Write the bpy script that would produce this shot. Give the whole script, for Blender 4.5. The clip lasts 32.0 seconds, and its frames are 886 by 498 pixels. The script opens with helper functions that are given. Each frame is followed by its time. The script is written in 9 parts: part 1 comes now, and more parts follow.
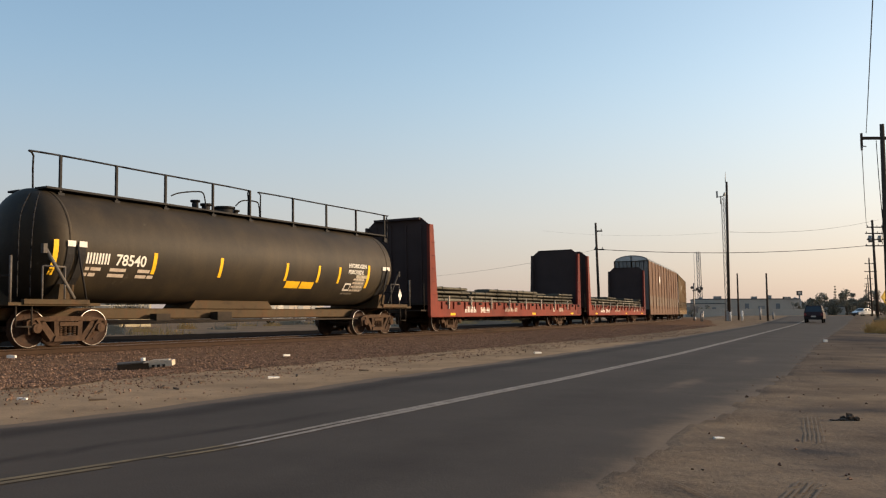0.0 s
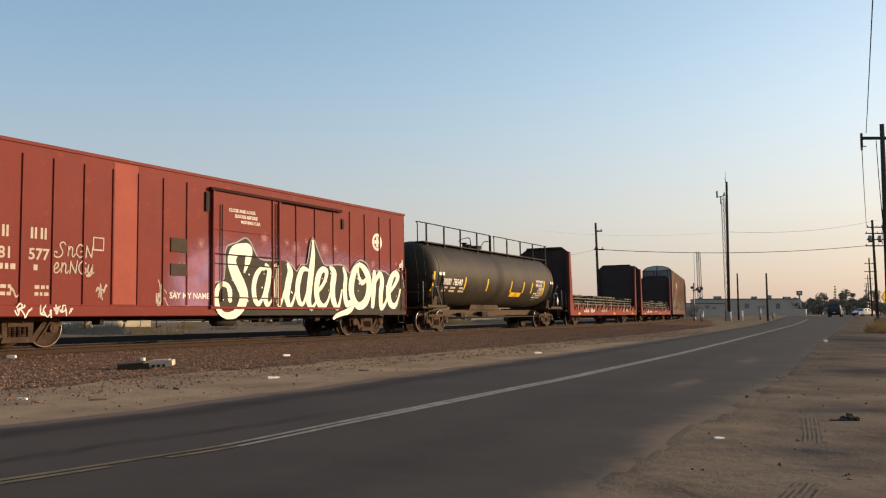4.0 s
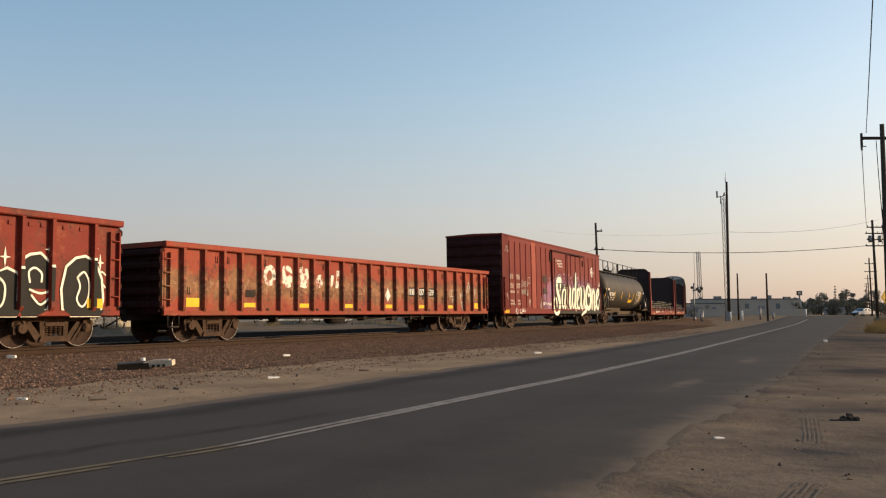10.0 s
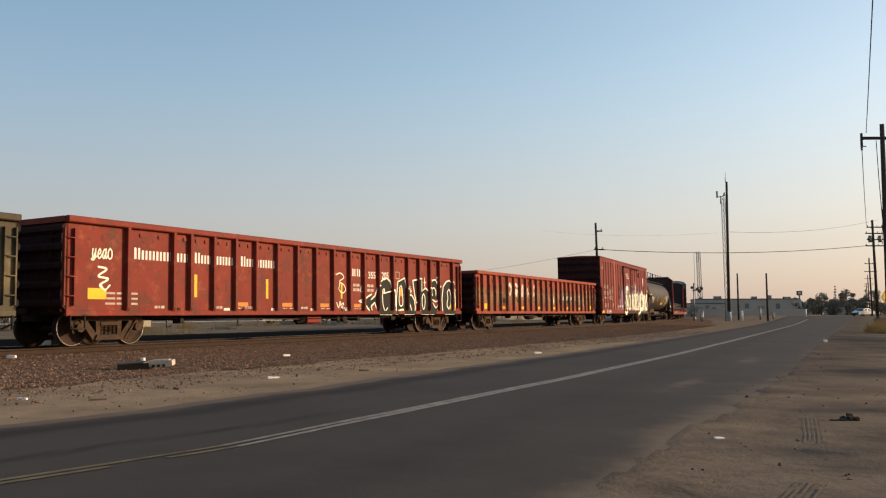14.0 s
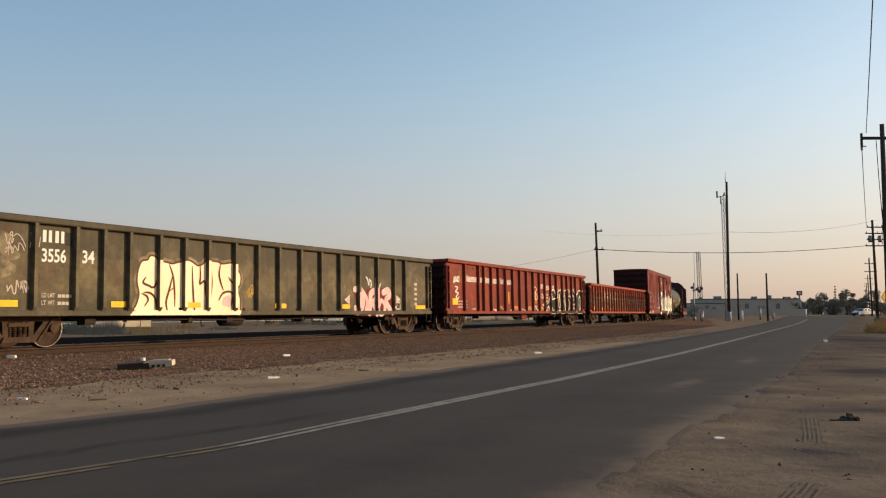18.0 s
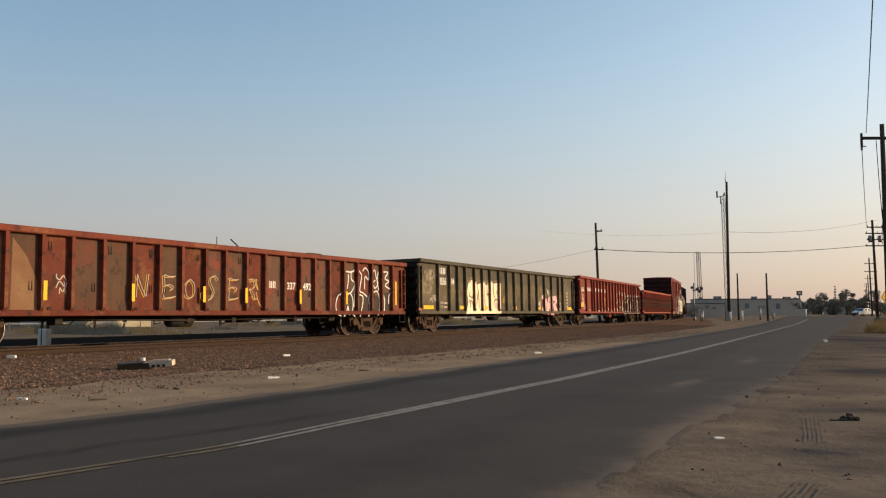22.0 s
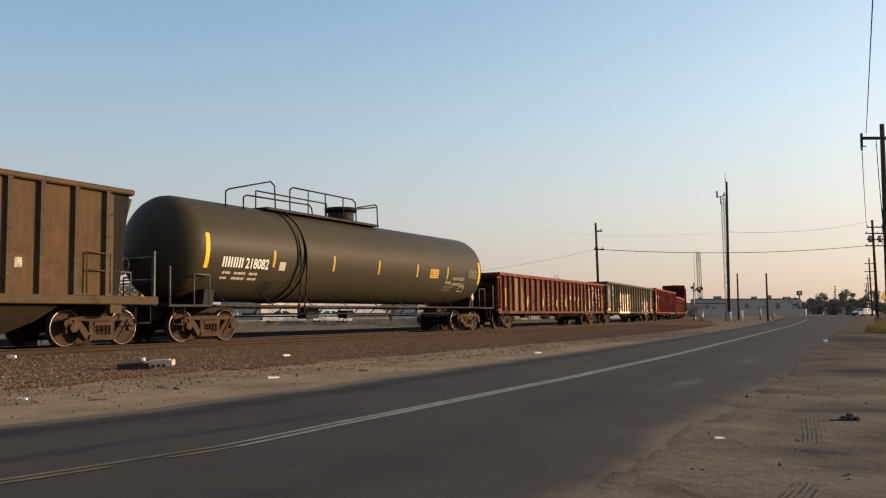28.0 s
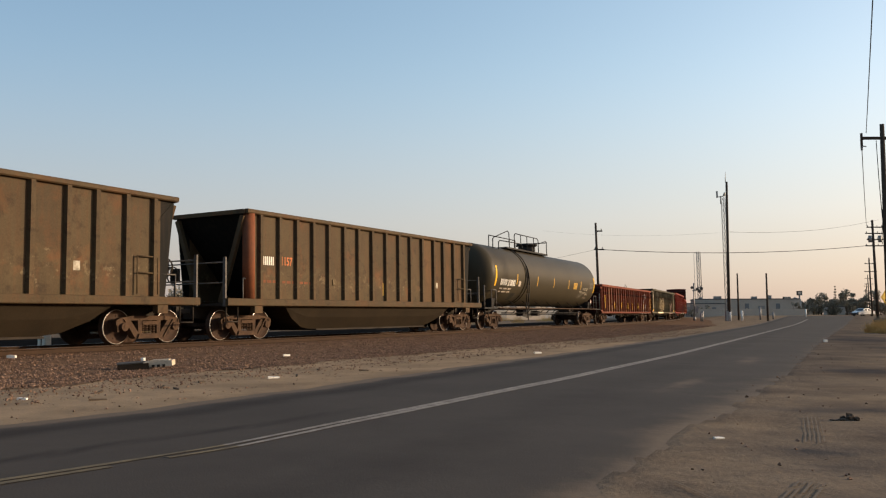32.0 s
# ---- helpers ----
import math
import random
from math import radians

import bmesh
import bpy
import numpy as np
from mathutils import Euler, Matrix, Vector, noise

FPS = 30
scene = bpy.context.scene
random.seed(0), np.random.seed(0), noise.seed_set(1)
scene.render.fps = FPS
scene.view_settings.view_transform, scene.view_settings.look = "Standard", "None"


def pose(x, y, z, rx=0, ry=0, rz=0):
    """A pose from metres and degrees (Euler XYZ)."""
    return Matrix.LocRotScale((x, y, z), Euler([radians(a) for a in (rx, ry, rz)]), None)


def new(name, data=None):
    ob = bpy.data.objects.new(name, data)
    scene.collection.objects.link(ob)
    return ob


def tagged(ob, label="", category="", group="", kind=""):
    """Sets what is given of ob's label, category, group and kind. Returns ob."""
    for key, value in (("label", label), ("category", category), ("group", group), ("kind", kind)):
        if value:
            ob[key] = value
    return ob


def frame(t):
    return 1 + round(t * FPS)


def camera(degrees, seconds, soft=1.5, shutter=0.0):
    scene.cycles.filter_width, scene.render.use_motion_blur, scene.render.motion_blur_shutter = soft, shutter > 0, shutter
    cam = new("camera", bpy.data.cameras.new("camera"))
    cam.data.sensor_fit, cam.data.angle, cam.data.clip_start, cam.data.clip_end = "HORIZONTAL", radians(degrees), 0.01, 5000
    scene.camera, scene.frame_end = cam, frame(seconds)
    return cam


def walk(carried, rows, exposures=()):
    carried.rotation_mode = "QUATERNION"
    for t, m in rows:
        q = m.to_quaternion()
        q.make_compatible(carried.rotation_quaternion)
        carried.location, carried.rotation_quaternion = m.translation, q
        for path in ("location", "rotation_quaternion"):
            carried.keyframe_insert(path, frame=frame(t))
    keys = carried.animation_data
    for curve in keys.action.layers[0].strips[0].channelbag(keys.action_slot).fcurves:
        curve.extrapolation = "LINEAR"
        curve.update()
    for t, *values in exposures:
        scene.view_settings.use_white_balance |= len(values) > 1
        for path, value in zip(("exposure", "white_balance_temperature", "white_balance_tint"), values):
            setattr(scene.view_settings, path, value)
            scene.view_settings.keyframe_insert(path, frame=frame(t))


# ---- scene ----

# ---------------------------------------------------------------- camera
EYE = 1.1                      # lens above the road
cam = camera(55.18, 32.0, soft=1.2)
walk(cam, [(0.0, pose(0, 0, EYE, 94.346, 0, 0)), (32.0, pose(0, 0, EYE, 94.346, 0, 0))],
     exposures=[(0.0, 0.27), (3.0, 0.24), (6.0, 0.15), (13.0, 0.14), (17.0, 0.09), (20.0, 0.06), (23.0, 0.07), (25.0, 0.09), (28.0, 0.20), (32.0, 0.23)])

# ---------------------------------------------------------------- world and sun
SUN_AZ, SUN_EL = 80.0, 13.0    # degrees to the right of the lens's way, and above the horizon
world = bpy.data.worlds.new("sky")
scene.world = world
world.use_nodes = True
wn = world.node_tree.nodes
sky = wn.new("ShaderNodeTexSky")
sky.sky_type, sky.sun_disc = "NISHITA", False
sky.sun_elevation, sky.sun_rotation = radians(SUN_EL), radians(SUN_AZ)
sky.altitude, sky.air_density, sky.dust_density, sky.ozone_density = 100, 1.0, 1.0, 1.6
# evening haze: evens the dome out and warms it slightly
soften = wn.new("ShaderNodeGamma")
soften.inputs["Gamma"].default_value = 0.65
warm = wn.new("ShaderNodeMix")
warm.data_type, warm.blend_type = "RGBA", "MULTIPLY"
warm.inputs["Factor"].default_value = 1.0
warm.inputs["B"].default_value = (1.195, 0.98, 0.91, 1)
world.node_tree.links.new(sky.outputs[0], soften.inputs["Color"])
rich = wn.new("ShaderNodeHueSaturation")
rich.inputs["Saturation"].default_value = 1.50
world.node_tree.links.new(soften.outputs[0], rich.inputs["Color"])
world.node_tree.links.new(rich.outputs[0], warm.inputs["A"])
# a grey-lavender haze lies along the whole horizon
way, part_z, low, haze = wn.new("ShaderNodeTexCoord"), wn.new("ShaderNodeSeparateXYZ"), wn.new("ShaderNodeMapRange"), wn.new("ShaderNodeMix")
world.node_tree.links.new(way.outputs["Generated"], part_z.inputs[0])
world.node_tree.links.new(part_z.outputs["Z"], low.inputs["Value"])
low.interpolation_type = "SMOOTHSTEP"
low.inputs["From Min"].default_value, low.inputs["From Max"].default_value = -0.02, 0.30
low.inputs["To Min"].default_value, low.inputs["To Max"].default_value = 0.75, 0.0
haze.data_type = "RGBA"
haze.inputs["B"].default_value = (1.03, 0.945, 1.12, 1)
world.node_tree.links.new(low.outputs[0], haze.inputs["Factor"])
world.node_tree.links.new(warm.outputs["Result"], haze.inputs["A"])
# the haze glows towards the sun
_az, _el = radians(SUN_AZ), radians(SUN_EL)
SUN_DIR = Vector((math.sin(_az) * math.cos(_el), math.cos(_az) * math.cos(_el), math.sin(_el)))
toward, glow, lit = wn.new("ShaderNodeVectorMath"), wn.new("ShaderNodeMapRange"), wn.new("ShaderNodeMix")
toward.operation, toward.inputs[1].default_value = "DOT_PRODUCT", SUN_DIR
world.node_tree.links.new(way.outputs["Generated"], toward.inputs[0])
world.node_tree.links.new(toward.outputs["Value"], glow.inputs["Value"])
glow.inputs["From Min"].default_value, glow.inputs["From Max"].default_value = -0.35, 0.75
lit.data_type, lit.blend_type = "RGBA", "MULTIPLY"
lit.inputs["B"].default_value = (1.53, 1.455, 1.325, 1)
world.node_tree.links.new(glow.outputs[0], lit.inputs["Factor"])
world.node_tree.links.new(haze.outputs["Result"], lit.inputs["A"])
world.node_tree.links.new(lit.outputs["Result"], wn["Background"].inputs[0])
wn["Background"].inputs[1].default_value = 0.276
sun = new("sun", bpy.data.lights.new("sun", "SUN"))
sun.data.energy, sun.data.angle, sun.data.color = 5.0, radians(2.2), (1.0, 0.76, 0.50)
sun.matrix_world = Matrix.Translation((30, 20, 60)) @ SUN_DIR.to_track_quat("Z", "Y").to_matrix().to_4x4()


# ---------------------------------------------------------------- materials
MATS = {}


def material(name, col, col2=None, rough=0.7, metal=0.0, scale=1.5, grain=25.0, bump=0.15, mix=0.5,
             streak=0.0, streak_col=None, vary=0.0, coords="Object", contrast=0.18, scuff=None, run=(3.0, 3.0, 0.25), spec=None, lift=1.0):
    """A surface with two scales of variation, optional runs of dirt down its sides and a fine relief."""
    if name in MATS:
        return MATS[name]
    m = bpy.data.materials.new(name)
    m.use_nodes = True
    n, l = m.node_tree.nodes, m.node_tree.links
    b = n["Principled BSDF"]
    b.inputs["Roughness"].default_value, b.inputs["Metallic"].default_value = rough, metal
    b.inputs["Specular IOR Level"].default_value = spec if spec is not None else (0.5 if rough < 0.45 else 0.08)
    tc = n.new("ShaderNodeTexCoord")
    big, fine = n.new("ShaderNodeTexNoise"), n.new("ShaderNodeTexNoise")
    big.inputs["Scale"].default_value, big.inputs["Detail"].default_value, big.inputs["Roughness"].default_value = scale, 6, 0.65
    fine.inputs["Scale"].default_value, fine.inputs["Detail"].default_value = grain, 3
    for t in (big, fine):
        l.new(tc.outputs[coords], t.inputs["Vector"])
    ramp = n.new("ShaderNodeMapRange")
    ramp.inputs["From Min"].default_value, ramp.inputs["From Max"].default_value = mix - contrast, mix + contrast
    l.new(big.outputs["Fac"], ramp.inputs["Value"])
    c2 = col2 or tuple(x * 0.7 for x in col)
    a = n.new("ShaderNodeMix")
    a.data_type = "RGBA"
    a.inputs["A"].default_value, a.inputs["B"].default_value = (*c2, 1), (*col, 1)
    l.new(ramp.outputs[0], a.inputs["Factor"])
    out = a.outputs["Result"]
    if streak:
        mp = n.new("ShaderNodeMapping")
        mp.inputs["Scale"].default_value = run
        st = n.new("ShaderNodeTexNoise")
        st.inputs["Scale"].default_value, st.inputs["Detail"].default_value = 2.5, 5
        l.new(tc.outputs[coords], mp.inputs["Vector"])
        l.new(mp.outputs[0], st.inputs["Vector"])
        r2 = n.new("ShaderNodeMapRange")
        r2.inputs["From Min"].default_value, r2.inputs["From Max"].default_value, r2.inputs["To Max"].default_value = 0.45, 0.75, streak
        l.new(st.outputs["Fac"], r2.inputs["Value"])
        k = n.new("ShaderNodeMix")
        k.data_type = "RGBA"
        k.inputs["B"].default_value = (*(streak_col or (0.06, 0.04, 0.03)), 1)
        l.new(r2.outputs[0], k.inputs["Factor"])
        l.new(out, k.inputs["A"])
        out = k.outputs["Result"]
    for q, (c, size, lo, hi, most) in enumerate(scuff or ()):     # chipped or rusted patches with ragged edges
        sn, sr, sm = n.new("ShaderNodeTexNoise"), n.new("ShaderNodeMapRange"), n.new("ShaderNodeMix")
        sn.inputs["Scale"].default_value, sn.inputs["Detail"].default_value, sn.inputs["Roughness"].default_value = size, 8, 0.7
        sn.inputs["Distortion"].default_value = 0.12
        sr.inputs["From Min"].default_value, sr.inputs["From Max"].default_value, sr.inputs["To Max"].default_value = lo, hi, most
        sm.data_type = "RGBA"
        sm.inputs["B"].default_value = (*c, 1)
        l.new(tc.outputs[coords], sn.inputs["Vector"])
        l.new(sn.outputs["Fac"], sr.inputs["Value"])
        l.new(sr.outputs[0], sm.inputs["Factor"])
        l.new(out, sm.inputs["A"])
        out = sm.outputs["Result"]
    g = n.new("ShaderNodeMix")
    g.data_type, g.blend_type = "RGBA", "MULTIPLY"
    g.inputs["Factor"].default_value = 0.35
    l.new(out, g.inputs["A"])
    l.new(fine.outputs["Fac"], g.inputs["B"])
    gain = n.new("ShaderNodeMix")
    gain.data_type, gain.blend_type = "RGBA", "MULTIPLY"
    gain.inputs["Factor"].default_value = 1.0
    gain.inputs["B"].default_value = (lift, lift, lift, 1)
    l.new(g.outputs["Result"], gain.inputs["A"])
    out = gain.outputs["Result"]
    if vary:
        oi, hs = n.new("ShaderNodeObjectInfo"), n.new("ShaderNodeHueSaturation")
        mr = n.new("ShaderNodeMapRange")
        mr.inputs["To Min"].default_value, mr.inputs["To Max"].default_value = 1 - vary, 1 + vary
        l.new(oi.outputs["Random"], mr.inputs["Value"])
        l.new(mr.outputs[0], hs.inputs["Value"])
        l.new(out, hs.inputs["Color"])
        out = hs.outputs["Color"]
    l.new(out, b.inputs["Base Color"])
    if bump:
        bp = n.new("ShaderNodeBump")
        bp.inputs["Strength"].default_value, bp.inputs["Distance"].default_value = bump, 0.02
        l.new(fine.outputs["Fac"], bp.inputs["Height"])
        l.new(bp.outputs[0], b.inputs["Normal"])
    MATS[name] = m
    return m


RED = material("boxcar red paint", (0.205, 0.029, 0.020), (0.165, 0.025, 0.018), 0.55, scale=0.6, streak=0.35, streak_col=(0.17, 0.04, 0.03), bump=0.05,
               scuff=(((0.165, 0.028, 0.020), 1.1, 0.52, 0.70, 0.55), ((0.34, 0.085, 0.06), 2.4, 0.60, 0.70, 0.35), ((0.07, 0.02, 0.016), 6.0, 0.66, 0.72, 0.6)))
# The ends' shade is put into this dark red; door gear shares it.
END_SHADE = material("dark red car end with shade painted in", (0.050, 0.016, 0.014), (0.035, 0.013, 0.012), 0.8, scale=0.8, streak=0.4)
# Near-black with shade painted in, for car ends and the hoppers' end sheets.
END_SHADE_GREEN = material("near-black green car end with shade painted in", (0.018, 0.018, 0.016), (0.014, 0.014, 0.013), 0.8, scale=0.8, streak=0.3)
RED_PATCH = material("patched salmon paint", (0.36, 0.088, 0.058), (0.30, 0.070, 0.048), 0.6, scale=1.2, bump=0.05)
GON_A = material("faded orange red paint", (0.38, 0.075, 0.042), (0.31, 0.060, 0.036), 0.65, scale=1.1, streak=0.35, streak_col=(0.22, 0.085, 0.05), vary=0.10,
                 scuff=(((0.21, 0.085, 0.044), 1.1, 0.48, 0.64, 0.7), ((0.10, 0.045, 0.028), 3.0, 0.56, 0.66, 0.55), ((0.42, 0.25, 0.14), 5.0, 0.60, 0.68, 0.4)))
GON_B = material("dark red paint", (0.265, 0.042, 0.025), (0.21, 0.036, 0.023), 0.6, scale=1.3, streak=0.3, streak_col=(0.18, 0.055, 0.035), vary=0.08,
                 scuff=(((0.13, 0.045, 0.030), 1.4, 0.50, 0.62, 0.8), ((0.33, 0.11, 0.055), 2.6, 0.55, 0.66, 0.5), ((0.06, 0.03, 0.022), 5.0, 0.60, 0.66, 0.7)))
GON_E = material("dark olive green paint", (0.066, 0.056, 0.036), (0.100, 0.083, 0.052), 0.6, scale=0.8, streak=0.3, streak_col=(0.15, 0.12, 0.075), vary=0.12,
                 scuff=(((0.20, 0.16, 0.095), 1.1, 0.53, 0.72, 0.55), ((0.10, 0.045, 0.025), 2.5, 0.58, 0.66, 0.6)))
GON_D_WORN = material("weathered brown sheet", (0.105, 0.058, 0.038), (0.145, 0.080, 0.046), 0.72, scale=0.8, streak=0.45, streak_col=(0.07, 0.04, 0.028), vary=0.22,
                      scuff=(((0.24, 0.055, 0.032), 0.9, 0.52, 0.66, 0.75), ((0.05, 0.03, 0.022), 2.6, 0.54, 0.64, 0.7)))
GON_D = material("rusted brown red paint", (0.16, 0.032, 0.020), (0.20, 0.055, 0.028), 0.7, scale=0.9, streak=0.45, streak_col=(0.11, 0.05, 0.032), vary=0.22,
                 scuff=(((0.27, 0.12, 0.055), 1.4, 0.52, 0.66, 0.7), ((0.06, 0.03, 0.022), 2.6, 0.53, 0.62, 0.8)))
CREAM_PANEL = material("primer cream panel", (0.28, 0.165, 0.085), (0.20, 0.095, 0.05), 0.7, scale=1.0, streak=0.3, streak_col=(0.25, 0.1, 0.06))
HOPPER = material("olive brown hopper paint", (0.098, 0.069, 0.037), (0.072, 0.050, 0.028), 0.65, scale=0.7, streak=0.35, streak_col=(0.12, 0.052, 0.024), vary=0.10,
                  scuff=(((0.15, 0.062, 0.025), 0.9, 0.52, 0.70, 0.6), ((0.035, 0.024, 0.016), 2.2, 0.55, 0.66, 0.6)))
# The shade below the sill is put into the bay's dark olive.
HOPPER_BAY = material("olive hopper belly with shade painted in", (0.034, 0.024, 0.014), (0.022, 0.016, 0.010), 0.7, scale=1.0, streak=0.3, streak_col=(0.03, 0.022, 0.015))
HOPPER_WORN = material("rust flushed hopper paint", (0.122, 0.070, 0.034), (0.085, 0.056, 0.028), 0.68, scale=0.9, streak=0.4, streak_col=(0.22, 0.085, 0.035), vary=0.15,
                       scuff=(((0.06, 0.038, 0.022), 1.5, 0.52, 0.66, 0.7),))
HOPPER_RUST = material("rust stained hopper steel", (0.27, 0.090, 0.042), (0.15, 0.060, 0.032), 0.7, scale=1.6, streak=0.5, streak_col=(0.045, 0.028, 0.018))
TANK_A = material("weathered black tank", (0.025, 0.021, 0.0155), (0.046, 0.034, 0.020), 0.62, scale=0.5, streak=0.65, streak_col=(0.075, 0.054, 0.030), bump=0.04, run=(0.55, 0.55, 0.07), spec=0.2,
                  scuff=(((0.022, 0.018, 0.014), 0.7, 0.50, 0.66, 0.6), ((0.15, 0.13, 0.10), 2.2, 0.64, 0.72, 0.35)))
TANK_B = material("olive black tank", (0.066, 0.053, 0.033), (0.054, 0.044, 0.028), 0.48, scale=0.4, streak=0.12, streak_col=(0.09, 0.08, 0.05), bump=0.04, run=(1.0, 1.0, 0.14))
# The bulkheads' shade is put into this dark sheet colour.
BULKHEAD_SHADE = material("dark bulkhead sheet with shade painted in", (0.066, 0.046, 0.042), (0.050, 0.036, 0.034), 0.8, scale=0.8, streak=0.3)
BULKHEAD = material("oxide red bulkhead", (0.16, 0.026, 0.020), (0.11, 0.02, 0.017), 0.65, scale=0.8, streak=0.3)
FLAT_RED = material("flatcar red paint", (0.24, 0.044, 0.027), (0.14, 0.032, 0.022), 0.6, scale=0.9, streak=0.3)
RACK = material("autorack tan panel", (0.24, 0.17, 0.085), (0.20, 0.13, 0.07), 0.55, scale=0.8, streak=0.3, streak_col=(0.3, 0.12, 0.06))
RACK_RED = material("autorack brown panel", (0.17, 0.095, 0.056), (0.13, 0.070, 0.042), 0.55, scale=0.8, streak=0.3)
GALV = material("galvanised sheet", (0.50, 0.50, 0.48), (0.40, 0.40, 0.39), 0.4, 0.5, scale=1.5)
TRUCK = material("rusty cast steel", (0.105, 0.062, 0.038), (0.045, 0.028, 0.019), 0.75, scale=4, mix=0.5, bump=0.25)
WHEEL = material("dirty wheel steel", (0.080, 0.044, 0.029), (0.042, 0.028, 0.021), 0.7, scale=6)
RIM = material("polished wheel rim", (0.52, 0.49, 0.46), (0.36, 0.33, 0.30), 0.38, 0.8, scale=5)
UNDER = material("black underframe", (0.030, 0.026, 0.022), (0.055, 0.042, 0.032), 0.8, scale=3)
BLACK = material("black iron", (0.022, 0.021, 0.022), (0.035, 0.032, 0.03), 0.6, scale=5)
# The train's shade is put into this near-black ballast colour.
SHADED_BALLAST = material("dark ballast with the train's shade painted in", (0.034, 0.026, 0.021), (0.020, 0.016, 0.013), 0.9, scale=3, grain=14, bump=0.8, spec=0.0)
RAILING = material("worn grey handrail paint", (0.17, 0.155, 0.14), (0.10, 0.085, 0.07), 0.6, scale=6)
RAIL_SIDE = material("rusted rail", (0.062, 0.037, 0.024), (0.045, 0.029, 0.020), 0.8, scale=5)
RAIL_TOP = material("worn rail head", (0.42, 0.38, 0.34), (0.30, 0.26, 0.22), 0.35, 0.8, scale=5)
TIE = material("creosoted tie", (0.032, 0.024, 0.018), (0.055, 0.042, 0.03), 0.9, scale=6, vary=0.25, spec=0.0)
GRAVEL = material("ballast gravel bed", (0.19, 0.122, 0.080), (0.10, 0.064, 0.043), 0.95, scale=3.0, grain=14, bump=1.0, spec=0.0, lift=1.15)
STONE = material("ballast stone", (0.275, 0.178, 0.126), (0.165, 0.106, 0.077), 0.9, scale=9, spec=0.0, lift=1.15)
DIRT = material("dry sandy dirt", (0.325, 0.235, 0.150), (0.21, 0.153, 0.102), 0.95, scale=0.55, grain=32, bump=0.07, contrast=0.14, spec=0.0, lift=1.15)
ASPHALT = material("worn asphalt", (0.070, 0.0600, 0.0510), (0.052, 0.0445, 0.0385), 0.85, scale=0.35, grain=60, bump=0.14, spec=0.06, lift=1.15)
LINE_W = material("worn white line", (0.28, 0.25, 0.215), (0.13, 0.115, 0.10), 0.85, scale=7, mix=0.46, lift=1.15)
LINE_Y = material("worn yellow line", (0.185, 0.148, 0.092), (0.090, 0.074, 0.054), 0.85, scale=4, mix=0.5, lift=1.15)
YELLOW = material("yellow reflector", (0.85, 0.50, 0.03), (0.75, 0.42, 0.02), 0.5, scale=4, lift=1.15)
WHITE = material("white stencil paint", (0.78, 0.75, 0.68), (0.66, 0.62, 0.55), 0.6, scale=8, lift=1.15)
WORN_WHITE = material("worn white lettering", (0.84, 0.78, 0.66), (0.34, 0.075, 0.04), 0.6, scale=5.0, mix=0.46, contrast=0.04)
FADED_TEXT = material("faded stencil", (0.62, 0.54, 0.44), (0.48, 0.38, 0.30), 0.7, scale=8)
CREAM = material("cream spray paint", (0.88, 0.83, 0.66), (0.82, 0.76, 0.57), 0.6, scale=1.5, mix=0.4, lift=1.15)
SPRAY_DARK = material("dark grey spray paint", (0.030, 0.028, 0.024), (0.05, 0.046, 0.036), 0.6, scale=2)
SPRAY_BLACK = material("black spray paint", (0.020, 0.019, 0.016), (0.028, 0.026, 0.022), 0.6, scale=2)
WORN_PALE = material("scuffed pale label", (0.55, 0.50, 0.40), (0.20, 0.17, 0.12), 0.7, scale=7, lift=1.15)
DIM_TEXT = material("dim stencil", (0.26, 0.235, 0.19), (0.19, 0.17, 0.14), 0.7, scale=8)
PEACH = material("peach spray paint", (0.92, 0.77, 0.52), (0.88, 0.66, 0.42), 0.6, scale=1.2, mix=0.45, lift=1.15)
SMEAR = material("washed-out cream smear", (0.34, 0.27, 0.16), (0.12, 0.10, 0.062), 0.65, scale=2.2, contrast=0.1)
SPRAY_ORANGE = material("faded orange stencil", (0.62, 0.20, 0.07), (0.50, 0.15, 0.06), 0.6, scale=6)
ORANGE_STRIPE = material("faded orange reflector", (0.78, 0.30, 0.055), (0.62, 0.20, 0.04), 0.5, scale=5)
CABINET = material("cream enamelled box", (0.86, 0.81, 0.68), (0.76, 0.71, 0.58), 0.5, scale=4, lift=1.15)
SPRAY_MAUVE = material("mauve spray dots", (0.46, 0.22, 0.22), (0.40, 0.16, 0.16), 0.6, scale=2)
SPRAY_LILAC = material("lilac spray haze", (0.34, 0.20, 0.32), (0.34, 0.13, 0.16), 0.6, scale=1.6, mix=0.5, contrast=0.12)
SPRAY_PINK = material("pink spray paint", (0.88, 0.64, 0.58), (0.74, 0.38, 0.34), 0.6, scale=2)
SPRAY_BROWN = material("dark brown spray paint", (0.070, 0.050, 0.036), (0.050, 0.036, 0.026), 0.65, scale=2)
RED_SPRAY = material("dark red spray paint", (0.22, 0.03, 0.035), (0.14, 0.022, 0.026), 0.6, scale=2)
SPRAY_SEAM = material("rust brown spray line", (0.17, 0.06, 0.03), (0.12, 0.045, 0.024), 0.6, scale=3)
SPRAY_GREY = material("pale lilac spray line", (0.44, 0.39, 0.40), (0.34, 0.29, 0.30), 0.6, scale=2)
SPRAY_OLIVE = material("dark olive spray ground", (0.060, 0.052, 0.038), (0.042, 0.036, 0.028), 0.6, scale=1.2)
SPRAY_YELLOW = material("ochre spray paint", (0.62, 0.39, 0.075), (0.50, 0.29, 0.06), 0.6, scale=3)
RED_LAMP = material("red reflector", (0.6, 0.06, 0.04), (0.5, 0.05, 0.04), 0.4)
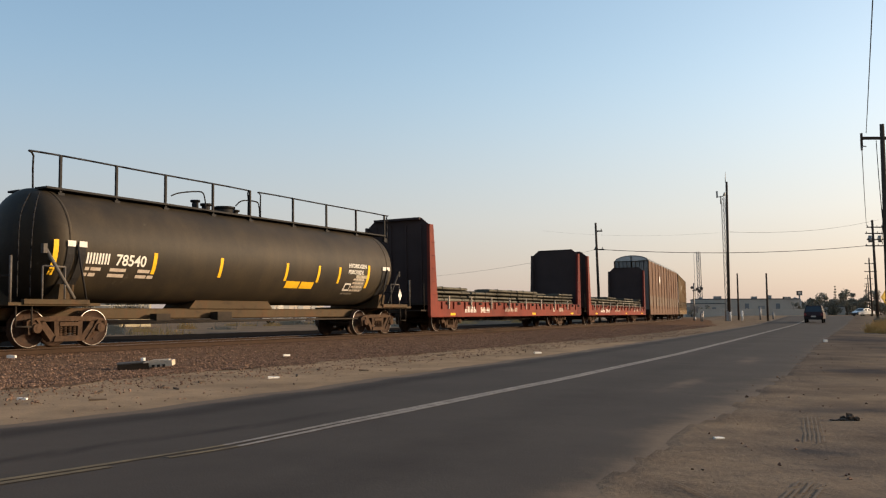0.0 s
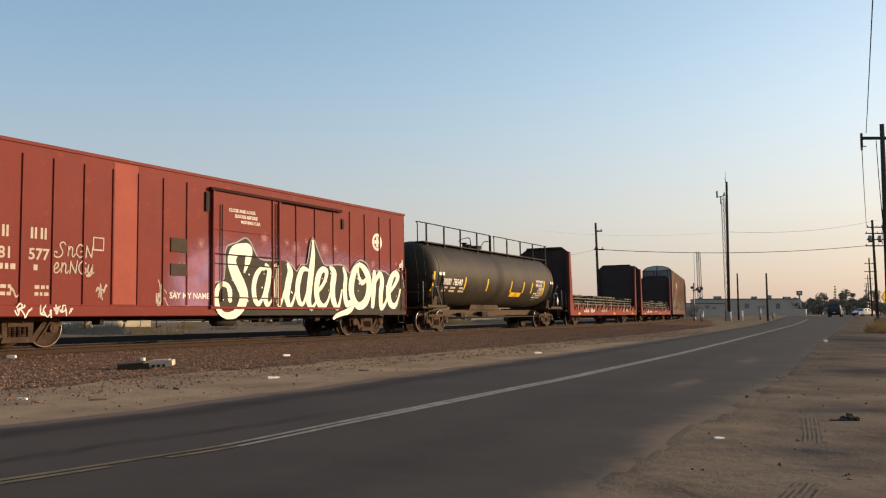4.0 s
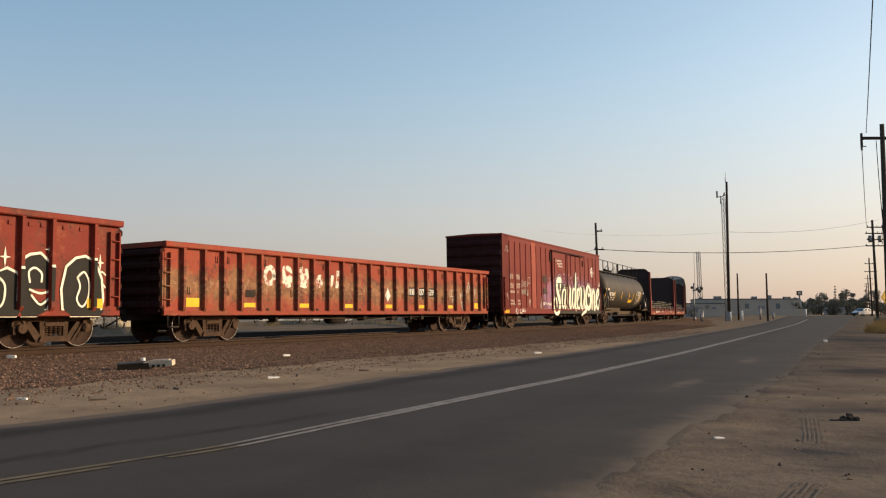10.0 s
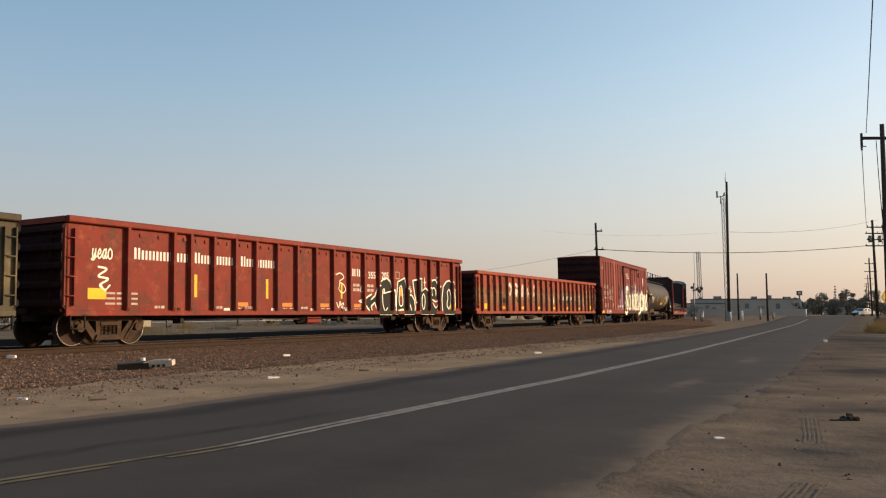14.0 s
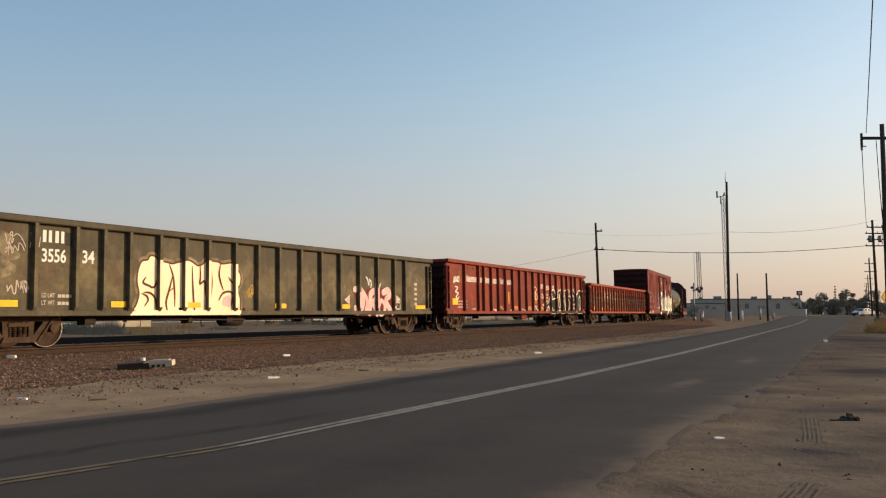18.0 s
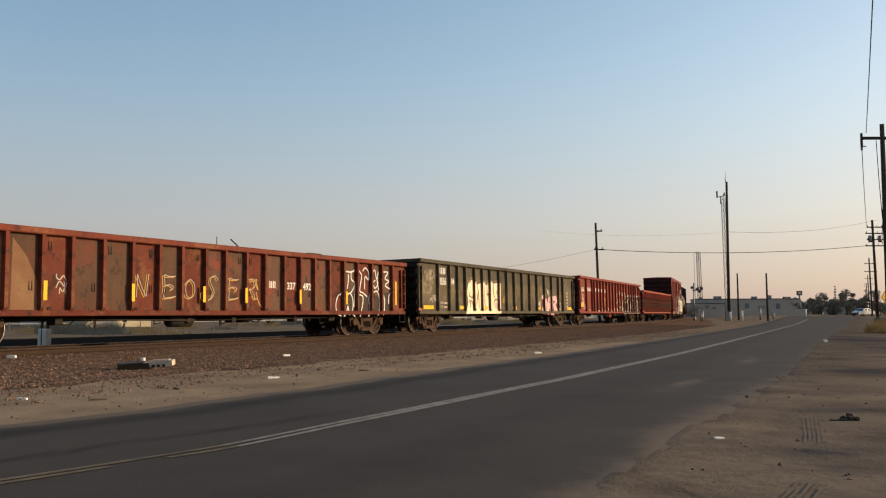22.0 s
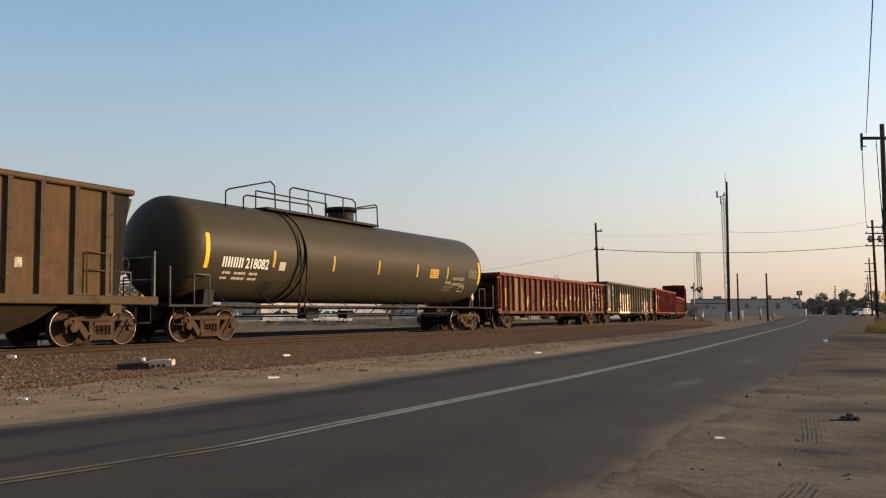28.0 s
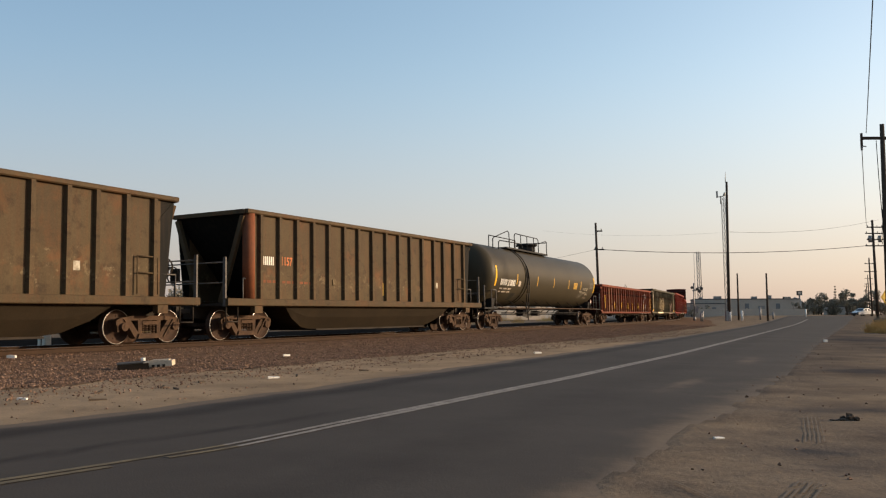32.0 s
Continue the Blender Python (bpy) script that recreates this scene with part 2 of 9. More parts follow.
LUMBER = material("weathered lumber", (0.155, 0.140, 0.105), (0.085, 0.076, 0.060), 0.8, scale=5.0, vary=0.35)
STRAP = material("load strap", (0.035, 0.033, 0.03), None, 0.7)
POLE = material("weathered pole wood", (0.055, 0.042, 0.033), (0.085, 0.066, 0.05), 0.9, scale=3)
GREYSTEEL = material("grey galvanised steel", (0.33, 0.32, 0.30), (0.25, 0.24, 0.23), 0.5, 0.4, scale=3)
CONCRETE = material("old concrete", (0.52, 0.43, 0.32), (0.38, 0.31, 0.23), 0.9, scale=3, bump=0.4, lift=1.15)
WALL_GREY = material("grey block wall", (0.45, 0.385, 0.315), (0.38, 0.33, 0.27), 0.9, scale=0.3, lift=1.15)
WALL_WHITE = material("pale stucco", (0.52, 0.49, 0.44), (0.45, 0.42, 0.37), 0.9, scale=0.4, lift=1.15)
WALL_CREAM = material("cream stucco", (0.60, 0.50, 0.32), (0.52, 0.43, 0.28), 0.9, scale=0.4, lift=1.15)
ROOF_GREY = material("roofing felt", (0.16, 0.15, 0.145), (0.12, 0.115, 0.11), 0.9, scale=0.5)
# Distance haze is put into this pale pane colour.
HAZE_PANE = material("window glass paled for haze", (0.17, 0.175, 0.18), (0.14, 0.145, 0.15), 0.3, bump=0)
ROOF_GALV = material("dull galvanised roof", (0.24, 0.23, 0.21), (0.17, 0.165, 0.155), 0.55, 0.3, scale=1.5)
GLASS_DARK = material("dark window glass", (0.03, 0.035, 0.04), (0.025, 0.03, 0.035), 0.12, bump=0)
# Distance haze is put into this pale leaf colour.
LEAF = material("green leaves paled for haze", (0.25, 0.225, 0.170), (0.18, 0.165, 0.125), 0.8, scale=0.6, bump=0, lift=1.15)
LEAF_DRY = material("dry grass straw", (0.56, 0.36, 0.14), (0.40, 0.26, 0.10), 0.9, scale=1.2, bump=0, lift=1.15)
BARK = material("tree bark", (0.09, 0.068, 0.05), (0.06, 0.046, 0.036), 0.95, scale=4)
CAR_SILVER = material("silver car paint", (0.66, 0.655, 0.64), (0.60, 0.595, 0.58), 0.3, 0.2, scale=1, lift=1.15)
CAR_DARK = material("dark maroon car paint", (0.040, 0.018, 0.018), (0.034, 0.016, 0.016), 0.45, 0.0, scale=1, spec=0.2)
RUBBER = material("tyre rubber", (0.02, 0.02, 0.02), None, 0.9)
SIGN_YELLOW = material("yellow sign sheet", (0.72, 0.44, 0.03), (0.66, 0.40, 0.03), 0.5)
TAIL_RED = material("tail lamp lens", (0.30, 0.015, 0.012), None, 0.3)


def worn_belt(m, mid, reach, cols):
    """Paint rubbed off along a belt at half height: ragged rust, then bare scratches; cols: (colour, noise scale, from, to, most)."""
    n, l = m.node_tree.nodes, m.node_tree.links
    b = n["Principled BSDF"]
    tc, sep, fall = (n.new("ShaderNode" + k) for k in ("TexCoord", "SeparateXYZ", "MapRange"))
    l.new(tc.outputs["Object"], sep.inputs[0])
    gap, ab = n.new("ShaderNodeMath"), n.new("ShaderNodeMath")
    gap.operation, gap.inputs[1].default_value, ab.operation = "SUBTRACT", mid, "ABSOLUTE"
    l.new(sep.outputs["Z"], gap.inputs[0])
    l.new(gap.outputs[0], ab.inputs[0])
    fall.interpolation_type = "SMOOTHSTEP"
    fall.inputs["From Min"].default_value, fall.inputs["From Max"].default_value = 0.0, reach
    fall.inputs["To Min"].default_value, fall.inputs["To Max"].default_value = 0.22, -0.12
    l.new(ab.outputs[0], fall.inputs["Value"])
    out = b.inputs["Base Color"].links[0].from_socket
    for c, size, lo, hi, most in cols:
        nz, add, mr, mx = (n.new("ShaderNode" + k) for k in ("TexNoise", "Math", "MapRange", "Mix"))
        nz.inputs["Scale"].default_value, nz.inputs["Detail"].default_value, nz.inputs["Roughness"].default_value = size, 9, 0.7
        l.new(tc.outputs["Object"], nz.inputs["Vector"])
        l.new(nz.outputs["Fac"], add.inputs[0])
        l.new(fall.outputs[0], add.inputs[1])
        mr.inputs["From Min"].default_value, mr.inputs["From Max"].default_value, mr.inputs["To Max"].default_value = lo, hi, most
        l.new(add.outputs[0], mr.inputs["Value"])
        mx.data_type = "RGBA"
        mx.inputs["B"].default_value = (*c, 1)
        l.new(mr.outputs[0], mx.inputs["Factor"])
        l.new(out, mx.inputs["A"])
        out = mx.outputs["Result"]
    l.new(out, b.inputs["Base Color"])


worn_belt(GON_A, 1.62, 1.15, (((0.095, 0.044, 0.030), 3.2, 0.60, 0.70, 0.85), ((0.29, 0.155, 0.072), 1.7, 0.58, 0.76, 0.65), ((0.40, 0.25, 0.14), 7.0, 0.72, 0.82, 0.5)))
worn_belt(HOPPER, 1.9, 1.3, (((0.12, 0.088, 0.045), 1.0, 0.64, 0.92, 0.5), ((0.15, 0.06, 0.026), 0.9, 0.72, 0.86, 0.45), ((0.24, 0.185, 0.11), 4.5, 0.76, 0.86, 0.45), ((0.035, 0.022, 0.014), 3.0, 0.74, 0.84, 0.5)))
worn_belt(GON_E, 1.75, 1.2, (((0.200, 0.158, 0.082), 1.1, 0.54, 0.84, 0.75), ((0.070, 0.044, 0.026), 2.4, 0.64, 0.78, 0.55)))


def thinning(m):
    """Sprayed paint that thins out by the mesh's own "fade" value, in fine droplets."""
    n, l = m.node_tree.nodes, m.node_tree.links
    at, tc, nz, add, mr = (n.new("ShaderNode" + k) for k in ("Attribute", "TexCoord", "TexNoise", "Math", "MapRange"))
    at.attribute_name, add.operation = "fade", "ADD"
    nz.inputs["Scale"].default_value, nz.inputs["Detail"].default_value = 1.4, 6
    l.new(tc.outputs["Object"], nz.inputs["Vector"])
    l.new(at.outputs["Fac"], add.inputs[0])
    l.new(nz.outputs["Fac"], add.inputs[1])
    mr.inputs["From Min"].default_value, mr.inputs["From Max"].default_value, mr.inputs["To Max"].default_value = 0.55, 1.45, 0.9
    l.new(add.outputs[0], mr.inputs["Value"])
    l.new(mr.outputs[0], n["Principled BSDF"].inputs["Alpha"])


for _m in (SPRAY_LILAC, SPRAY_MAUVE):
    thinning(_m)


# ---------------------------------------------------------------- mesh helpers
class MB:
    """Gathers primitives into one mesh; each face keeps a material slot and a smooth flag."""

    def __init__(self):
        self.v, self.f, self.mi, self.sm = [], [], [], []

    def add(self, verts, faces, mi=0, smooth=False):
        k = len(self.v)
        self.v += [tuple(p) for p in verts]
        self.f += [tuple(k + i for i in q) for q in faces]
        self.mi += [mi] * len(faces)
        self.sm += [smooth] * len(faces)
        return self

    def box(self, x0, y0, z0, x1, y1, z1, mi=0):
        v = [(x, y, z) for z in (z0, z1) for x, y in ((x0, y0), (x1, y0), (x1, y1), (x0, y1))]
        return self.add(v, [(3, 2, 1, 0), (4, 5, 6, 7), (0, 1, 5, 4), (1, 2, 6, 5), (2, 3, 7, 6), (3, 0, 4, 7)], mi)

    def bevel_box(self, x0, y0, z0, x1, y1, z1, c=0.02, mi=0):
        """A box whose long edges along x are cut."""
        poly = [(y0 + c, z0), (y1 - c, z0), (y1, z0 + c), (y1, z1 - c), (y1 - c, z1), (y0 + c, z1), (y0, z1 - c), (y0, z0 + c)]
        return self.prism(poly, "x", x0, x1, mi)

    def prism(self, poly, axis, c0, c1, mi=0, smooth=False):
        n = len(poly)
        put = {"x": lambda c, a, b: (c, a, b), "y": lambda c, a, b: (a, c, b), "z": lambda c, a, b: (a, b, c)}[axis]
        v = [put(c, a, b) for c in (c0, c1) for a, b in poly]
        self.add(v, [tuple(range(n))[::-1], tuple(range(n, 2 * n))], mi)
        k = len(self.v) - 2 * n
        side = [(k + i, k + (i + 1) % n, k + n + (i + 1) % n, k + n + i) for i in range(n)]
        self.f += side
        self.mi += [mi] * n
        self.sm += [smooth] * n
        return self

    def cyl(self, p0, p1, r0, r1=None, n=12, mi=0, cap=True):
        p0, p1 = Vector(p0), Vector(p1)
        r1 = r0 if r1 is None else r1
        d = (p1 - p0).normalized()
        a = d.orthogonal().normalized()
        b = d.cross(a)
        ring = [a * math.cos(i * math.tau / n) + b * math.sin(i * math.tau / n) for i in range(n)]
        v = [p0 + q * r0 for q in ring] + [p1 + q * r1 for q in ring]
        self.add(v, [(i, (i + 1) % n, n + (i + 1) % n, n + i) for i in range(n)], mi, n > 5)
        if cap:
            k = len(self.v) - 2 * n
            self.f += [tuple(k + i for i in range(n))[::-1], tuple(k + n + i for i in range(n))]
            self.mi += [mi] * 2
            self.sm += [False] * 2
        return self

    def tube(self, pts, r, n=6, mi=0):
        for a, b in zip(pts, pts[1:]):
            self.cyl(a, b, r, n=n, mi=mi)
        return self

    def lathe(self, prof, axis="x", n=32, mi=0, at=(0, 0, 0), smooth=True, arc=math.tau):
        """prof: (place along the axis, radius)."""
        v = []
        for c, r in prof:
            for i in range(n):
                t = i * math.tau / n
                a, b = r * math.cos(t), r * math.sin(t)
                p = {"x": (c, a, b), "y": (b, c, a), "z": (a, b, c)}[axis]
                v.append((p[0] + at[0], p[1] + at[1], p[2] + at[2]))
        f = [(j * n + i, j * n + (i + 1) % n, (j + 1) * n + (i + 1) % n, (j + 1) * n + i) for j in range(len(prof) - 1) for i in range(n)]
        return self.add(v, f, mi, smooth)

    def ribbon(self, pts, w, y, mi=0, pen=0.0):
        """A flat painted stroke in the x-z plane at y, facing -y. pen: thickens strokes that go down."""
        if len(pts) < 2:
            return self
        v, f = [], []
        for i, (x, z) in enumerate(pts):
            a, b = pts[max(i - 1, 0)], pts[min(i + 1, len(pts) - 1)]
            dx, dz = b[0] - a[0], b[1] - a[1]
            q = math.hypot(dx, dz) or 1
            ww = w * (1 - pen + pen * abs(dz) / q) * 0.5
            v += [(x - dz / q * ww, y, z + dx / q * ww), (x + dz / q * ww, y, z - dx / q * ww)]
            if i:
                f.append((2 * i - 2, 2 * i - 1, 2 * i + 1, 2 * i))
        self.add(v, f, mi)
        for (x, z) in (pts[0], pts[-1]):
            self.disc(x, z, w * (1 - pen) * 0.5, y, mi)
        return self

    def disc(self, x, z, r, y, mi=0, rz=None, n=14):
        rz = rz or r
        return self.add([(x + r * math.cos(i * math.tau / n), y, z + rz * math.sin(i * math.tau / n)) for i in range(n)], [tuple(range(n))], mi)

    def quad(self, x0, z0, x1, z1, y, mi=0):
        return self.add([(x0, y, z0), (x1, y, z0), (x1, y, z1), (x0, y, z1)], [(0, 1, 2, 3)], mi)

    def data(self, name, mats):
        me = bpy.data.meshes.new(name)
        me.from_pydata(self.v, [], self.f)
        for m in (mats if isinstance(mats, (list, tuple)) else [mats]):
            me.materials.append(m)
        me.polygons.foreach_set("material_index", self.mi)
        me.polygons.foreach_set("use_smooth", self.sm)
        me.update()
        return me


def part(name, mb, mats, parent=None, label="", at=None):
    """Links a mesh (or a shared mesh) as ONE object under a thing or a part."""
    me = mb if isinstance(mb, bpy.types.Mesh) else mb.data(name, mats)
    ob = new(name, me)
    if parent is not None:
        ob.parent = parent
    if at is not None:
        ob.matrix_basis = at
    if label:
        ob["label"] = label
    return ob


def thing(name, m, label, category, group=""):
    ob = new(name)
    ob.empty_display_size = 0.3
    ob.matrix_basis = m
    return tagged(ob, label, category, group)


def smooth_path(pts, n=7):
    """A rounded path through the points."""
    out = []
    for i in range(len(pts) - 1):
        p0, p1, p2, p3 = pts[max(i - 1, 0)], pts[i], pts[i + 1], pts[min(i + 2, len(pts) - 1)]
        for k in range(n):
            t = k / n
            out.append(tuple(0.5 * (2 * b + (c - a) * t + (2 * a - 5 * b + 4 * c - d) * t * t + (3 * b - a - 3 * c + d) * t ** 3)
                             for a, b, c, d in zip(p0, p1, p2, p3)))
    return out + [tuple(pts[-1])]


def lettering(text, size, x, z, y, mat, parent, name="lettering", shear=0.0, stretch=1.0):
    """Painted characters on the -y side of a car, from x on, on the line z."""
    cu = bpy.data.curves.new(name, "FONT")
    cu.body, cu.size, cu.shear, cu.resolution_u, cu.offset = text, size * 1.38, shear, 3, 0.028 * size
    tmp = bpy.data.objects.new(name, cu)
    me = bpy.data.meshes.new_from_object(tmp)
    bpy.data.objects.remove(tmp)
    me.materials.clear()
    me.materials.append(mat)
    ob = part(name, me, None, parent)
    ob.matrix_basis = pose(x, y, z, 90, 0, 0) @ Matrix.Diagonal((stretch, 1, 1, 1))
    return ob


def letter_bars(widths, h, x, z, y, mat, parent, gap=0.05, name="lettering_bar"):
    """Plain upright blocks, the large ones split, in place of a company's letters."""
    for w in widths:
        if w > 0:
            mb = MB()
            if h > 0.18:
                mb.quad(x, z, x + 0.36 * w, z + h, y).quad(x + 0.60 * w, z, x + 0.92 * w, z + h, y)
            else:
                mb.quad(x, z, x + w, z + h, y)
            part(name, mb, mat, parent)
        x += abs(w) + gap


def brush(mb, pts, y_of, n=6):
    """A painted stroke of changing width; pts: (x, z, width); y_of: the surface's place at x."""
    p = smooth_path(pts, n)
    v, f = [], []
    for i, (x, z, w) in enumerate(p):
        a, b = p[max(i - 1, 0)], p[min(i + 1, len(p) - 1)]
        dx, dz = b[0] - a[0], b[1] - a[1]
        q, w = math.hypot(dx, dz) or 1, max(w, 0.01) / 2
        v += [(x - dz / q * w, y_of(x), z + dx / q * w), (x + dz / q * w, y_of(x), z - dx / q * w)]
        if i:
            f.append((2 * i - 2, 2 * i - 1, 2 * i + 1, 2 * i))
    mb.add(v, f)
    for i, (x, z, w) in enumerate(pts):
        mb.disc(x, z, w * 0.5, y_of(x) - 0.0006 - 0.0002 * i)
    return mb


def blot(pts, y):
    """A filled painted shape."""
    return MB().add([(a, y, b) for a, b in pts], [tuple(range(len(pts)))])


def span_at(polys, x):
    """The lowest and highest point of painted shapes on the upright line at x."""
    zs = []
    for pl in polys:
        for (xa, za), (xb, zb) in zip(pl, pl[1:] + pl[:1]):
            if min(xa, xb) <= x < max(xa, xb):
                zs.append(za + (zb - za) * (x - xa) / (xb - xa))
    return (min(zs), max(zs)) if zs else None


# ---------------------------------------------------------------- the track's line
# Distance s runs along the face of the train; heading is measured from the lens's way to the right.
S0X, S0Y, S0H = -9.0817, 19.4532, 0.4826
BENDS = ((-200, 0), (-8, 0), (-5, -3.64), (0, -3.64), (25, 4.21), (50, 0.97), (75, 2.65), (100, 1.16), (130, 1.90), (135, 1.9), (140, 0.3), (320, 0.3))
TRS = np.arange(-200, 320, 0.1)
TRK = np.interp(TRS, [b[0] for b in BENDS], [b[1] for b in BENDS]) / 1000
TRH = -np.concatenate([[0], np.cumsum((TRK[1:] + TRK[:-1]) / 2 * 0.1)])
TRH = S0H + TRH - TRH[2000]
TRDX = np.concatenate([[0], np.cumsum(np.sin(TRH)[:-1] * 0.1)])
TRDY = np.concatenate([[0], np.cumsum(np.cos(TRH)[:-1] * 0.1)])
HALF = 1.57                    # half the width of a car
TRX = S0X + TRDX - TRDX[2000] - np.cos(TRH) * HALF
TRY = S0Y + TRDY - TRDY[2000] + np.sin(TRH) * HALF
RAIL_Z = EYE - 0.755


def dip(s):
    """The line sinks a little towards its near end."""
    return np.interp(s, [-30, -5, 8, 20, 38], [-0.085, -0.075, -0.06, -0.03, 0.0])


def on_track(s, d=0.0):
    """The place at s along the line, d metres to the right of its middle, and its heading."""
    h = float(np.interp(s, TRS, TRH))
    return float(np.interp(s, TRS, TRX)) + math.cos(h) * d, float(np.interp(s, TRS, TRY)) - math.sin(h) * d, h


def gone(t):
    """How far the train has rolled."""
    t -= 0.5
    return 4.5584 * t + 0.0051113 * t * t


def from_track(px, py):
    """Signed distance to the right of the track's middle (arrays)."""
    px, py = np.asarray(px, float), np.asarray(py, float)
    sx, sy, sh = TRX[::20], TRY[::20], TRH[::20]
    best, sign = np.full(px.shape, 1e9), np.ones(px.shape)
    for x, y, h in zip(sx, sy, sh):
        dx, dy = px - x, py - y
        d2 = dx * dx + dy * dy
        near = d2 < best
        best = np.where(near, d2, best)
        sign = np.where(near, np.sign(dx * math.cos(h) - dy * math.sin(h)), sign)
    return np.sqrt(best) * sign


# the road's own axes: a along it, b across it to the right
ROAD_H = radians(24.5)


def road_xy(a, b):
    return a * math.sin(ROAD_H) + b * math.cos(ROAD_H), a * math.cos(ROAD_H) - b * math.sin(ROAD_H)


def ease(x, a, b):
    t = np.clip((np.asarray(x, float) - a) / (b - a), 0, 1)
    return t * t * (3 - 2 * t)


def ground_z(px, py):
    """Height of the bare ground."""
    d = from_track(px, py)
    ad = np.abs(d)
    z = np.interp(ad, [0, 1.9, 2.6, 3.4, 6.5, 9.5], [0.17, 0.17, 0.13, 0.08, 0.04, 0.0])
    z = np.where((d < 0) & (ad > 4), -0.05, z)
    px, py = np.asarray(px, float), np.asarray(py, float)
    z = z + dip((px - S0X) * math.sin(S0H) + (py - S0Y) * math.cos(S0H)) * np.clip((9.5 - ad) / 4, 0, 1)
    return z + 0.62 * ease(py, 70, 150) * ease(d, 4, 12) + 0.2 * ease(py, 60, 140) * ease(-d, 5, 14)


# ---------------------------------------------------------------- ground, ballast, road
def grow(lo, hi, step, far, k=1.16):
    out, x, s = [], lo, step
    while x < hi:
        out.append(x)
        x += step
    while x < far:
        out.append(x)
        s *= k
        x += s
    return out + [far]


def sheet(name, aa, bb, to_xy, height, mat, kind="structure", label=""):
    A, B = np.meshgrid(aa, bb, indexing="ij")
    X, Y = to_xy(A, B)
    Z = height(X, Y, A, B)
    na, nb = A.shape
    v = np.stack([X, Y, Z], -1).reshape(-1, 3)
    i = np.arange(na - 1)[:, None] * nb + np.arange(nb - 1)[None, :]
    f = np.stack([i, i + nb, i + nb + 1, i + 1], -1).reshape(-1, 4)[:, ::-1]
    me = bpy.data.meshes.new(name)
    me.from_pydata(v.tolist(), [], f.tolist())
    me.materials.append(mat)
    me.polygons.foreach_set("use_smooth", [True] * len(me.polygons))
    me.update()
    if me.polygons[0].normal.z < 0:
        me.flip_normals()
    return tagged(new(name, me), label, name.replace("_", " "), kind=kind)


rng = np.random.RandomState(5)


def lumps(X, Y, size):
    return size * (np.sin(X * 1.7 + 0.6 * np.sin(Y * 1.1)) * np.cos(Y * 1.9 + 0.8 * np.sin(X * 0.8)) + 0.5 * np.sin(X * 4.1 + Y * 2.3) * np.cos(Y * 5.2 - X))


_aa = [-2500, -1200, -500, -200, -90, -40, -20, -10] + grow(-5, 3, 0.5, 3.1) + grow(3.3, 26, 0.22, 26.1) + grow(26.5, 45, 0.5, 2800, 1.14)
_bb = sorted([-x - 7 for x in grow(30, 31, 1.0, 2600, 1.25)] + grow(-37, -22, 1.0, -21.9) + grow(-21.5, -8.0, 0.4, -7.95) + grow(-7.9, -5.9, 0.08, -5.85) + grow(-5.5, -2.2, 0.4, -2.15) + grow(-2.0, 0.6, 0.1, 0.65) + grow(0.8, 5, 0.2, 5.1) + grow(5.4, 12, 0.4, 12.4) + grow(13, 14, 1, 2600, 1.25))


def edge_b(a):
    """The road's frayed edge towards the lot."""
    return np.interp(a, [-20, 0, 5, 7, 8.2, 10, 12, 17, 25, 38, 52, 170], [-1.5, -1.42, -1.38, -1.30, -1.30, -1.08, -0.96, -0.72, -0.58, -0.3, 0.2, 4.0])


def left_b(a):
    """The road's edge towards the tracks."""
    a = np.asarray(a, float)
    b = np.interp(a, [-20, 4, 5.7, 6.5, 8, 10, 13, 18, 22, 30, 39, 60, 170], [-7.9, -7.4, -7.22, -7.02, -6.92, -6.76, -6.70, -6.60, -6.42, -6.34, -6.25, -6.3, -6.5])
    return b + 0.05 * np.sin(a * 1.9) + 0.035 * np.sin(a * 4.3 + 1) + 0.02 * np.sin(a * 9.7)


def ground_h(X, Y, A, B):
    z = ground_z(X, Y)
    near = np.hypot(X, Y) < 60
    under = (B > left_b(A) + 0.05) & (B < edge_b(A) - 0.06 + 0.035 * np.sin(A * 2.7) + 0.03 * np.sin(A * 6.1 + 1) + 0.03 * np.sin(A * 13.3)) & (A < 170)
    return np.where(under, z - np.where(B > -4, 0.022, 0.035), z + np.where(near, lumps(X, Y, 0.004) + np.where(B > -2, lumps(X * 2.3 + 1, Y * 2.1, 0.003) * np.clip((24 - A) / 12, 0.15, 1), 0), 0)) - 0.02 * (np.abs(from_track(X, Y)) < 5)


ground = sheet("ground", _aa, _bb, road_xy, ground_h, DIRT, label="dry sandy dirt with tyre marks and gravel")


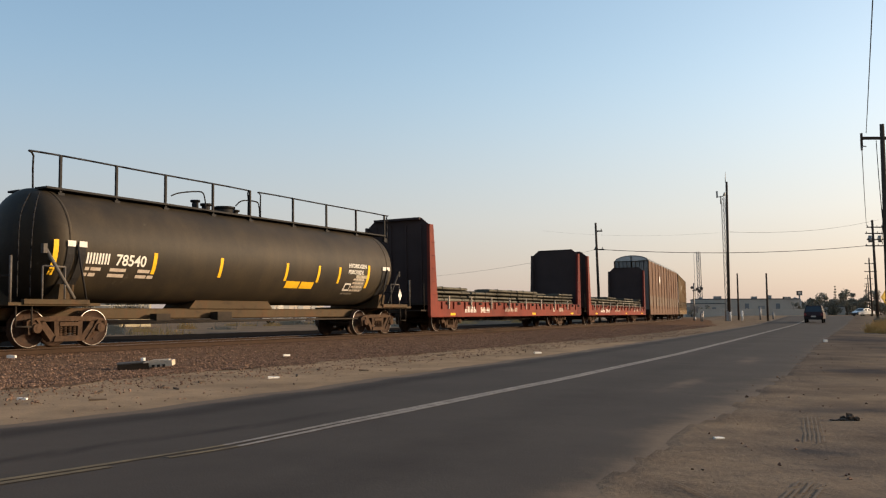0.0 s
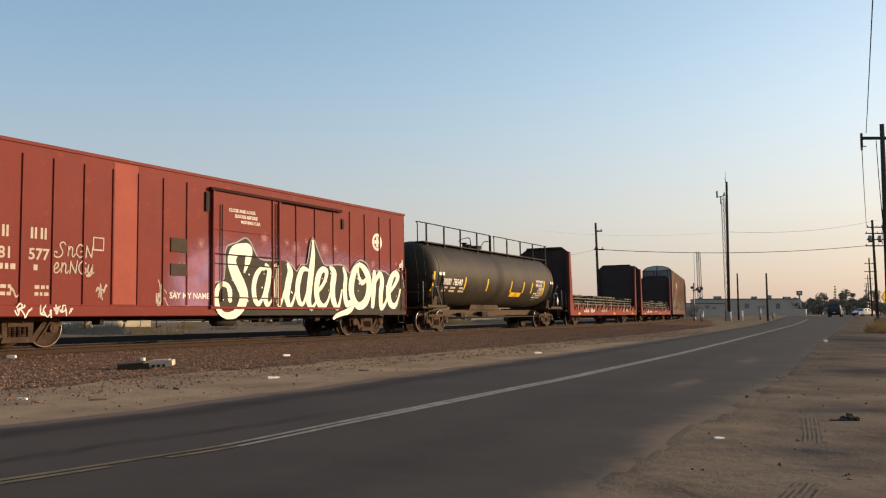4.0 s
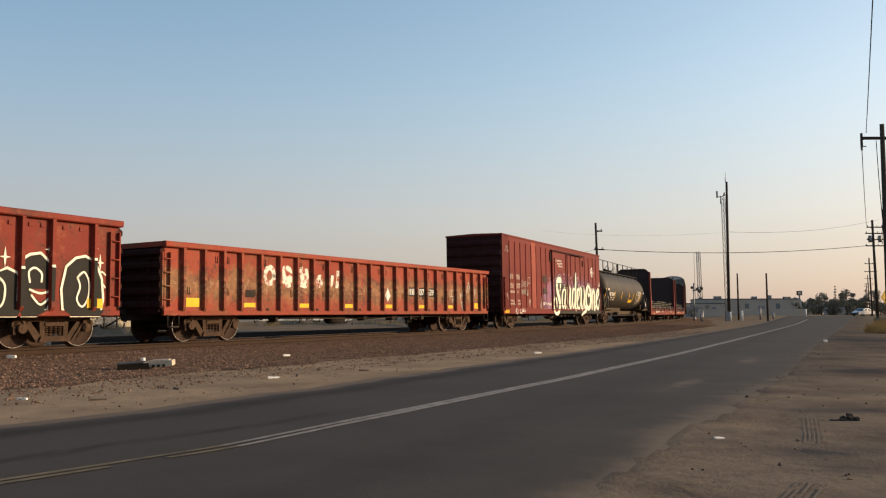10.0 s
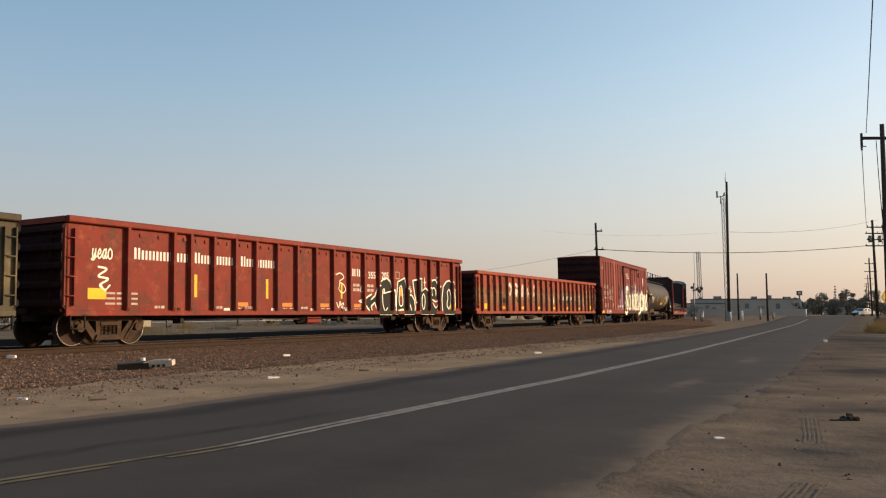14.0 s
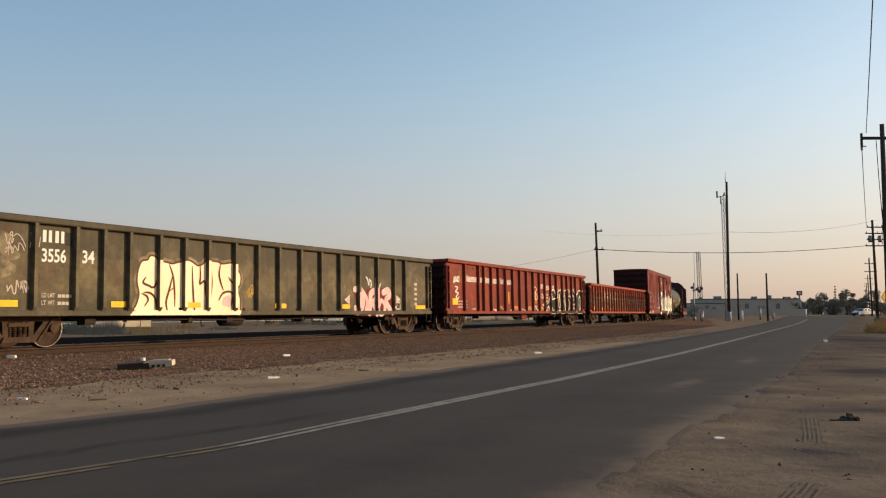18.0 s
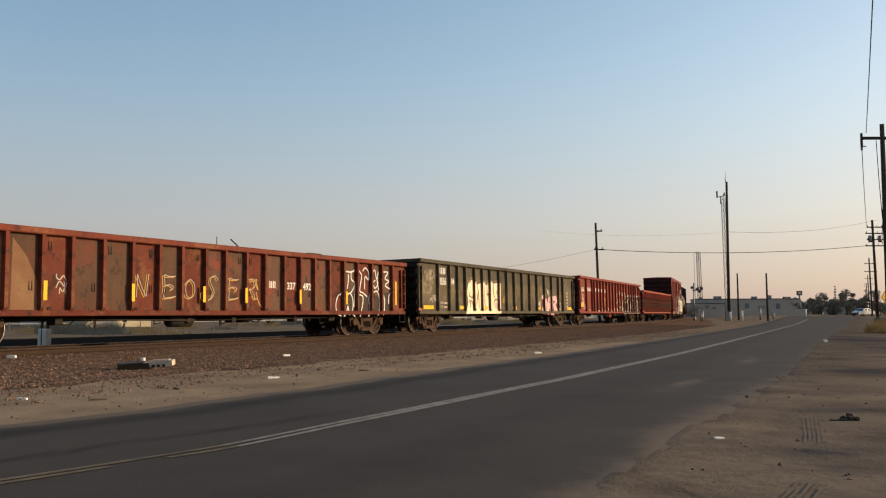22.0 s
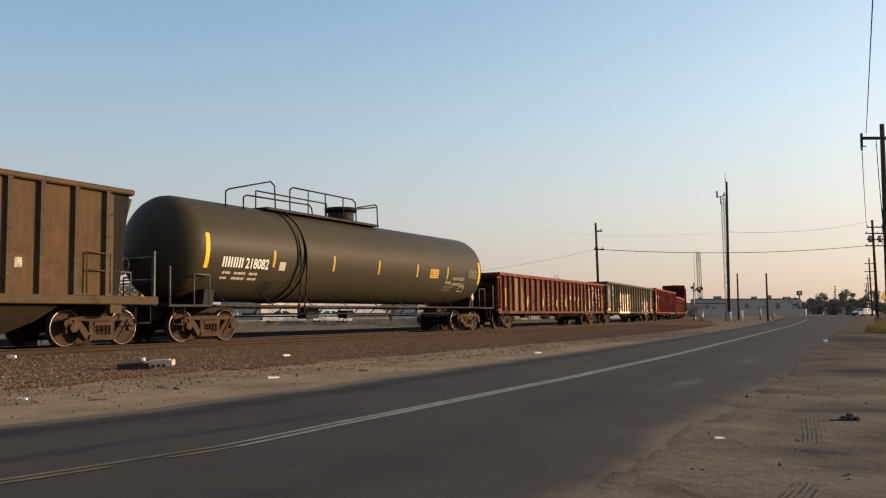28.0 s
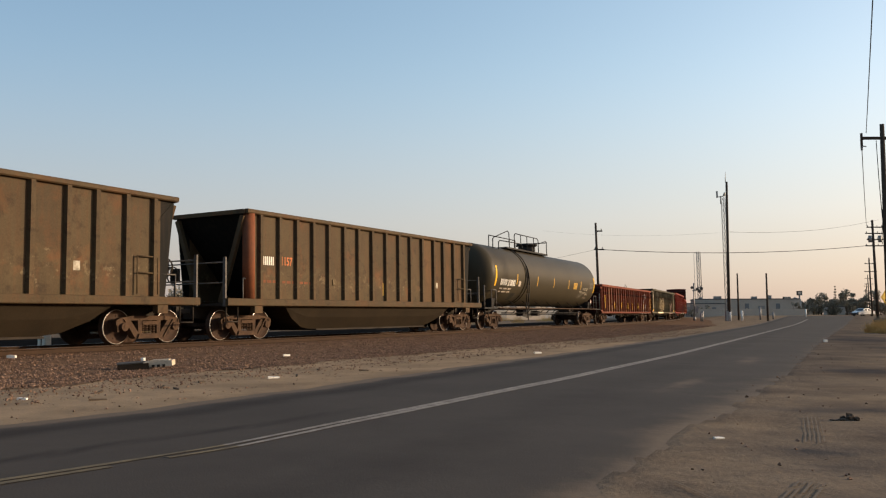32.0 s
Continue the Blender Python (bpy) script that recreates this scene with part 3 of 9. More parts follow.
def toned_dirt():
    """The dirt is darker on the lot beside the road and beyond the tracks (by the mesh's own value), with tyre tracks
    in it.
    """
    n, l = DIRT.node_tree.nodes, DIRT.node_tree.links
    b = n["Principled BSDF"]
    src = b.inputs["Base Color"].links[0].from_socket
    at, tc, nz, add, mr, mx = (n.new("ShaderNode" + k) for k in ("Attribute", "TexCoord", "TexNoise", "Math", "MapRange", "Mix"))
    at.attribute_name, add.operation, mx.data_type, mx.blend_type = "dirt_tone", "ADD", "RGBA", "MULTIPLY"
    nz.inputs["Scale"].default_value, nz.inputs["Detail"].default_value, nz.inputs["Roughness"].default_value = 0.45, 9, 0.72
    l.new(tc.outputs["Object"], nz.inputs["Vector"])
    l.new(at.outputs["Fac"], add.inputs[0])
    l.new(nz.outputs["Fac"], add.inputs[1])
    mr.inputs["From Min"].default_value, mr.inputs["From Max"].default_value, mr.inputs["To Max"].default_value = 1.0, 1.9, 1.0
    l.new(add.outputs[0], mr.inputs["Value"])
    mx.inputs["B"].default_value = (0.28, 0.335, 0.47, 1)
    l.new(mr.outputs[0], mx.inputs["Factor"])
    l.new(src, mx.inputs["A"])
    l.new(mx.outputs["Result"], b.inputs["Base Color"])
    rut, bp = n.new("ShaderNodeTexNoise"), n.new("ShaderNodeBump")     # scuffs and clods
    rut.inputs["Scale"].default_value, rut.inputs["Detail"].default_value, rut.inputs["Roughness"].default_value = 3.0, 9, 0.68
    bp.inputs["Strength"].default_value, bp.inputs["Distance"].default_value = 0.55, 0.05
    l.new(tc.outputs["Object"], rut.inputs["Vector"])
    l.new(rut.outputs["Fac"], bp.inputs["Height"])
    l.new(b.inputs["Normal"].links[0].from_socket, bp.inputs["Normal"])
    l.new(bp.outputs[0], b.inputs["Normal"])


toned_dirt()
_tv = ground.data.attributes.new("dirt_tone", "FLOAT", "POINT")
_gc = np.zeros(len(ground.data.vertices) * 3)
ground.data.vertices.foreach_get("co", _gc)
_gc = _gc.reshape(-1, 3)
_ta = _gc[:, 0] * math.sin(ROAD_H) + _gc[:, 1] * math.cos(ROAD_H)
_tb = _gc[:, 0] * math.cos(ROAD_H) - _gc[:, 1] * math.sin(ROAD_H)
_tval = np.interp(_tb, [-60, -20.5, -18, -5, -1.6, 30, 60], [0.95, 0.95, 0.0, 0, 0.97, 0.97, 0.6])
_tval = np.where(_tb < -5, np.maximum(_tval, 0.8 * ease(_ta, 24, 36) * ease(-_tb, -40, -6)), _tval)          # swept, oily dirt by the crossing
_tval += 0.16 * ease(_ta, 11, 19) * np.exp(-((_tb - edge_b(_ta) - 0.4) / 1.3) ** 2) * (_tb > -5)               # driven dark beside the road
for _pa, _pb, _wa, _wb, _k in ((10.7, 0.3, 0.28, 0.9, 0.42), (18.0, 0.6, 0.7, 0.6, 0.45), (7.5, -0.1, 0.22, 0.35, 0.40), (6.8, 0.1, 0.22, 0.3, 0.3), (13.0, -1.2, 0.5, 0.35, 0.4), (15.5, 1.6, 0.6, 1.4, -0.3), (12.2, 0.6, 0.5, 0.8, -0.22),
                             (5.5, -0.8, 0.10, 0.3, 0.3), (9.0, -0.8, 0.5, 0.3, -0.2), (30, 2.5, 2.5, 1.5, 0.3), (40, 1.5, 5, 1.6, 0.4), (8.6, 0.5, 0.5, 0.3, 0.25)):
    _tval += _k * np.exp(-((_ta - _pa - 0.15 * np.sin(3 * _tb)) / _wa) ** 2 - ((_tb - _pb) / _wb) ** 2)
_tv.data.foreach_set("value", _tval)


def centre_b(a):
    return np.interp(a, [-20, 3.8, 4.55, 5.5, 6.24, 7.14, 8.2, 10.4, 13.6, 17.2, 23, 36, 80, 160], [-6.6, -4.82, -4.64, -4.43, -4.39, -4.36, -4.29, -4.18, -3.99, -3.87, -3.68, -3.52, -3.12, -2.3])


def road_strip(name, left, right, cols, aa, lift, mat, label, kind="structure", category=""):
    """A strip along the road between two edges given as functions of a."""
    A = np.array(aa)[:, None] * np.ones(cols + 1)[None, :]
    w = np.linspace(0, 1, cols + 1)[None, :]
    B = left(A) * (1 - w) + right(A) * w
    X, Y = road_xy(A, B)
    crown = 0.006 + 0.028 * (1 - np.clip(np.abs(B + 4.3) / 3.2, 0, 1) ** 2)
    Z = 0.0 + crown + lift + 0.62 * ease(Y, 70, 150) * ease(from_track(X, Y), 4, 12)
    if lift == 0.0:                                       # the lot's dirt drifts over the frayed edge
        Z = Z - 0.016 * ease(B - edge_b(A), -0.45, 0.12)
    n = cols + 1
    v = np.stack([X, Y, Z], -1).reshape(-1, 3).tolist()
    i = np.arange(len(aa) - 1)[:, None] * n + np.arange(cols)[None, :]
    f = np.stack([i, i + 1, i + n + 1, i + n], -1).reshape(-1, 4)[:, ::-1].tolist()
    me = bpy.data.meshes.new(name)
    me.from_pydata(v, [], f)
    me.materials.append(mat)
    me.update()
    if me.polygons[0].normal.z < 0:
        me.flip_normals()
    return tagged(new(name, me), label, category or name.split("_")[0], kind=kind)


def ragged(a, base, amp, seed):
    return base + amp * (np.sin(a * 1.3 + seed) * 0.5 + np.sin(a * 3.7 + seed * 2) * 0.3 + np.sin(a * 9.1 + seed * 3) * 0.2)


_ra = grow(-25, 60, 0.25, 170, 1.03)


def dusty_asphalt():
    """Asphalt under a film of blown dirt that thickens to the edges (the mesh's own "dust" value)."""
    m = ASPHALT
    n, l = m.node_tree.nodes, m.node_tree.links
    b = n["Principled BSDF"]
    src = b.inputs["Base Color"].links[0].from_socket
    at, tc, nz, nz2 = n.new("ShaderNodeAttribute"), n.new("ShaderNodeTexCoord"), n.new("ShaderNodeTexNoise"), n.new("ShaderNodeTexNoise")
    at.attribute_name = "dust"
    nz.inputs["Scale"].default_value, nz.inputs["Detail"].default_value, nz.inputs["Roughness"].default_value = 1.1, 8, 0.7
    nz2.inputs["Scale"].default_value, nz2.inputs["Detail"].default_value = 14, 4
    for q in (nz, nz2):
        l.new(tc.outputs["Object"], q.inputs["Vector"])
    add, mr = n.new("ShaderNodeMath"), n.new("ShaderNodeMapRange")
    add.operation = "ADD"
    mr.interpolation_type = "SMOOTHSTEP"
    mr.inputs["From Min"].default_value, mr.inputs["From Max"].default_value = 0.74, 1.30
    l.new(at.outputs["Fac"], add.inputs[0])
    l.new(nz.outputs["Fac"], add.inputs[1])
    l.new(add.outputs[0], mr.inputs["Value"])
    col, mx = n.new("ShaderNodeMix"), n.new("ShaderNodeMix")
    col.data_type = mx.data_type = "RGBA"
    col.inputs["A"].default_value, col.inputs["B"].default_value = (0.104, 0.080, 0.059, 1), (0.156, 0.118, 0.086, 1)
    l.new(nz2.outputs["Fac"], col.inputs["Factor"])
    l.new(mr.outputs[0], mx.inputs["Factor"])
    tar, ta, tm, tx = (n.new("ShaderNode" + k) for k in ("Attribute", "Math", "MapRange", "Mix"))
    tar.attribute_name, ta.operation, tx.data_type = "tar", "ADD", "RGBA"
    l.new(tar.outputs["Fac"], ta.inputs[0])
    l.new(nz.outputs["Fac"], ta.inputs[1])
    l.new(ta.outputs[0], tm.inputs["Value"])
    tm.inputs["From Min"].default_value, tm.inputs["From Max"].default_value, tm.inputs["To Max"].default_value = 0.6, 1.5, 0.75
    l.new(tm.outputs[0], tx.inputs["Factor"])
    l.new(src, tx.inputs["A"])
    tx.inputs["B"].default_value = (0.026, 0.022, 0.0195, 1)
    l.new(tx.outputs["Result"], mx.inputs["A"])
    l.new(col.outputs["Result"], mx.inputs["B"])
    l.new(mx.outputs["Result"], b.inputs["Base Color"])


dusty_asphalt()
road = road_strip("road", lambda a: left_b(a) - 0.25, lambda a: ragged(a, edge_b(a) + 0.12, 0.14, 2.2), 44, _ra, 0.0, ASPHALT,
                  "worn dark grey asphalt two-lane road")
_dust = road.data.attributes.new("dust", "FLOAT", "POINT")
_co = np.zeros(len(road.data.vertices) * 3)
road.data.vertices.foreach_get("co", _co)
_co = _co.reshape(-1, 3)
_ga = _co[:, 0] * math.sin(ROAD_H) + _co[:, 1] * math.cos(ROAD_H)
_gb = _co[:, 0] * math.cos(ROAD_H) - _co[:, 1] * math.sin(ROAD_H)
_edge_r = edge_b(_ga) + 0.1 - _gb
_dv = np.interp(_gb - left_b(_ga), [-0.1, 0.05, 0.18, 0.4], [1.0, 0.6, 0.2, 0.0]) + np.interp(_edge_r / np.interp(_ga, [6, 9, 13], [0.45, 0.8, 1.1]), [-0.2, 0.1, 0.4, 0.8, 1.4, 2.4], [1.3, 1.0, 0.55, 0.30, 0.16, 0.0]) * np.interp(_ga, [7, 11, 18], [1.0, 0.75, 0.42])
_dv += 0.50 * np.exp(-((_ga - 13.6) / 1.5) ** 2 - ((_gb + 2.1 - 0.1 * (_ga - 13.6)) / 0.22) ** 2) + 0.42 * np.exp(-((_ga - 21) / 2.5) ** 2 - ((_gb + 1.75) / 0.3) ** 2)
_dust.data.foreach_set("value", _dv)
# smoother, darker tar: along the edge lane and in one long old seam
_el_in = _gb - left_b(_ga)
_tar = road.data.attributes.new("tar", "FLOAT", "POINT")
_tar.data.foreach_set("value", 0.95 * np.exp(-((_el_in - 0.50) / 0.30) ** 2) + 1.0 * np.exp(-((_gb - np.interp(_ga, [2, 4.3, 5.3, 6.4, 7.0, 9, 16], [-5.8, -5.5, -5.38, -5.1, -4.98, -4.8, -4.4])) / 0.10) ** 2) * ease(-_ga, -9.5, -6.5)
                      + 0.4 * np.exp(-((_gb + 2.9) / 0.5) ** 2))


def line_side(k, outer):
    """One edge of the worn double line, whose halves close up along the road."""
    return lambda a: centre_b(a) + k * (np.interp(a, [5.2, 8.5], [0.095, 0.105]) if outer else np.interp(a, [4.4, 5.4, 8.5], [0.020, 0.042, 0.004]))


for _k, _a0, _a1, _lm, _word in ((-1, 5.6, 120, LINE_W, "whitish"), (1, 5.6, 120, LINE_W, "whitish"), (-1, -15, 5.6, LINE_Y, "yellow"), (1, -15, 4.5, LINE_Y, "yellow"), (1, 4.95, 5.6, LINE_Y, "yellow")):
    road_strip("road_line", line_side(_k, _k < 0), line_side(_k, _k > 0), 1, grow(_a0, _a1 - 0.3, 0.4, _a1), 0.006, _lm, "worn %s centre line on the road" % _word)


def track_strip(name, d0, d1, cols, s0, s1, step, height, mat, label, amp=0.0):
    ss = np.arange(s0, s1, step)
    v, f = [], []
    n = cols + 1
    for i, s in enumerate(ss):
        for j in range(n):
            w = j / cols
            d = d0 + (d1 - d0) * w
            if amp and j in (0, cols):
                d += amp * (math.sin(s * 1.1) * 0.5 + math.sin(s * 2.9 + 1) * 0.3 + math.sin(s * 6.3) * 0.25)
            x, y, _ = on_track(s, d)
            v.append((x, y, height(d, s)))
        if i:
            f += [((i - 1) * n + j, i * n + j, i * n + j + 1, (i - 1) * n + j + 1) for j in range(cols)]
    me = bpy.data.meshes.new(name)
    me.from_pydata(v, [], f)
    me.materials.append(mat)
    me.polygons.foreach_set("use_smooth", [True] * len(me.polygons))
    me.update()
    if me.polygons[0].normal.z < 0:
        me.flip_normals()
    return tagged(new(name, me), label, name.replace("_", " "), kind="structure")


def ballast_h(d, s):
    z = float(np.interp(abs(d), [0, 1.9, 2.6, 3.4, 7.4], [0.185, 0.185, 0.145, 0.10, 0.035]))
    return z + float(dip(s)) * min(max((9.5 - abs(d)) / 4, 0), 1) + 0.012 * math.sin(d * 5 + s * 3.1) * math.sin(s * 4.7 - d)


# dark strip laid where the train's shade falls
track_strip("ballast_middle", -13.5, 0.62, 24, -45, 170, 0.5, lambda d, s: ballast_h(d, s) + 0.012, SHADED_BALLAST, "dark ballast, the train's shade in its colour, between and behind the rails", 0.0)
track_strip("ballast_bed", -4.6, 7.1, 30, -45, 170, 0.5, ballast_h, GRAVEL, "brown crushed stone ballast beside the rails", 0.5)


def rails():
    track = thing("railway_track", pose(0, 0, 0), "single railway track with rusty rails on wooden ties", "railway track")
    track["kind"] = "structure"
    prof = [(-0.07, 0), (0.07, 0), (0.07, 0.012), (0.012, 0.035), (0.012, 0.125), (0.036, 0.14), (0.036, 0.17), (-0.036, 0.17), (-0.036, 0.14), (-0.012, 0.125), (-0.012, 0.035), (-0.07, 0.012)]
    for side in (-0.7525, 0.7525):
        mb = MB()
        ss = list(np.arange(-60, 200, 2.0))
        for s in ss:
            x, y, h = on_track(s, side)
            for q, z in prof:
                mb.v.append((x + math.cos(h) * q, y - math.sin(h) * q, RAIL_Z + float(dip(s)) - 0.17 + z))
        n = len(prof)
        for i in range(len(ss) - 1):
            for j in range(n):
                mb.f.append((i * n + j, i * n + (j + 1) % n, (i + 1) * n + (j + 1) % n, (i + 1) * n + j))
                mb.mi.append(1 if j == 6 else 0)
                mb.sm.append(False)
        part("rail", mb, [RAIL_SIDE, RAIL_TOP], track)
    tie = MB().bevel_box(-0.115, -1.3, -0.18, 0.115, 1.3, 0, 0.02).data("tie", TIE)
    for i in range(200):
        x, y, h = on_track(-14 + i * 0.52)
        part("tie", tie, None, track, at=pose(x, y, RAIL_Z + float(dip(-14 + i * 0.52)) - 0.172, 0, 0, 90 - math.degrees(h) + rng.uniform(-1, 1)))
    return track


rails()


def scattered_stones(name, count, place, lo, hi, mat, label, seed):
    """Loose broken stones, each a small uneven solid, as one object."""
    r = np.random.RandomState(seed)
    base = np.array([(1, 0, 0), (-1, 0, 0), (0, 1, 0), (0, -1, 0), (0, 0, 1), (0, 0, -1)], float)
    fc = np.array([(0, 2, 4), (2, 1, 4), (1, 3, 4), (3, 0, 4), (2, 0, 5), (1, 2, 5), (3, 1, 5), (0, 3, 5)])
    P = place(r, count)
    V = base[None] * r.uniform(0.55, 1.15, (count, 6, 1)) + r.uniform(-0.3, 0.3, (count, 6, 3))
    ang = r.uniform(0, math.tau, count)
    c, s = np.cos(ang), np.sin(ang)
    V = np.stack([V[..., 0] * c[:, None] - V[..., 1] * s[:, None], V[..., 0] * s[:, None] + V[..., 1] * c[:, None], V[..., 2] * 0.75], -1)
    V = V * (lo + (hi - lo) * r.uniform(0, 1, (count, 1, 1)) ** 2.5) + P[:, None, :]
    F = fc[None] + 6 * np.arange(count)[:, None, None]
    me = bpy.data.meshes.new(name)
    me.from_pydata(V.reshape(-1, 3).tolist(), [], F.reshape(-1, 3).tolist())
    me.materials.append(mat)
    me.update()
    return tagged(new(name, me), label, "stones", kind="stuff")


def on_ballast(r, n):
    s = -13 + 75 * r.uniform(0, 1, n) ** 1.9
    d = 1.0 + 6.2 * r.uniform(0, 1, n) ** 0.8
    p = [on_track(a, b) for a, b in zip(s, d)]
    return np.array([(x, y, ballast_h(b, a) + 0.012) for (x, y, _), a, b in zip(p, s, d)])


def on_verge(r, n):
    a = -2 + 40 * r.uniform(0, 1, n) ** 1.4
    b = np.where(r.uniform(0, 1, n) < 0.45, -7.6 - 2.2 * r.uniform(0, 1, n) ** 1.5, -1.2 + 9 * r.uniform(0, 1, n))
    x, y = road_xy(a, b)
    return np.stack([x, y, ground_z(x, y) + 0.004], -1)


def stone_mat(m):
    n, l = m.node_tree.nodes, m.node_tree.links
    geo, hs, mr = n.new("ShaderNodeNewGeometry"), n.new("ShaderNodeHueSaturation"), n.new("ShaderNodeMapRange")
    mr.inputs["To Min"].default_value, mr.inputs["To Max"].default_value = 0.50, 1.12
    b = n["Principled BSDF"]
    src = b.inputs["Base Color"].links[0].from_socket
    l.new(geo.outputs["Random Per Island"], mr.inputs["Value"])
    l.new(mr.outputs[0], hs.inputs["Value"])
    l.new(src, hs.inputs["Color"])
    l.new(hs.outputs["Color"], b.inputs["Base Color"])


stone_mat(STONE)
scattered_stones("ballast_stones", 60000, on_ballast, 0.013, 0.034, STONE, "loose brown crushed stones on the ballast shoulder", 3)


def below_ballast(r, n):
    s = -12 + 50 * r.uniform(0, 1, n) ** 1.6
    d = 6.3 + 3.2 * r.uniform(0, 1, n) ** 2.0
    p = [on_track(a, b) for a, b in zip(s, d)]
    x, y = np.array([q[0] for q in p]), np.array([q[1] for q in p])
    return np.stack([x, y, np.maximum(ground_z(x, y), [ballast_h(b, a) for a, b in zip(s, d)]) + 0.004], -1)


scattered_stones("strewn_stones", 14000, below_ballast, 0.008, 0.030, STONE, "loose brown stones strewn down to the dirt", 9)


def tyre_track(way, w, grooves, seed):
    """The print of a tyre: broken grooves pressed along its way (pairs of a and b), joined as one print."""
    mb = MB()
    r = random.Random(seed)
    wa, wb = [p[0] for p in way], [p[1] for p in way]
    for q in range(grooves):
        off = w * (q / max(grooves - 1, 1) - 0.5) * 2
        a = wa[0] + r.uniform(0, 0.2)
        while a < wa[-1]:
            e = min(a + r.uniform(0.25, 0.8), wa[-1])
            b0, b1, h = np.interp(a, wa, wb) + off, np.interp(e, wa, wb) + off, 0.0065 * r.uniform(0.5, 1.2)
            pts = [road_xy(a, b0 - h), road_xy(a, b0 + h), road_xy(e, b1 + h), road_xy(e, b1 - h)]
            mb.add([(x, y, 0.009) for x, y in pts[::-1]], [(0, 1, 2, 3)])
            a = e + r.uniform(0.0, 0.12)
    tagged(part("tyre_print", mb, TREAD), "dark tyre tread print in the dirt", "tyre print", kind="stuff")


TREAD = material("pressed damp dirt", (0.165, 0.130, 0.098), (0.138, 0.110, 0.085), 0.95, scale=2, lift=1.15)
tyre_track([(7.9, -0.15), (8.9, -0.18), (9.9, -0.22)], 0.075, 5, 1)
tyre_track([(5.0, -0.28), (5.5, -0.21), (6.1, -0.14)], 0.08, 5, 5)
tyre_track([(5.1, -0.58), (5.4, -0.70), (5.75, -0.98)], 0.02, 2, 2)
scattered_stones("verge_pebbles", 1800, on_verge, 0.006, 0.028, STONE, "small pebbles scattered on the dirt verge", 4)


# ---------------------------------------------------------------- bogies shared by all cars
def bogie_meshes():
    d = {}
    mb = MB()                                            # bolster and axle-box beam across
    mb.bevel_box(-0.2, -0.95, 0.42, 0.2, 0.95, 0.66, 0.03).cyl((0, 0, 0.66), (0, 0, 0.74), 0.28, n=16)
    mb.box(-0.45, -0.7, 0.33, -0.38, 0.7, 0.42).box(0.38, -0.7, 0.33, 0.45, 0.7, 0.42)
    d["bogie"] = mb.data("bogie", TRUCK)
    mb = MB()                                            # cast side frame in x-z
    y0, y1 = -0.07, 0.07
    mb.prism([(-1.12, 0.50), (-1.12, 0.62), (-0.98, 0.69), (-0.55, 0.74), (-0.55, 0.62), (-0.95, 0.60), (-1.02, 0.50)][::-1], "y", y0, y1)
    mb.prism([(1.12, 0.50), (1.12, 0.62), (0.98, 0.69), (0.55, 0.74), (0.55, 0.62), (0.95, 0.60), (1.02, 0.50)], "y", y0, y1)
    mb.prism([(-0.56, 0.62), (0.56, 0.62), (0.56, 0.74), (-0.56, 0.74)], "y", y0, y1)
    for k in (-1, 1):
        mb.prism([(k * 0.88, 0.64), (k * 0.66, 0.64), (k * 0.30, 0.20), (k * 0.36, 0.13), (k * 0.50, 0.14)][::k], "y", y0, y1)
        mb.prism([(k * 0.90, 0.655), (k * 0.83, 0.655), (k * 0.46, 0.16), (k * 0.52, 0.16)][::k], "y", y0 - 0.035, y1 + 0.035)
        mb.prism([(k * 0.38, 0.2), (k * 0.26, 0.2), (k * 0.26, 0.63), (k * 0.40, 0.63)][::k], "y", y0, y1)
        mb.box(k * 0.889 - 0.17, y0, 0.50, k * 0.889 + 0.17, y1, 0.62)
        mb.prism([(k * 0.889 - 0.19, 0.32), (k * 0.889 - 0.13, 0.32), (k * 0.889 - 0.13, 0.56), (k * 0.889 - 0.19, 0.56)], "y", y0, y1)
    mb.prism([(-0.44, 0.14), (0.44, 0.14), (0.38, 0.27), (-0.38, 0.27)], "y", y0 - 0.05, y1 + 0.05)
    d["side_frame"] = mb.data("side_frame", TRUCK)
    mb = MB()
    for x in (-0.19, -0.065, 0.065, 0.19):
        for z in range(5):
            mb.cyl((x, 0, 0.28 + z * 0.045), (x, 0, 0.305 + z * 0.045), 0.056, n=8)
    mb.box(-0.26, -0.09, 0.505, 0.26, 0.09, 0.60)
    d["spring_nest"] = mb.data("spring_nest", TRUCK)
    mb = MB().cyl((0, -0.09, 0), (0, 0.09, 0), 0.115, 0.10, n=14).cyl((0, -0.10, 0), (0, 0.1, 0), 0.05, n=6)
    d["bearing_cap"] = mb.data("bearing_cap", TRUCK)
    mb = MB().cyl((0, -1.12, 0), (0, 1.12, 0), 0.075, n=12)
    for k in (-1, 1):
        prof = [(0.655, 0.10), (0.655, 0.15), (0.70, 0.20), (0.71, 0.38), (0.685, 0.40), (0.685, 0.483), (0.712, 0.483), (0.722, 0.459), (0.815, 0.452)]
        mb.lathe([(k * c, r) for c, r in prof], "y", 36)
        mb.lathe([(k * 0.815, 0.452), (k * 0.825, 0.447), (k * 0.825, 0.434)], "y", 36, mi=1)
        mb.lathe([(k * 0.825, 0.434), (k * 0.80, 0.40), (k * 0.755, 0.34), (k * 0.76, 0.20), (k * 0.80, 0.15), (k * 0.81, 0.10), (k * 0.81, 0.0)], "y", 36)
        for i in range(4):                               # lightening marks on the plate
            a = i * math.tau / 4
            mb.cyl((0.29 * math.cos(a), k * 0.752, 0.29 * math.sin(a)), (0.29 * math.cos(a), k * 0.768, 0.29 * math.sin(a)), 0.03, n=6)
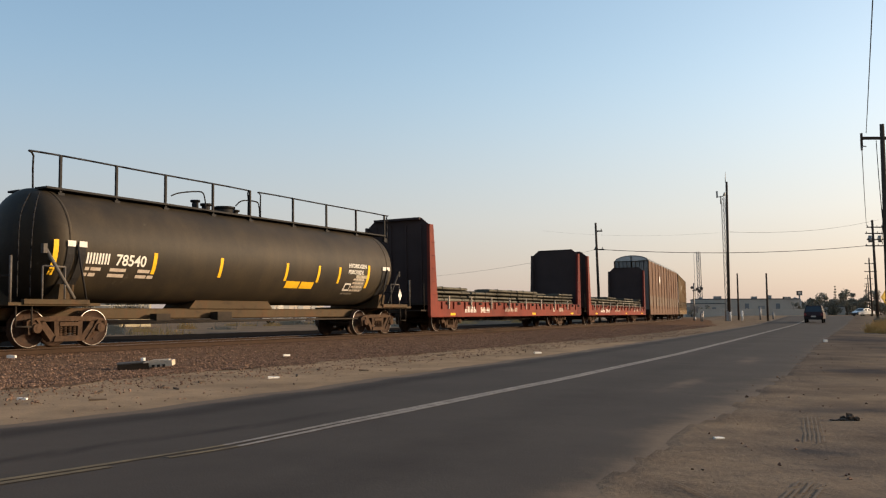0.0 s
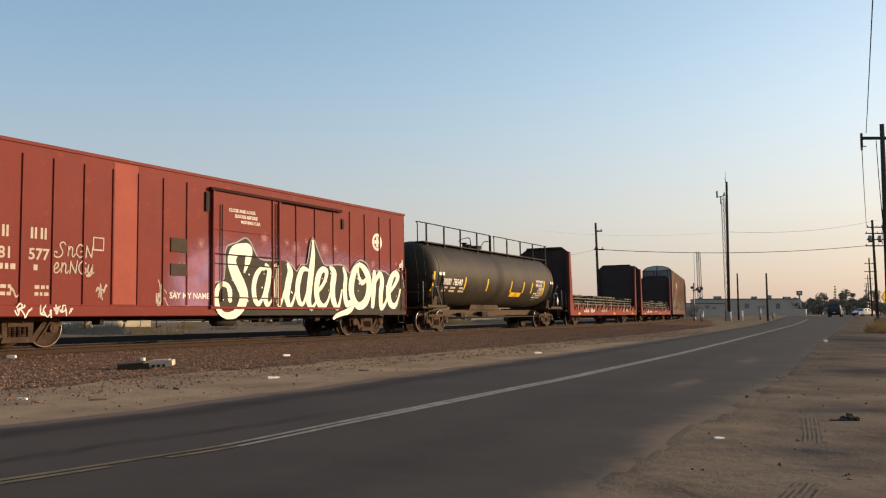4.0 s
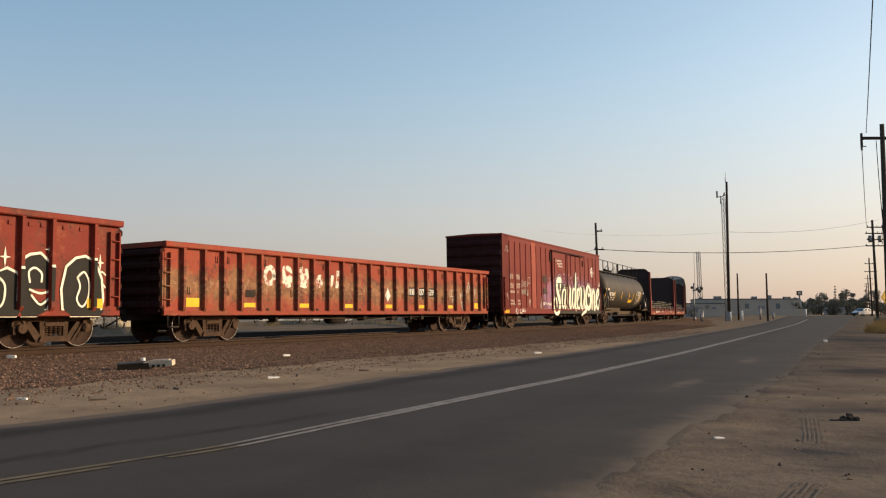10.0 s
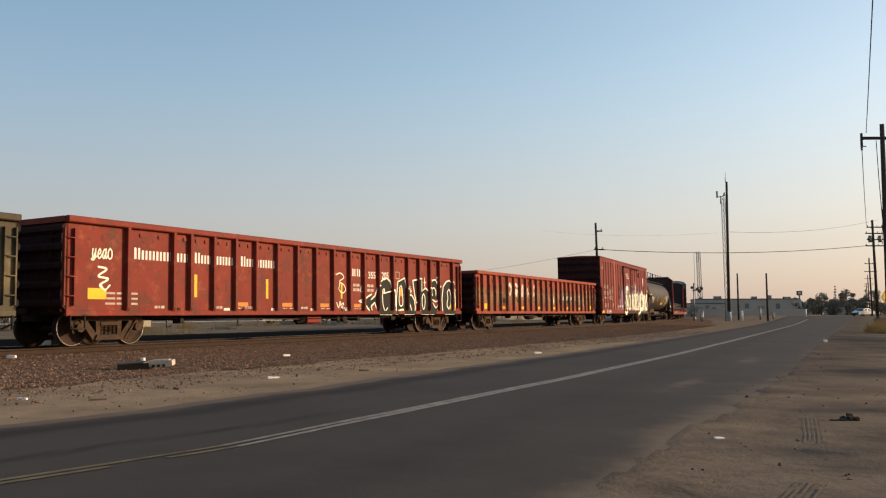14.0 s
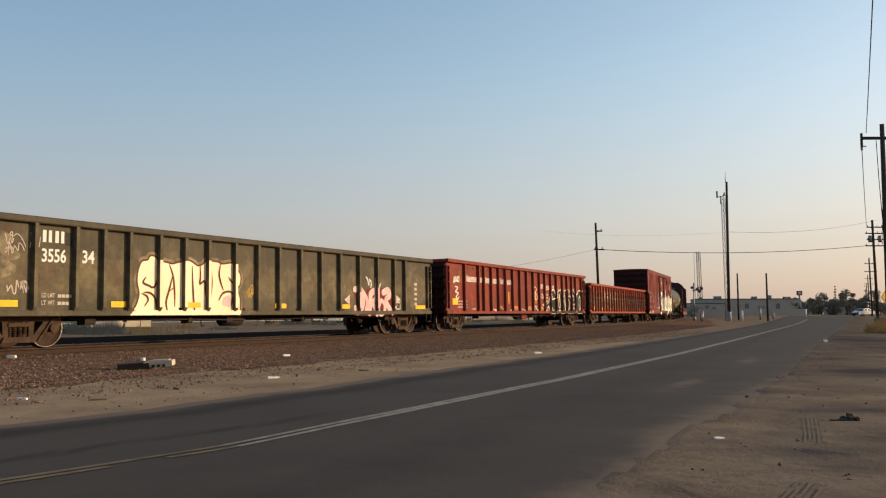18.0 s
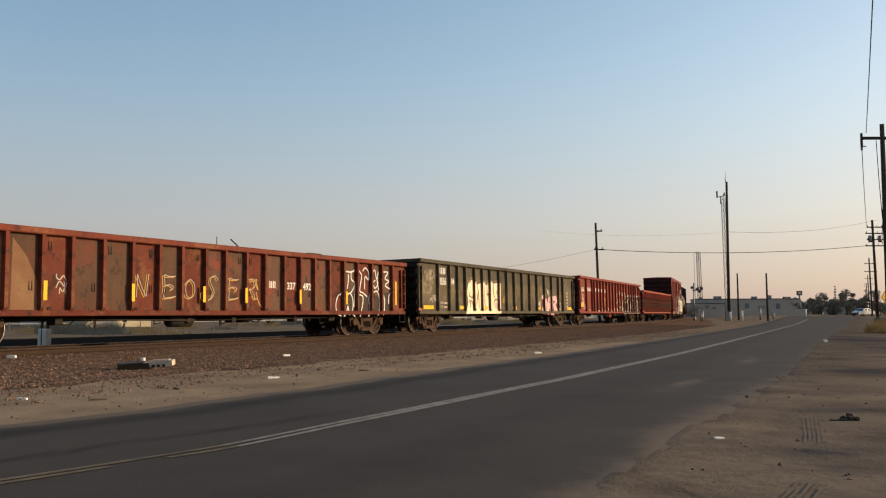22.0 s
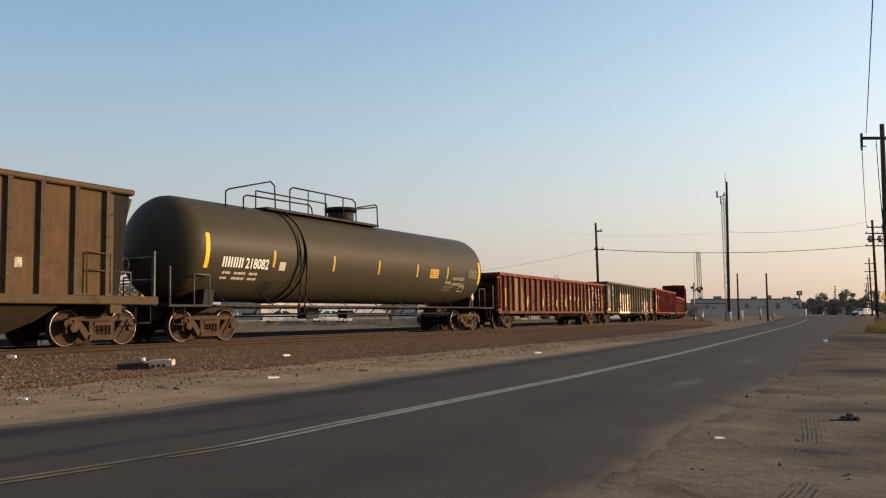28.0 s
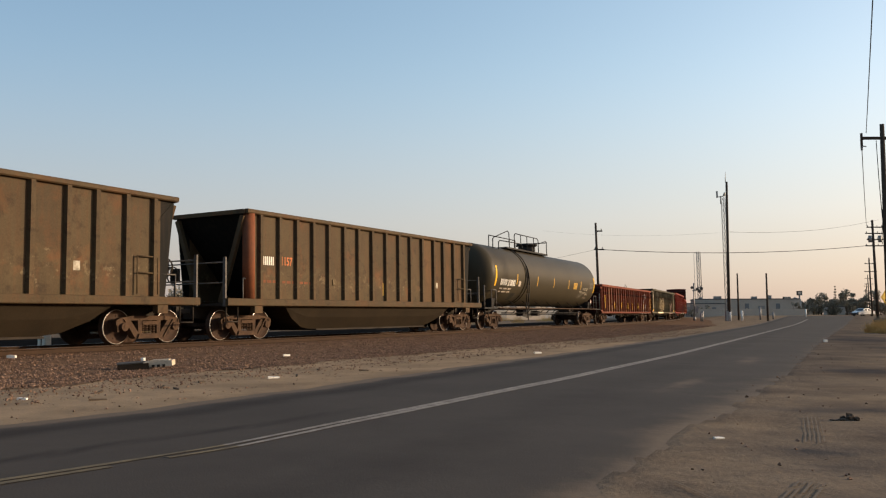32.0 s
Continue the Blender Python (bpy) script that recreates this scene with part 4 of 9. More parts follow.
    d["wheelset"] = mb.data("wheelset", [WHEEL, RIM])
    return d


BOGIE = bogie_meshes()
WHEELSETS = []


def bogie(car, x):
    b = part("bogie", BOGIE["bogie"], None, car, at=pose(x, 0, 0))
    for k in (-1, 1):
        part("side_frame", BOGIE["side_frame"], None, b, at=pose(0, k * 1.0, 0))
        part("spring_nest", BOGIE["spring_nest"], None, b, at=pose(0, k * 1.0, 0))
        for q in (-1, 1):
            part("bearing_cap", BOGIE["bearing_cap"], None, b, at=pose(q * 0.889, k * 1.06, 0.457))
    for q in (-1, 1):
        w = part("wheelset", BOGIE["wheelset"], None, b, at=pose(q * 0.889, 0, 0.457))
        WHEELSETS.append((w, q * 0.889))


CARS = []


def new_car(name, u_mid, trucks, label, category):
    """A railway car whose middle rides at u_mid along the train; trucks: bogie centres from the middle."""
    car = thing(name, pose(0, 0, 0), label, category, "cars of the freight train")
    CARS.append((car, u_mid, trucks))
    for k in (-1, 1):
        bogie(car, k * trucks)
    return car


def coupler(car, x_body, x_face):
    """Drawbar, knuckle and brake hose at one end."""
    k = 1 if x_face > 0 else -1
    mb = MB().bevel_box(min(x_body, x_face - k * 0.2), -0.07, 0.80, max(x_body, x_face - k * 0.2), 0.07, 0.95, 0.02)
    mb.prism([(x_face - k * 0.22, -0.15), (x_face, -0.17), (x_face + k * 0.03, -0.04), (x_face - k * 0.05, 0.12), (x_face - k * 0.22, 0.12)][::k], "z", 0.74, 1.02)
    mb.tube(smooth_path([(x_body, 0.3, 0.75), (x_face - k * 0.3, 0.32, 0.45), (x_face, 0.1, 0.5)], 4), 0.025)
    part("coupler", mb, UNDER, car)


def underframe(car, half, truck, seed=0, tanks=True, floor=0.95):
    """Centre sill, cross bearers and brake gear hanging below the floor."""
    r = random.Random(seed)
    mb = MB().bevel_box(-half, -0.18, 0.62, half, 0.18, floor, 0.02)
    x = -truck + 2.0
    while x < truck - 1.6:
        mb.prism([(-1.45, floor - 0.12), (-0.18, 0.66), (0.18, 0.66), (1.45, floor - 0.12), (1.45, floor), (-1.45, floor)], "x", x - 0.05, x + 0.05)
        x += 2.55
    part("centre_sill", mb, UNDER, car)
    if tanks:
        x = r.uniform(-2.2, -0.8)
        part("air_reservoir", MB().lathe([(x, 0), (x + 0.02, 0.12), (x + 0.08, 0.2), (x + 0.85, 0.2), (x + 0.91, 0.12), (x + 0.93, 0)], "x", 14, at=(0, -0.95, 0.62)), UNDER, car)
        x = r.uniform(1.0, 2.6)
        part("brake_cylinder", MB().lathe([(x, 0), (x, 0.14), (x + 0.5, 0.14), (x + 0.56, 0.05), (x + 1.4, 0.03), (x + 1.4, 0)], "x", 12, at=(0, -0.75, 0.66)), UNDER, car)
        for i in range(3):
            y = -1.1 + i * 0.3
            part("brake_rod", MB().tube([(-truck + 1.3, y, 0.68), (-1 + i, y - 0.1, 0.60), (truck - 1.3, y, 0.66)], 0.022), UNDER, car)
        for i in range(5):
            x = r.uniform(-truck + 1.5, truck - 1.5)
            part("valve_box", MB().bevel_box(x, -1.2, 0.52, x + r.uniform(0.1, 0.35), -0.9, 0.72, 0.03), UNDER, car)
        for i in range(9):                               # hangers, levers and a drooping hose
            x, e = r.uniform(-truck + 1.4, truck - 1.4), r.uniform(0.42, 0.58)
            part("brake_hanger", MB().tube([(x, -1.05, 0.86), (x + r.uniform(-0.12, 0.12), -1.08, e), (x + r.uniform(0.1, 0.3), -1.08, e + 0.04)], 0.018, 5), UNDER, car)
        for i in range(2):
            x = r.uniform(-truck + 1.8, truck - 2.2)
            part("train_line", MB().tube([(x, -1.0, 0.74), (x + 0.2, -1.05, 0.56), (x + 0.5, -1.05, 0.52), (x + 0.8, -1.0, 0.72)], 0.02, 6), UNDER, car)


def ladder(car, x0, x1, y, z0, z1, n, mat, name="ladder", out=0.09):
    """Grab irons: two stiles and n rungs standing off the -y or +y side."""
    k = -1 if y < 0 else 1
    mb = MB()
    for x in (x0, x1):
        mb.box(x - 0.02, min(y, y + k * out), z0, x + 0.02, max(y, y + k * out), z1)
    for i in range(n):
        z = z0 + (z1 - z0) * (i + 0.5) / n
        mb.cyl((x0, y + k * out, z), (x1, y + k * out, z), 0.016, n=6)
    part(name, mb, mat, car)


def end_ladder(car, x, k, y0, y1, z0, z1, n, mat):
    mb = MB()
    for y in (y0, y1):
        mb.box(min(x, x + k * 0.08), y - 0.02, z0, max(x, x + k * 0.08), y + 0.02, z1)
    for i in range(n):
        z = z0 + (z1 - z0) * (i + 0.5) / n
        mb.cyl((x + k * 0.08, y0, z), (x + k * 0.08, y1, z), 0.016, n=6)
    part("end_ladder", mb, mat, car)


def hand_brake(car, x, k, y, z):
    mb = MB().lathe([(x + k * 0.14, 0.24), (x + k * 0.17, 0.27), (x + k * 0.2, 0.24)], "x", 18, at=(0, y, z))
    for i in range(4):
        a = i * math.tau / 4
        mb.cyl((x + k * 0.17, y, z), (x + k * 0.17, y + 0.25 * math.cos(a), z + 0.25 * math.sin(a)), 0.018, n=5)
    mb.box(min(x, x + k * 0.14), y - 0.14, z - 0.2, max(x, x + k * 0.14), y + 0.14, z + 0.2)
    part("hand_brake", mb, UNDER, car)


def stirrup(car, xs, y, z_top):
    mb = MB()
    for x in xs:
        mb.tube([(x - 0.2, y, z_top), (x - 0.2, y, z_top - 0.32), (x + 0.2, y, z_top - 0.32), (x + 0.2, y, z_top)], 0.022)
    part("stirrup_step", mb, UNDER, car)


def painted_patch(car, rects, y, mat, name="reflector_stripe"):
    for x0, z0, x1, z1 in rects:
        part(name, MB().quad(x0, z0, x1, z1, y), mat, car)


# ---------------------------------------------------------------- gondolas
def gondola(name, u, truck, half, top, posts, mat, label, seed, post_depth=0.125, sheet_mats=()):
    car = new_car(name, u, truck, label, "gondola car")
    sill, y = 0.735, HALF - 0.14
    mb = MB()
    mb.box(-half, -y, sill + 0.12, half, -y + 0.03, top - 0.14)
    mb.box(-half, y - 0.03, sill + 0.12, half, y, top - 0.14)
    part("side_wall", mb, mat, car)
    part("floor", MB().box(-half, -y + 0.03, 0.95, half, y - 0.03, 1.02), UNDER, car)
    for k in (-1, 1):                                     # ribbed ends
        x = k * half
        mb = MB().box(min(x, x - k * 0.05), -y, sill + 0.05, max(x, x - k * 0.05), y, top - 0.1)
        nr = 5
        for i in range(nr):
            z = sill + 0.3 + (top - sill - 0.6) * i / (nr - 1)
            part("end_rib", MB().prism([(x, z - 0.13), (x + k * 0.11, z - 0.05), (x + k * 0.11, z + 0.05), (x, z + 0.13)][::-k], "y", -y, y), END_SHADE_GREEN if mat is GON_E else END_SHADE, car)
        part("end_wall", mb, END_SHADE_GREEN if mat is GON_E else END_SHADE, car)
    mb = MB()
    for k in (-1, 1):
        mb.bevel_box(-half - 0.02, k * HALF - (0.0 if k < 0 else 0.16), top - 0.16, half + 0.02, k * HALF + (0.16 if k < 0 else 0.0), top, 0.025)
    for k in (-1, 1):
        mb.box(k * half - 0.06, -HALF + 0.16, top - 0.15, k * half + 0.1, HALF - 0.16, top - 0.01)
    part("top_chord", mb, mat, car)
    mb = MB()
    for k in (-1, 1):
        mb.bevel_box(-half, k * (HALF - 0.13) - 0.05, sill, half, k * (HALF - 0.13) + 0.05, sill + 0.14, 0.015)
    part("side_sill", mb, mat, car)
    post = MB().prism([(-0.065, y - 0.0), (-0.045, y + post_depth), (0.045, y + post_depth), (0.065, y - 0.0)], "z", sill + 0.20, top - 0.14)
    post.add([(-0.065, y, sill + 0.20), (-0.045, y + post_depth, sill + 0.20), (0.045, y + post_depth, sill + 0.20), (0.065, y, sill + 0.20),
              (-0.045, y + 0.04, sill + 0.08), (0.045, y + 0.04, sill + 0.08)], [(0, 1, 4), (1, 2, 5, 4), (2, 3, 5)])
    pm = post.data("side_post", mat)
    for x in posts:
        for k in (-1, 1):
            part("side_post", pm, None, car, at=pose(x, 0, 0, 0, 0, 0 if k > 0 else 180))
    hook = MB()                                           # lashing loops on the panels
    hook.tube([(-0.036, -0.006, 0.2), (-0.036, -0.018, 0.0), (0.036, -0.018, 0.0), (0.036, -0.006, 0.2)], 0.008, 5)
    hm = hook.data("lashing_ring", UNDER)
    xs = sorted(posts)
    for i, (a, b) in enumerate(zip([-half] + xs, xs + [half])):     # each sheet between two posts
        part("side_panel", MB().box(a + 0.06, -y - 0.003, sill + 0.13, b - 0.06, -y, top - 0.15), sheet_mats[i % len(sheet_mats)] if sheet_mats else mat, car)
        for z in (top - 0.50, sill + 0.60):
            if seed in (1, 4) and 0 < i < len(xs) and (i * 7 + int(z * 3)) % 5 < 3:
                part("lashing_ring", hm, None, car, at=pose(a + 0.24 if i % 2 else b - 0.24, -y, z))
            elif seed == 2 and 0 < i < len(xs) and z > 1.6:
                for q in (0.3, 0.7):
                    part("lashing_bracket", MB().box(a + (b - a) * q - 0.05, -y - 0.03, top - 0.36, a + (b - a) * q + 0.05, -y, top - 0.27), mat, car)
    underframe(car, half, truck, seed, floor=0.95)
    for k in (-1, 1):
        coupler(car, k * (half - 0.2), k * (half + 0.72))
        ladder(car, k * (half - 0.12) - 0.2, k * (half - 0.12) + (0.08 if k > 0 else 0.08), -y, sill + 0.25, top - 0.3, 4, mat)
        end_ladder(car, k * half, k, -1.35, -0.95, sill + 0.1, top - 0.25, 4, END_SHADE)
        stirrup(car, [k * (half - 0.3)], -HALF + 0.06, sill + 0.02)
    hand_brake(car, -half - 0.1, -1, 0.55, top - 0.7)
    return car, y


def gondola_a():
    posts = [-9.32, -8.52, -7.75, -7.00, -6.12, -5.22, -4.35, -3.50, -2.64, -1.80, -0.92, -0.05, 0.85, 1.73, 2.57, 3.37, 4.17, 5.00, 5.87, 6.77, 7.62, 8.40, 9.17]
    car, y = gondola("gondola_car", -30.1, 7.75, 10.0, 2.755, posts, GON_A,
                     "faded orange-red open gondola car with rust scars and cream lettering", 1)
    f = -y - 0.006
    def shape(mb):
        part("lettering_shape", mb, WORN_WHITE, car, "large worn cream lettering shape")

    shape(MB().ribbon([(-5.65 + 0.2 * math.cos(a), 1.98 + 0.25 * math.sin(a)) for a in np.linspace(0, 6.3, 22)], 0.18, f))
    for x in (-5.02, -4.16):
        b = smooth_path([(x, 1.66), (x, 2.27), (x + 0.44, 2.24), (x + 0.42, 1.66), (x, 1.66)], 5)[:-1]
        shape(MB().add([(p[0], f, p[1]) for p in b], [tuple(range(len(b)))[::-1]]))
    shape(MB().ribbon([(-3.07 + 0.13 * math.cos(a), 1.88 + 0.14 * math.sin(a)) for a in np.linspace(0, 6.3, 18)], 0.18, f))
    shape(MB().add([(-2.48, f, 1.66), (-2.32, f, 1.66), (-2.25, f, 2.1), (-2.41, f, 2.1)], [(0, 1, 2, 3)]))
    shape(MB().add([(-2.16, f, 1.66), (-1.99, f, 1.66), (-1.90, f, 2.28), (-2.07, f, 2.28)], [(0, 1, 2, 3)]))
    for x in (-8.92, -6.57, -3.92, -1.37, 1.3, 3.8, 6.3, 8.8):
        painted_patch(car, [(x - 0.26, 0.98, x + 0.26, 1.11 + (0.12 if abs(x) > 8 else 0))], f, YELLOW)
    painted_patch(car, [(2.67, 1.45, 3.28, 1.82), (3.46, 1.45, 4.08, 1.82), (4.26, 1.45, 4.91, 1.82)], f, SPRAY_DARK, "number_panel")
    letter_bars([0.22, 0.22], 0.24, 2.75, 1.52, f - 0.004, WHITE, car, 0.07)
    lettering("337", 0.25, 3.52, 1.52, f - 0.004, WHITE, car)
    lettering("539", 0.25, 4.34, 1.52, f - 0.004, WHITE, car)
    mb = MB().add([(1.05, f, 1.45), (1.25, f, 1.22), (1.45, f, 1.45), (1.25, f, 1.75)], [(0, 1, 2, 3)])
    part("placard", mb, WHITE, car)
    part("lettering_frame", MB().ribbon([(6.3, 1.5), (6.75, 1.5), (6.75, 1.78), (6.3, 1.78), (6.3, 1.5)], 0.03, f), FADED_TEXT, car)
    scribbles(car, f, 4, [6.2, 7.0], 1.3, 1.7, 11, FADED_TEXT, 0.035, tall=1.3)
    scribbles(car, f, 4, [7.65, 8.4], 1.5, 2.0, 12, FADED_TEXT, 0.04, tall=1.6)
    scribbles(car, f, 3, [7.0, 7.1], 0.95, 1.2, 13, FADED_TEXT, 0.05, tall=1.3)
    part("stencil_box", MB().box(-6.75, -y - 0.02, 1.28, -6.35, -y, 1.5), UNDER, car)
    return car


def scribbles(car, y, n, xs, z0, z1, seed, mat, w, name="scrawled_tag", tall=1.0):
    """Unreadable chalked scrawls, one object each."""
    r = random.Random(seed)
    for i in range(n):
        x, z = r.choice(xs) + r.uniform(0.2, 0.3), r.uniform(z0, z1)
        pts, px = [], 0.0
        for q in range(r.randint(5, 9)):
            pts.append((x + px, z + r.uniform(-0.14, 0.14) * tall))
            px += r.uniform(-0.02, 0.09)
        part(name, MB().ribbon(smooth_path(pts, 5), w, y), mat, car)


SCRIPT_STROKES = (
    [(-0.18, 2.02, 0.07), (-0.03, 2.37, 0.23), (0, 2.69, 0.33), (-0.28, 2.69, 0.36), (-0.59, 2.61, 0.36), (-0.72, 2.32, 0.35), (-0.58, 1.98, 0.39), (-0.34, 1.64, 0.39), (-0.2, 1.34, 0.36), (-0.3, 1.01, 0.33), (-0.58, 0.77, 0.25), (-0.97, 0.73, 0.18), (-1.24, 0.89, 0.18), (-1.35, 1.2, 0.18), (-1.31, 1.47, 0.18), (-1.13, 1.63, 0.15), (-0.9, 1.59, 0.16), (-0.8, 1.42, 0.19), (-0.79, 1.18, 0.16)],
    [(0.83, 2.18, 0.09), (0.57, 2.15, 0.14), (0.35, 1.93, 0.19), (0.24, 1.59, 0.2), (0.29, 1.23, 0.19), (0.46, 1.08, 0.16), (0.64, 1.27, 0.09), (0.77, 1.57, 0.08)],
    [(0.79, 2.28, 0.11), (0.95, 2.11, 0.19), (0.88, 1.69, 0.23), (0.77, 1.32, 0.22), (0.85, 1.05, 0.16), (1.02, 1.14, 0.09), (1.12, 1.32, 0.07)],
    [(1.26, 2.28, 0.15), (1.38, 2.09, 0.26), (1.33, 1.71, 0.28), (1.31, 1.37, 0.25), (1.44, 1.06, 0.17), (1.6, 1.23, 0.09), (1.69, 1.49, 0.07)],
    [(1.87, 2.34, 0.12), (1.99, 2.1, 0.27), (1.88, 1.7, 0.3), (1.82, 1.3, 0.26), (1.97, 0.99, 0.15), (2.16, 1.21, 0.1), (2.26, 1.46, 0.07)],
    [(2.91, 2.21, 0.1), (2.64, 2.23, 0.18), (2.45, 1.94, 0.24), (2.36, 1.53, 0.23), (2.46, 1.15, 0.19), (2.67, 1.11, 0.12), (2.87, 1.48, 0.11)],
    [(3.19, 3.19, 0.09), (3.19, 2.75, 0.21), (3.11, 2.26, 0.28), (3, 1.69, 0.29), (2.94, 1.21, 0.27), (3.1, 0.95, 0.16), (3.33, 1.15, 0.1), (3.44, 1.38, 0.09)],
    [(3.49, 1.54, 0.13), (3.81, 1.83, 0.15), (3.95, 2.19, 0.19), (3.71, 2.26, 0.21), (3.48, 2.03, 0.27), (3.37, 1.54, 0.27), (3.47, 1.17, 0.25), (3.75, 1.01, 0.2), (3.99, 1.18, 0.11), (4.13, 1.45, 0.09)],
    [(4.17, 2.35, 0.13), (4.37, 2.16, 0.29), (4.28, 1.65, 0.29), (4.33, 1.23, 0.27), (4.56, 0.97, 0.18), (4.73, 1.24, 0.11), (4.83, 1.58, 0.09)],
    [(4.93, 2.36, 0.11), (5.06, 2.06, 0.2), (5.01, 1.54, 0.23), (5.12, 1.11, 0.23), (5.36, 1.16, 0.19), (5.49, 1.04, 0.19), (5.25, 0.87, 0.21), (4.84, 0.78, 0.18), (4.53, 0.7, 0.15), (4.34, 0.61, 0.11)],
    [(5.95, 2.56, 0.14), (5.62, 2.29, 0.29), (5.41, 1.77, 0.33), (5.49, 1.34, 0.3), (5.84, 1.05, 0.27), (6.29, 1.18, 0.32), (6.55, 1.63, 0.35), (6.49, 2.12, 0.33), (6.2, 2.43, 0.25), (5.89, 2.52, 0.12), (5.87, 2.16, 0.12), (6.09, 1.89, 0.19), (6.35, 2.01, 0.13)],
    [(6.9, 2.29, 0.2), (6.87, 1.73, 0.28), (6.78, 1.06, 0.22)],
    [(6.93, 1.88, 0.13), (7.25, 2.25, 0.21), (7.44, 2.01, 0.27), (7.34, 1.47, 0.28), (7.37, 0.99, 0.21), (7.65, 1.16, 0.14), (7.84, 1.5, 0.11)],
    [(7.96, 1.58, 0.14), (8.35, 1.88, 0.17), (8.58, 2.21, 0.23), (8.35, 2.32, 0.22), (8.06, 2.06, 0.29), (7.87, 1.58, 0.33), (8.02, 1.15, 0.27), (8.34, 1.07, 0.2), (8.6, 1.37, 0.11), (8.74, 1.68, 0.11)],
)
BLACK_SLABS = (
    [(2.14, 1.22), (2.55, 1.32), (2.97, 1.49), (2.94, 1.29), (3.19, 1.42), (3.37, 1.71), (3.52, 1.94), (3.78, 2.06), (4.06, 2.12), (4.29, 2), (4.38, 1.75), (4.38, 1.63), (4.67, 1.66), (4.66, 1.08), (4.53, 0.91), (4.4, 0.76), (4.37, 0.65), (3.58, 0.65), (3.4, 0.8), (3.26, 1.03), (3.18, 1.18), (2.95, 1.05), (3.01, 0.83), (2.84, 0.86), (2.55, 1.12)],
    [(4.69, 0.65), (4.72, 1.33), (4.84, 2.01), (5.35, 2.17), (5.48, 1.8), (5.63, 1.51), (5.89, 1.5), (6.08, 1.33), (6.17, 1.02), (6.12, 0.72), (6.02, 0.64), (5.31, 0.65), (5.22, 0.93), (4.87, 0.88), (4.82, 0.65)],
    [(5.98, 2.09), (6.73, 2.19), (6.7, 1.68), (7, 1.81), (7.27, 1.7), (7.36, 1.35), (7.33, 0.89), (7.25, 0.64), (6.68, 0.64), (6.51, 1.03), (6.39, 1.25), (6.24, 1.19), (6.12, 1.54)],
    [(7.35, 2.01), (7.56, 2.14), (7.84, 2.19), (8.08, 2), (8.2, 1.6), (8.16, 1.18), (8.05, 0.89), (7.75, 0.64), (7.37, 0.64), (7.28, 1.11), (7.29, 1.58)],
    [(8.54, 1.91), (8.81, 2.13), (9.09, 2.19), (9.39, 2.06), (9.59, 1.65), (9.64, 1.15), (9.55, 0.63), (8.69, 0.64), (8.46, 0.89), (8.41, 1.37)],
)
SLAB_LINES = (
    [(4.38, 1.63), (4.06, 1.58), (3.79, 1.54), (3.87, 1.65), (3.8, 1.7), (3.73, 1.59), (3.72, 1.26), (3.79, 1), (3.92, 0.86), (4.06, 0.99)],
    [(4.95, 1.79), (5.11, 1.81), (5.19, 1.14), (4.92, 1.14), (4.95, 1.79)],
    [(5.6, 1.51), (5.72, 1.16), (5.89, 0.86)],
    [(6.82, 1.58), (6.72, 1.44), (6.71, 1.18), (6.81, 0.94), (6.93, 1.08), (6.95, 1.41), (6.82, 1.58)],
    [(7.57, 1.51), (7.54, 1.74), (7.69, 1.84), (7.87, 1.72), (7.87, 1.53)],
    [(7.57, 1.34), (7.85, 1.26), (8.14, 1.33)],
    [(7.62, 1.21), (7.86, 1), (8.14, 1.22)],
    [(8.86, 1.66), (9.05, 1.8), (9.2, 1.55), (9.18, 1.18), (9.01, 0.96), (8.85, 1.14), (8.94, 1.43), (8.86, 1.66)],
)
PEACH_EDGE = (
    [(-5.65, 0.67), (-5.55, 0.85), (-5.41, 1.04), (-5.33, 1.31), (-5.4, 1.61), (-5.37, 1.91), (-5.25, 2.16), (-5.06, 2.2), (-4.98, 2.31), (-4.81, 2.31), (-4.68, 2.21), (-4.39, 2.17), (-4.2, 2.14), (-3.99, 2.19), (-3.77, 2.23), (-3.59, 2.27), (-3.4, 2.2), (-3.25, 2.13), (-3.06, 2.19), (-2.91, 2.29), (-2.47, 2.28), (-2.27, 2.23), (-1.82, 2.28), (-1.64, 2.1), (-1.49, 1.9), (-1.53, 1.63), (-1.64, 1.51), (-1.52, 1.25), (-1.52, 0.81), (-1.58, 0.65)],
)
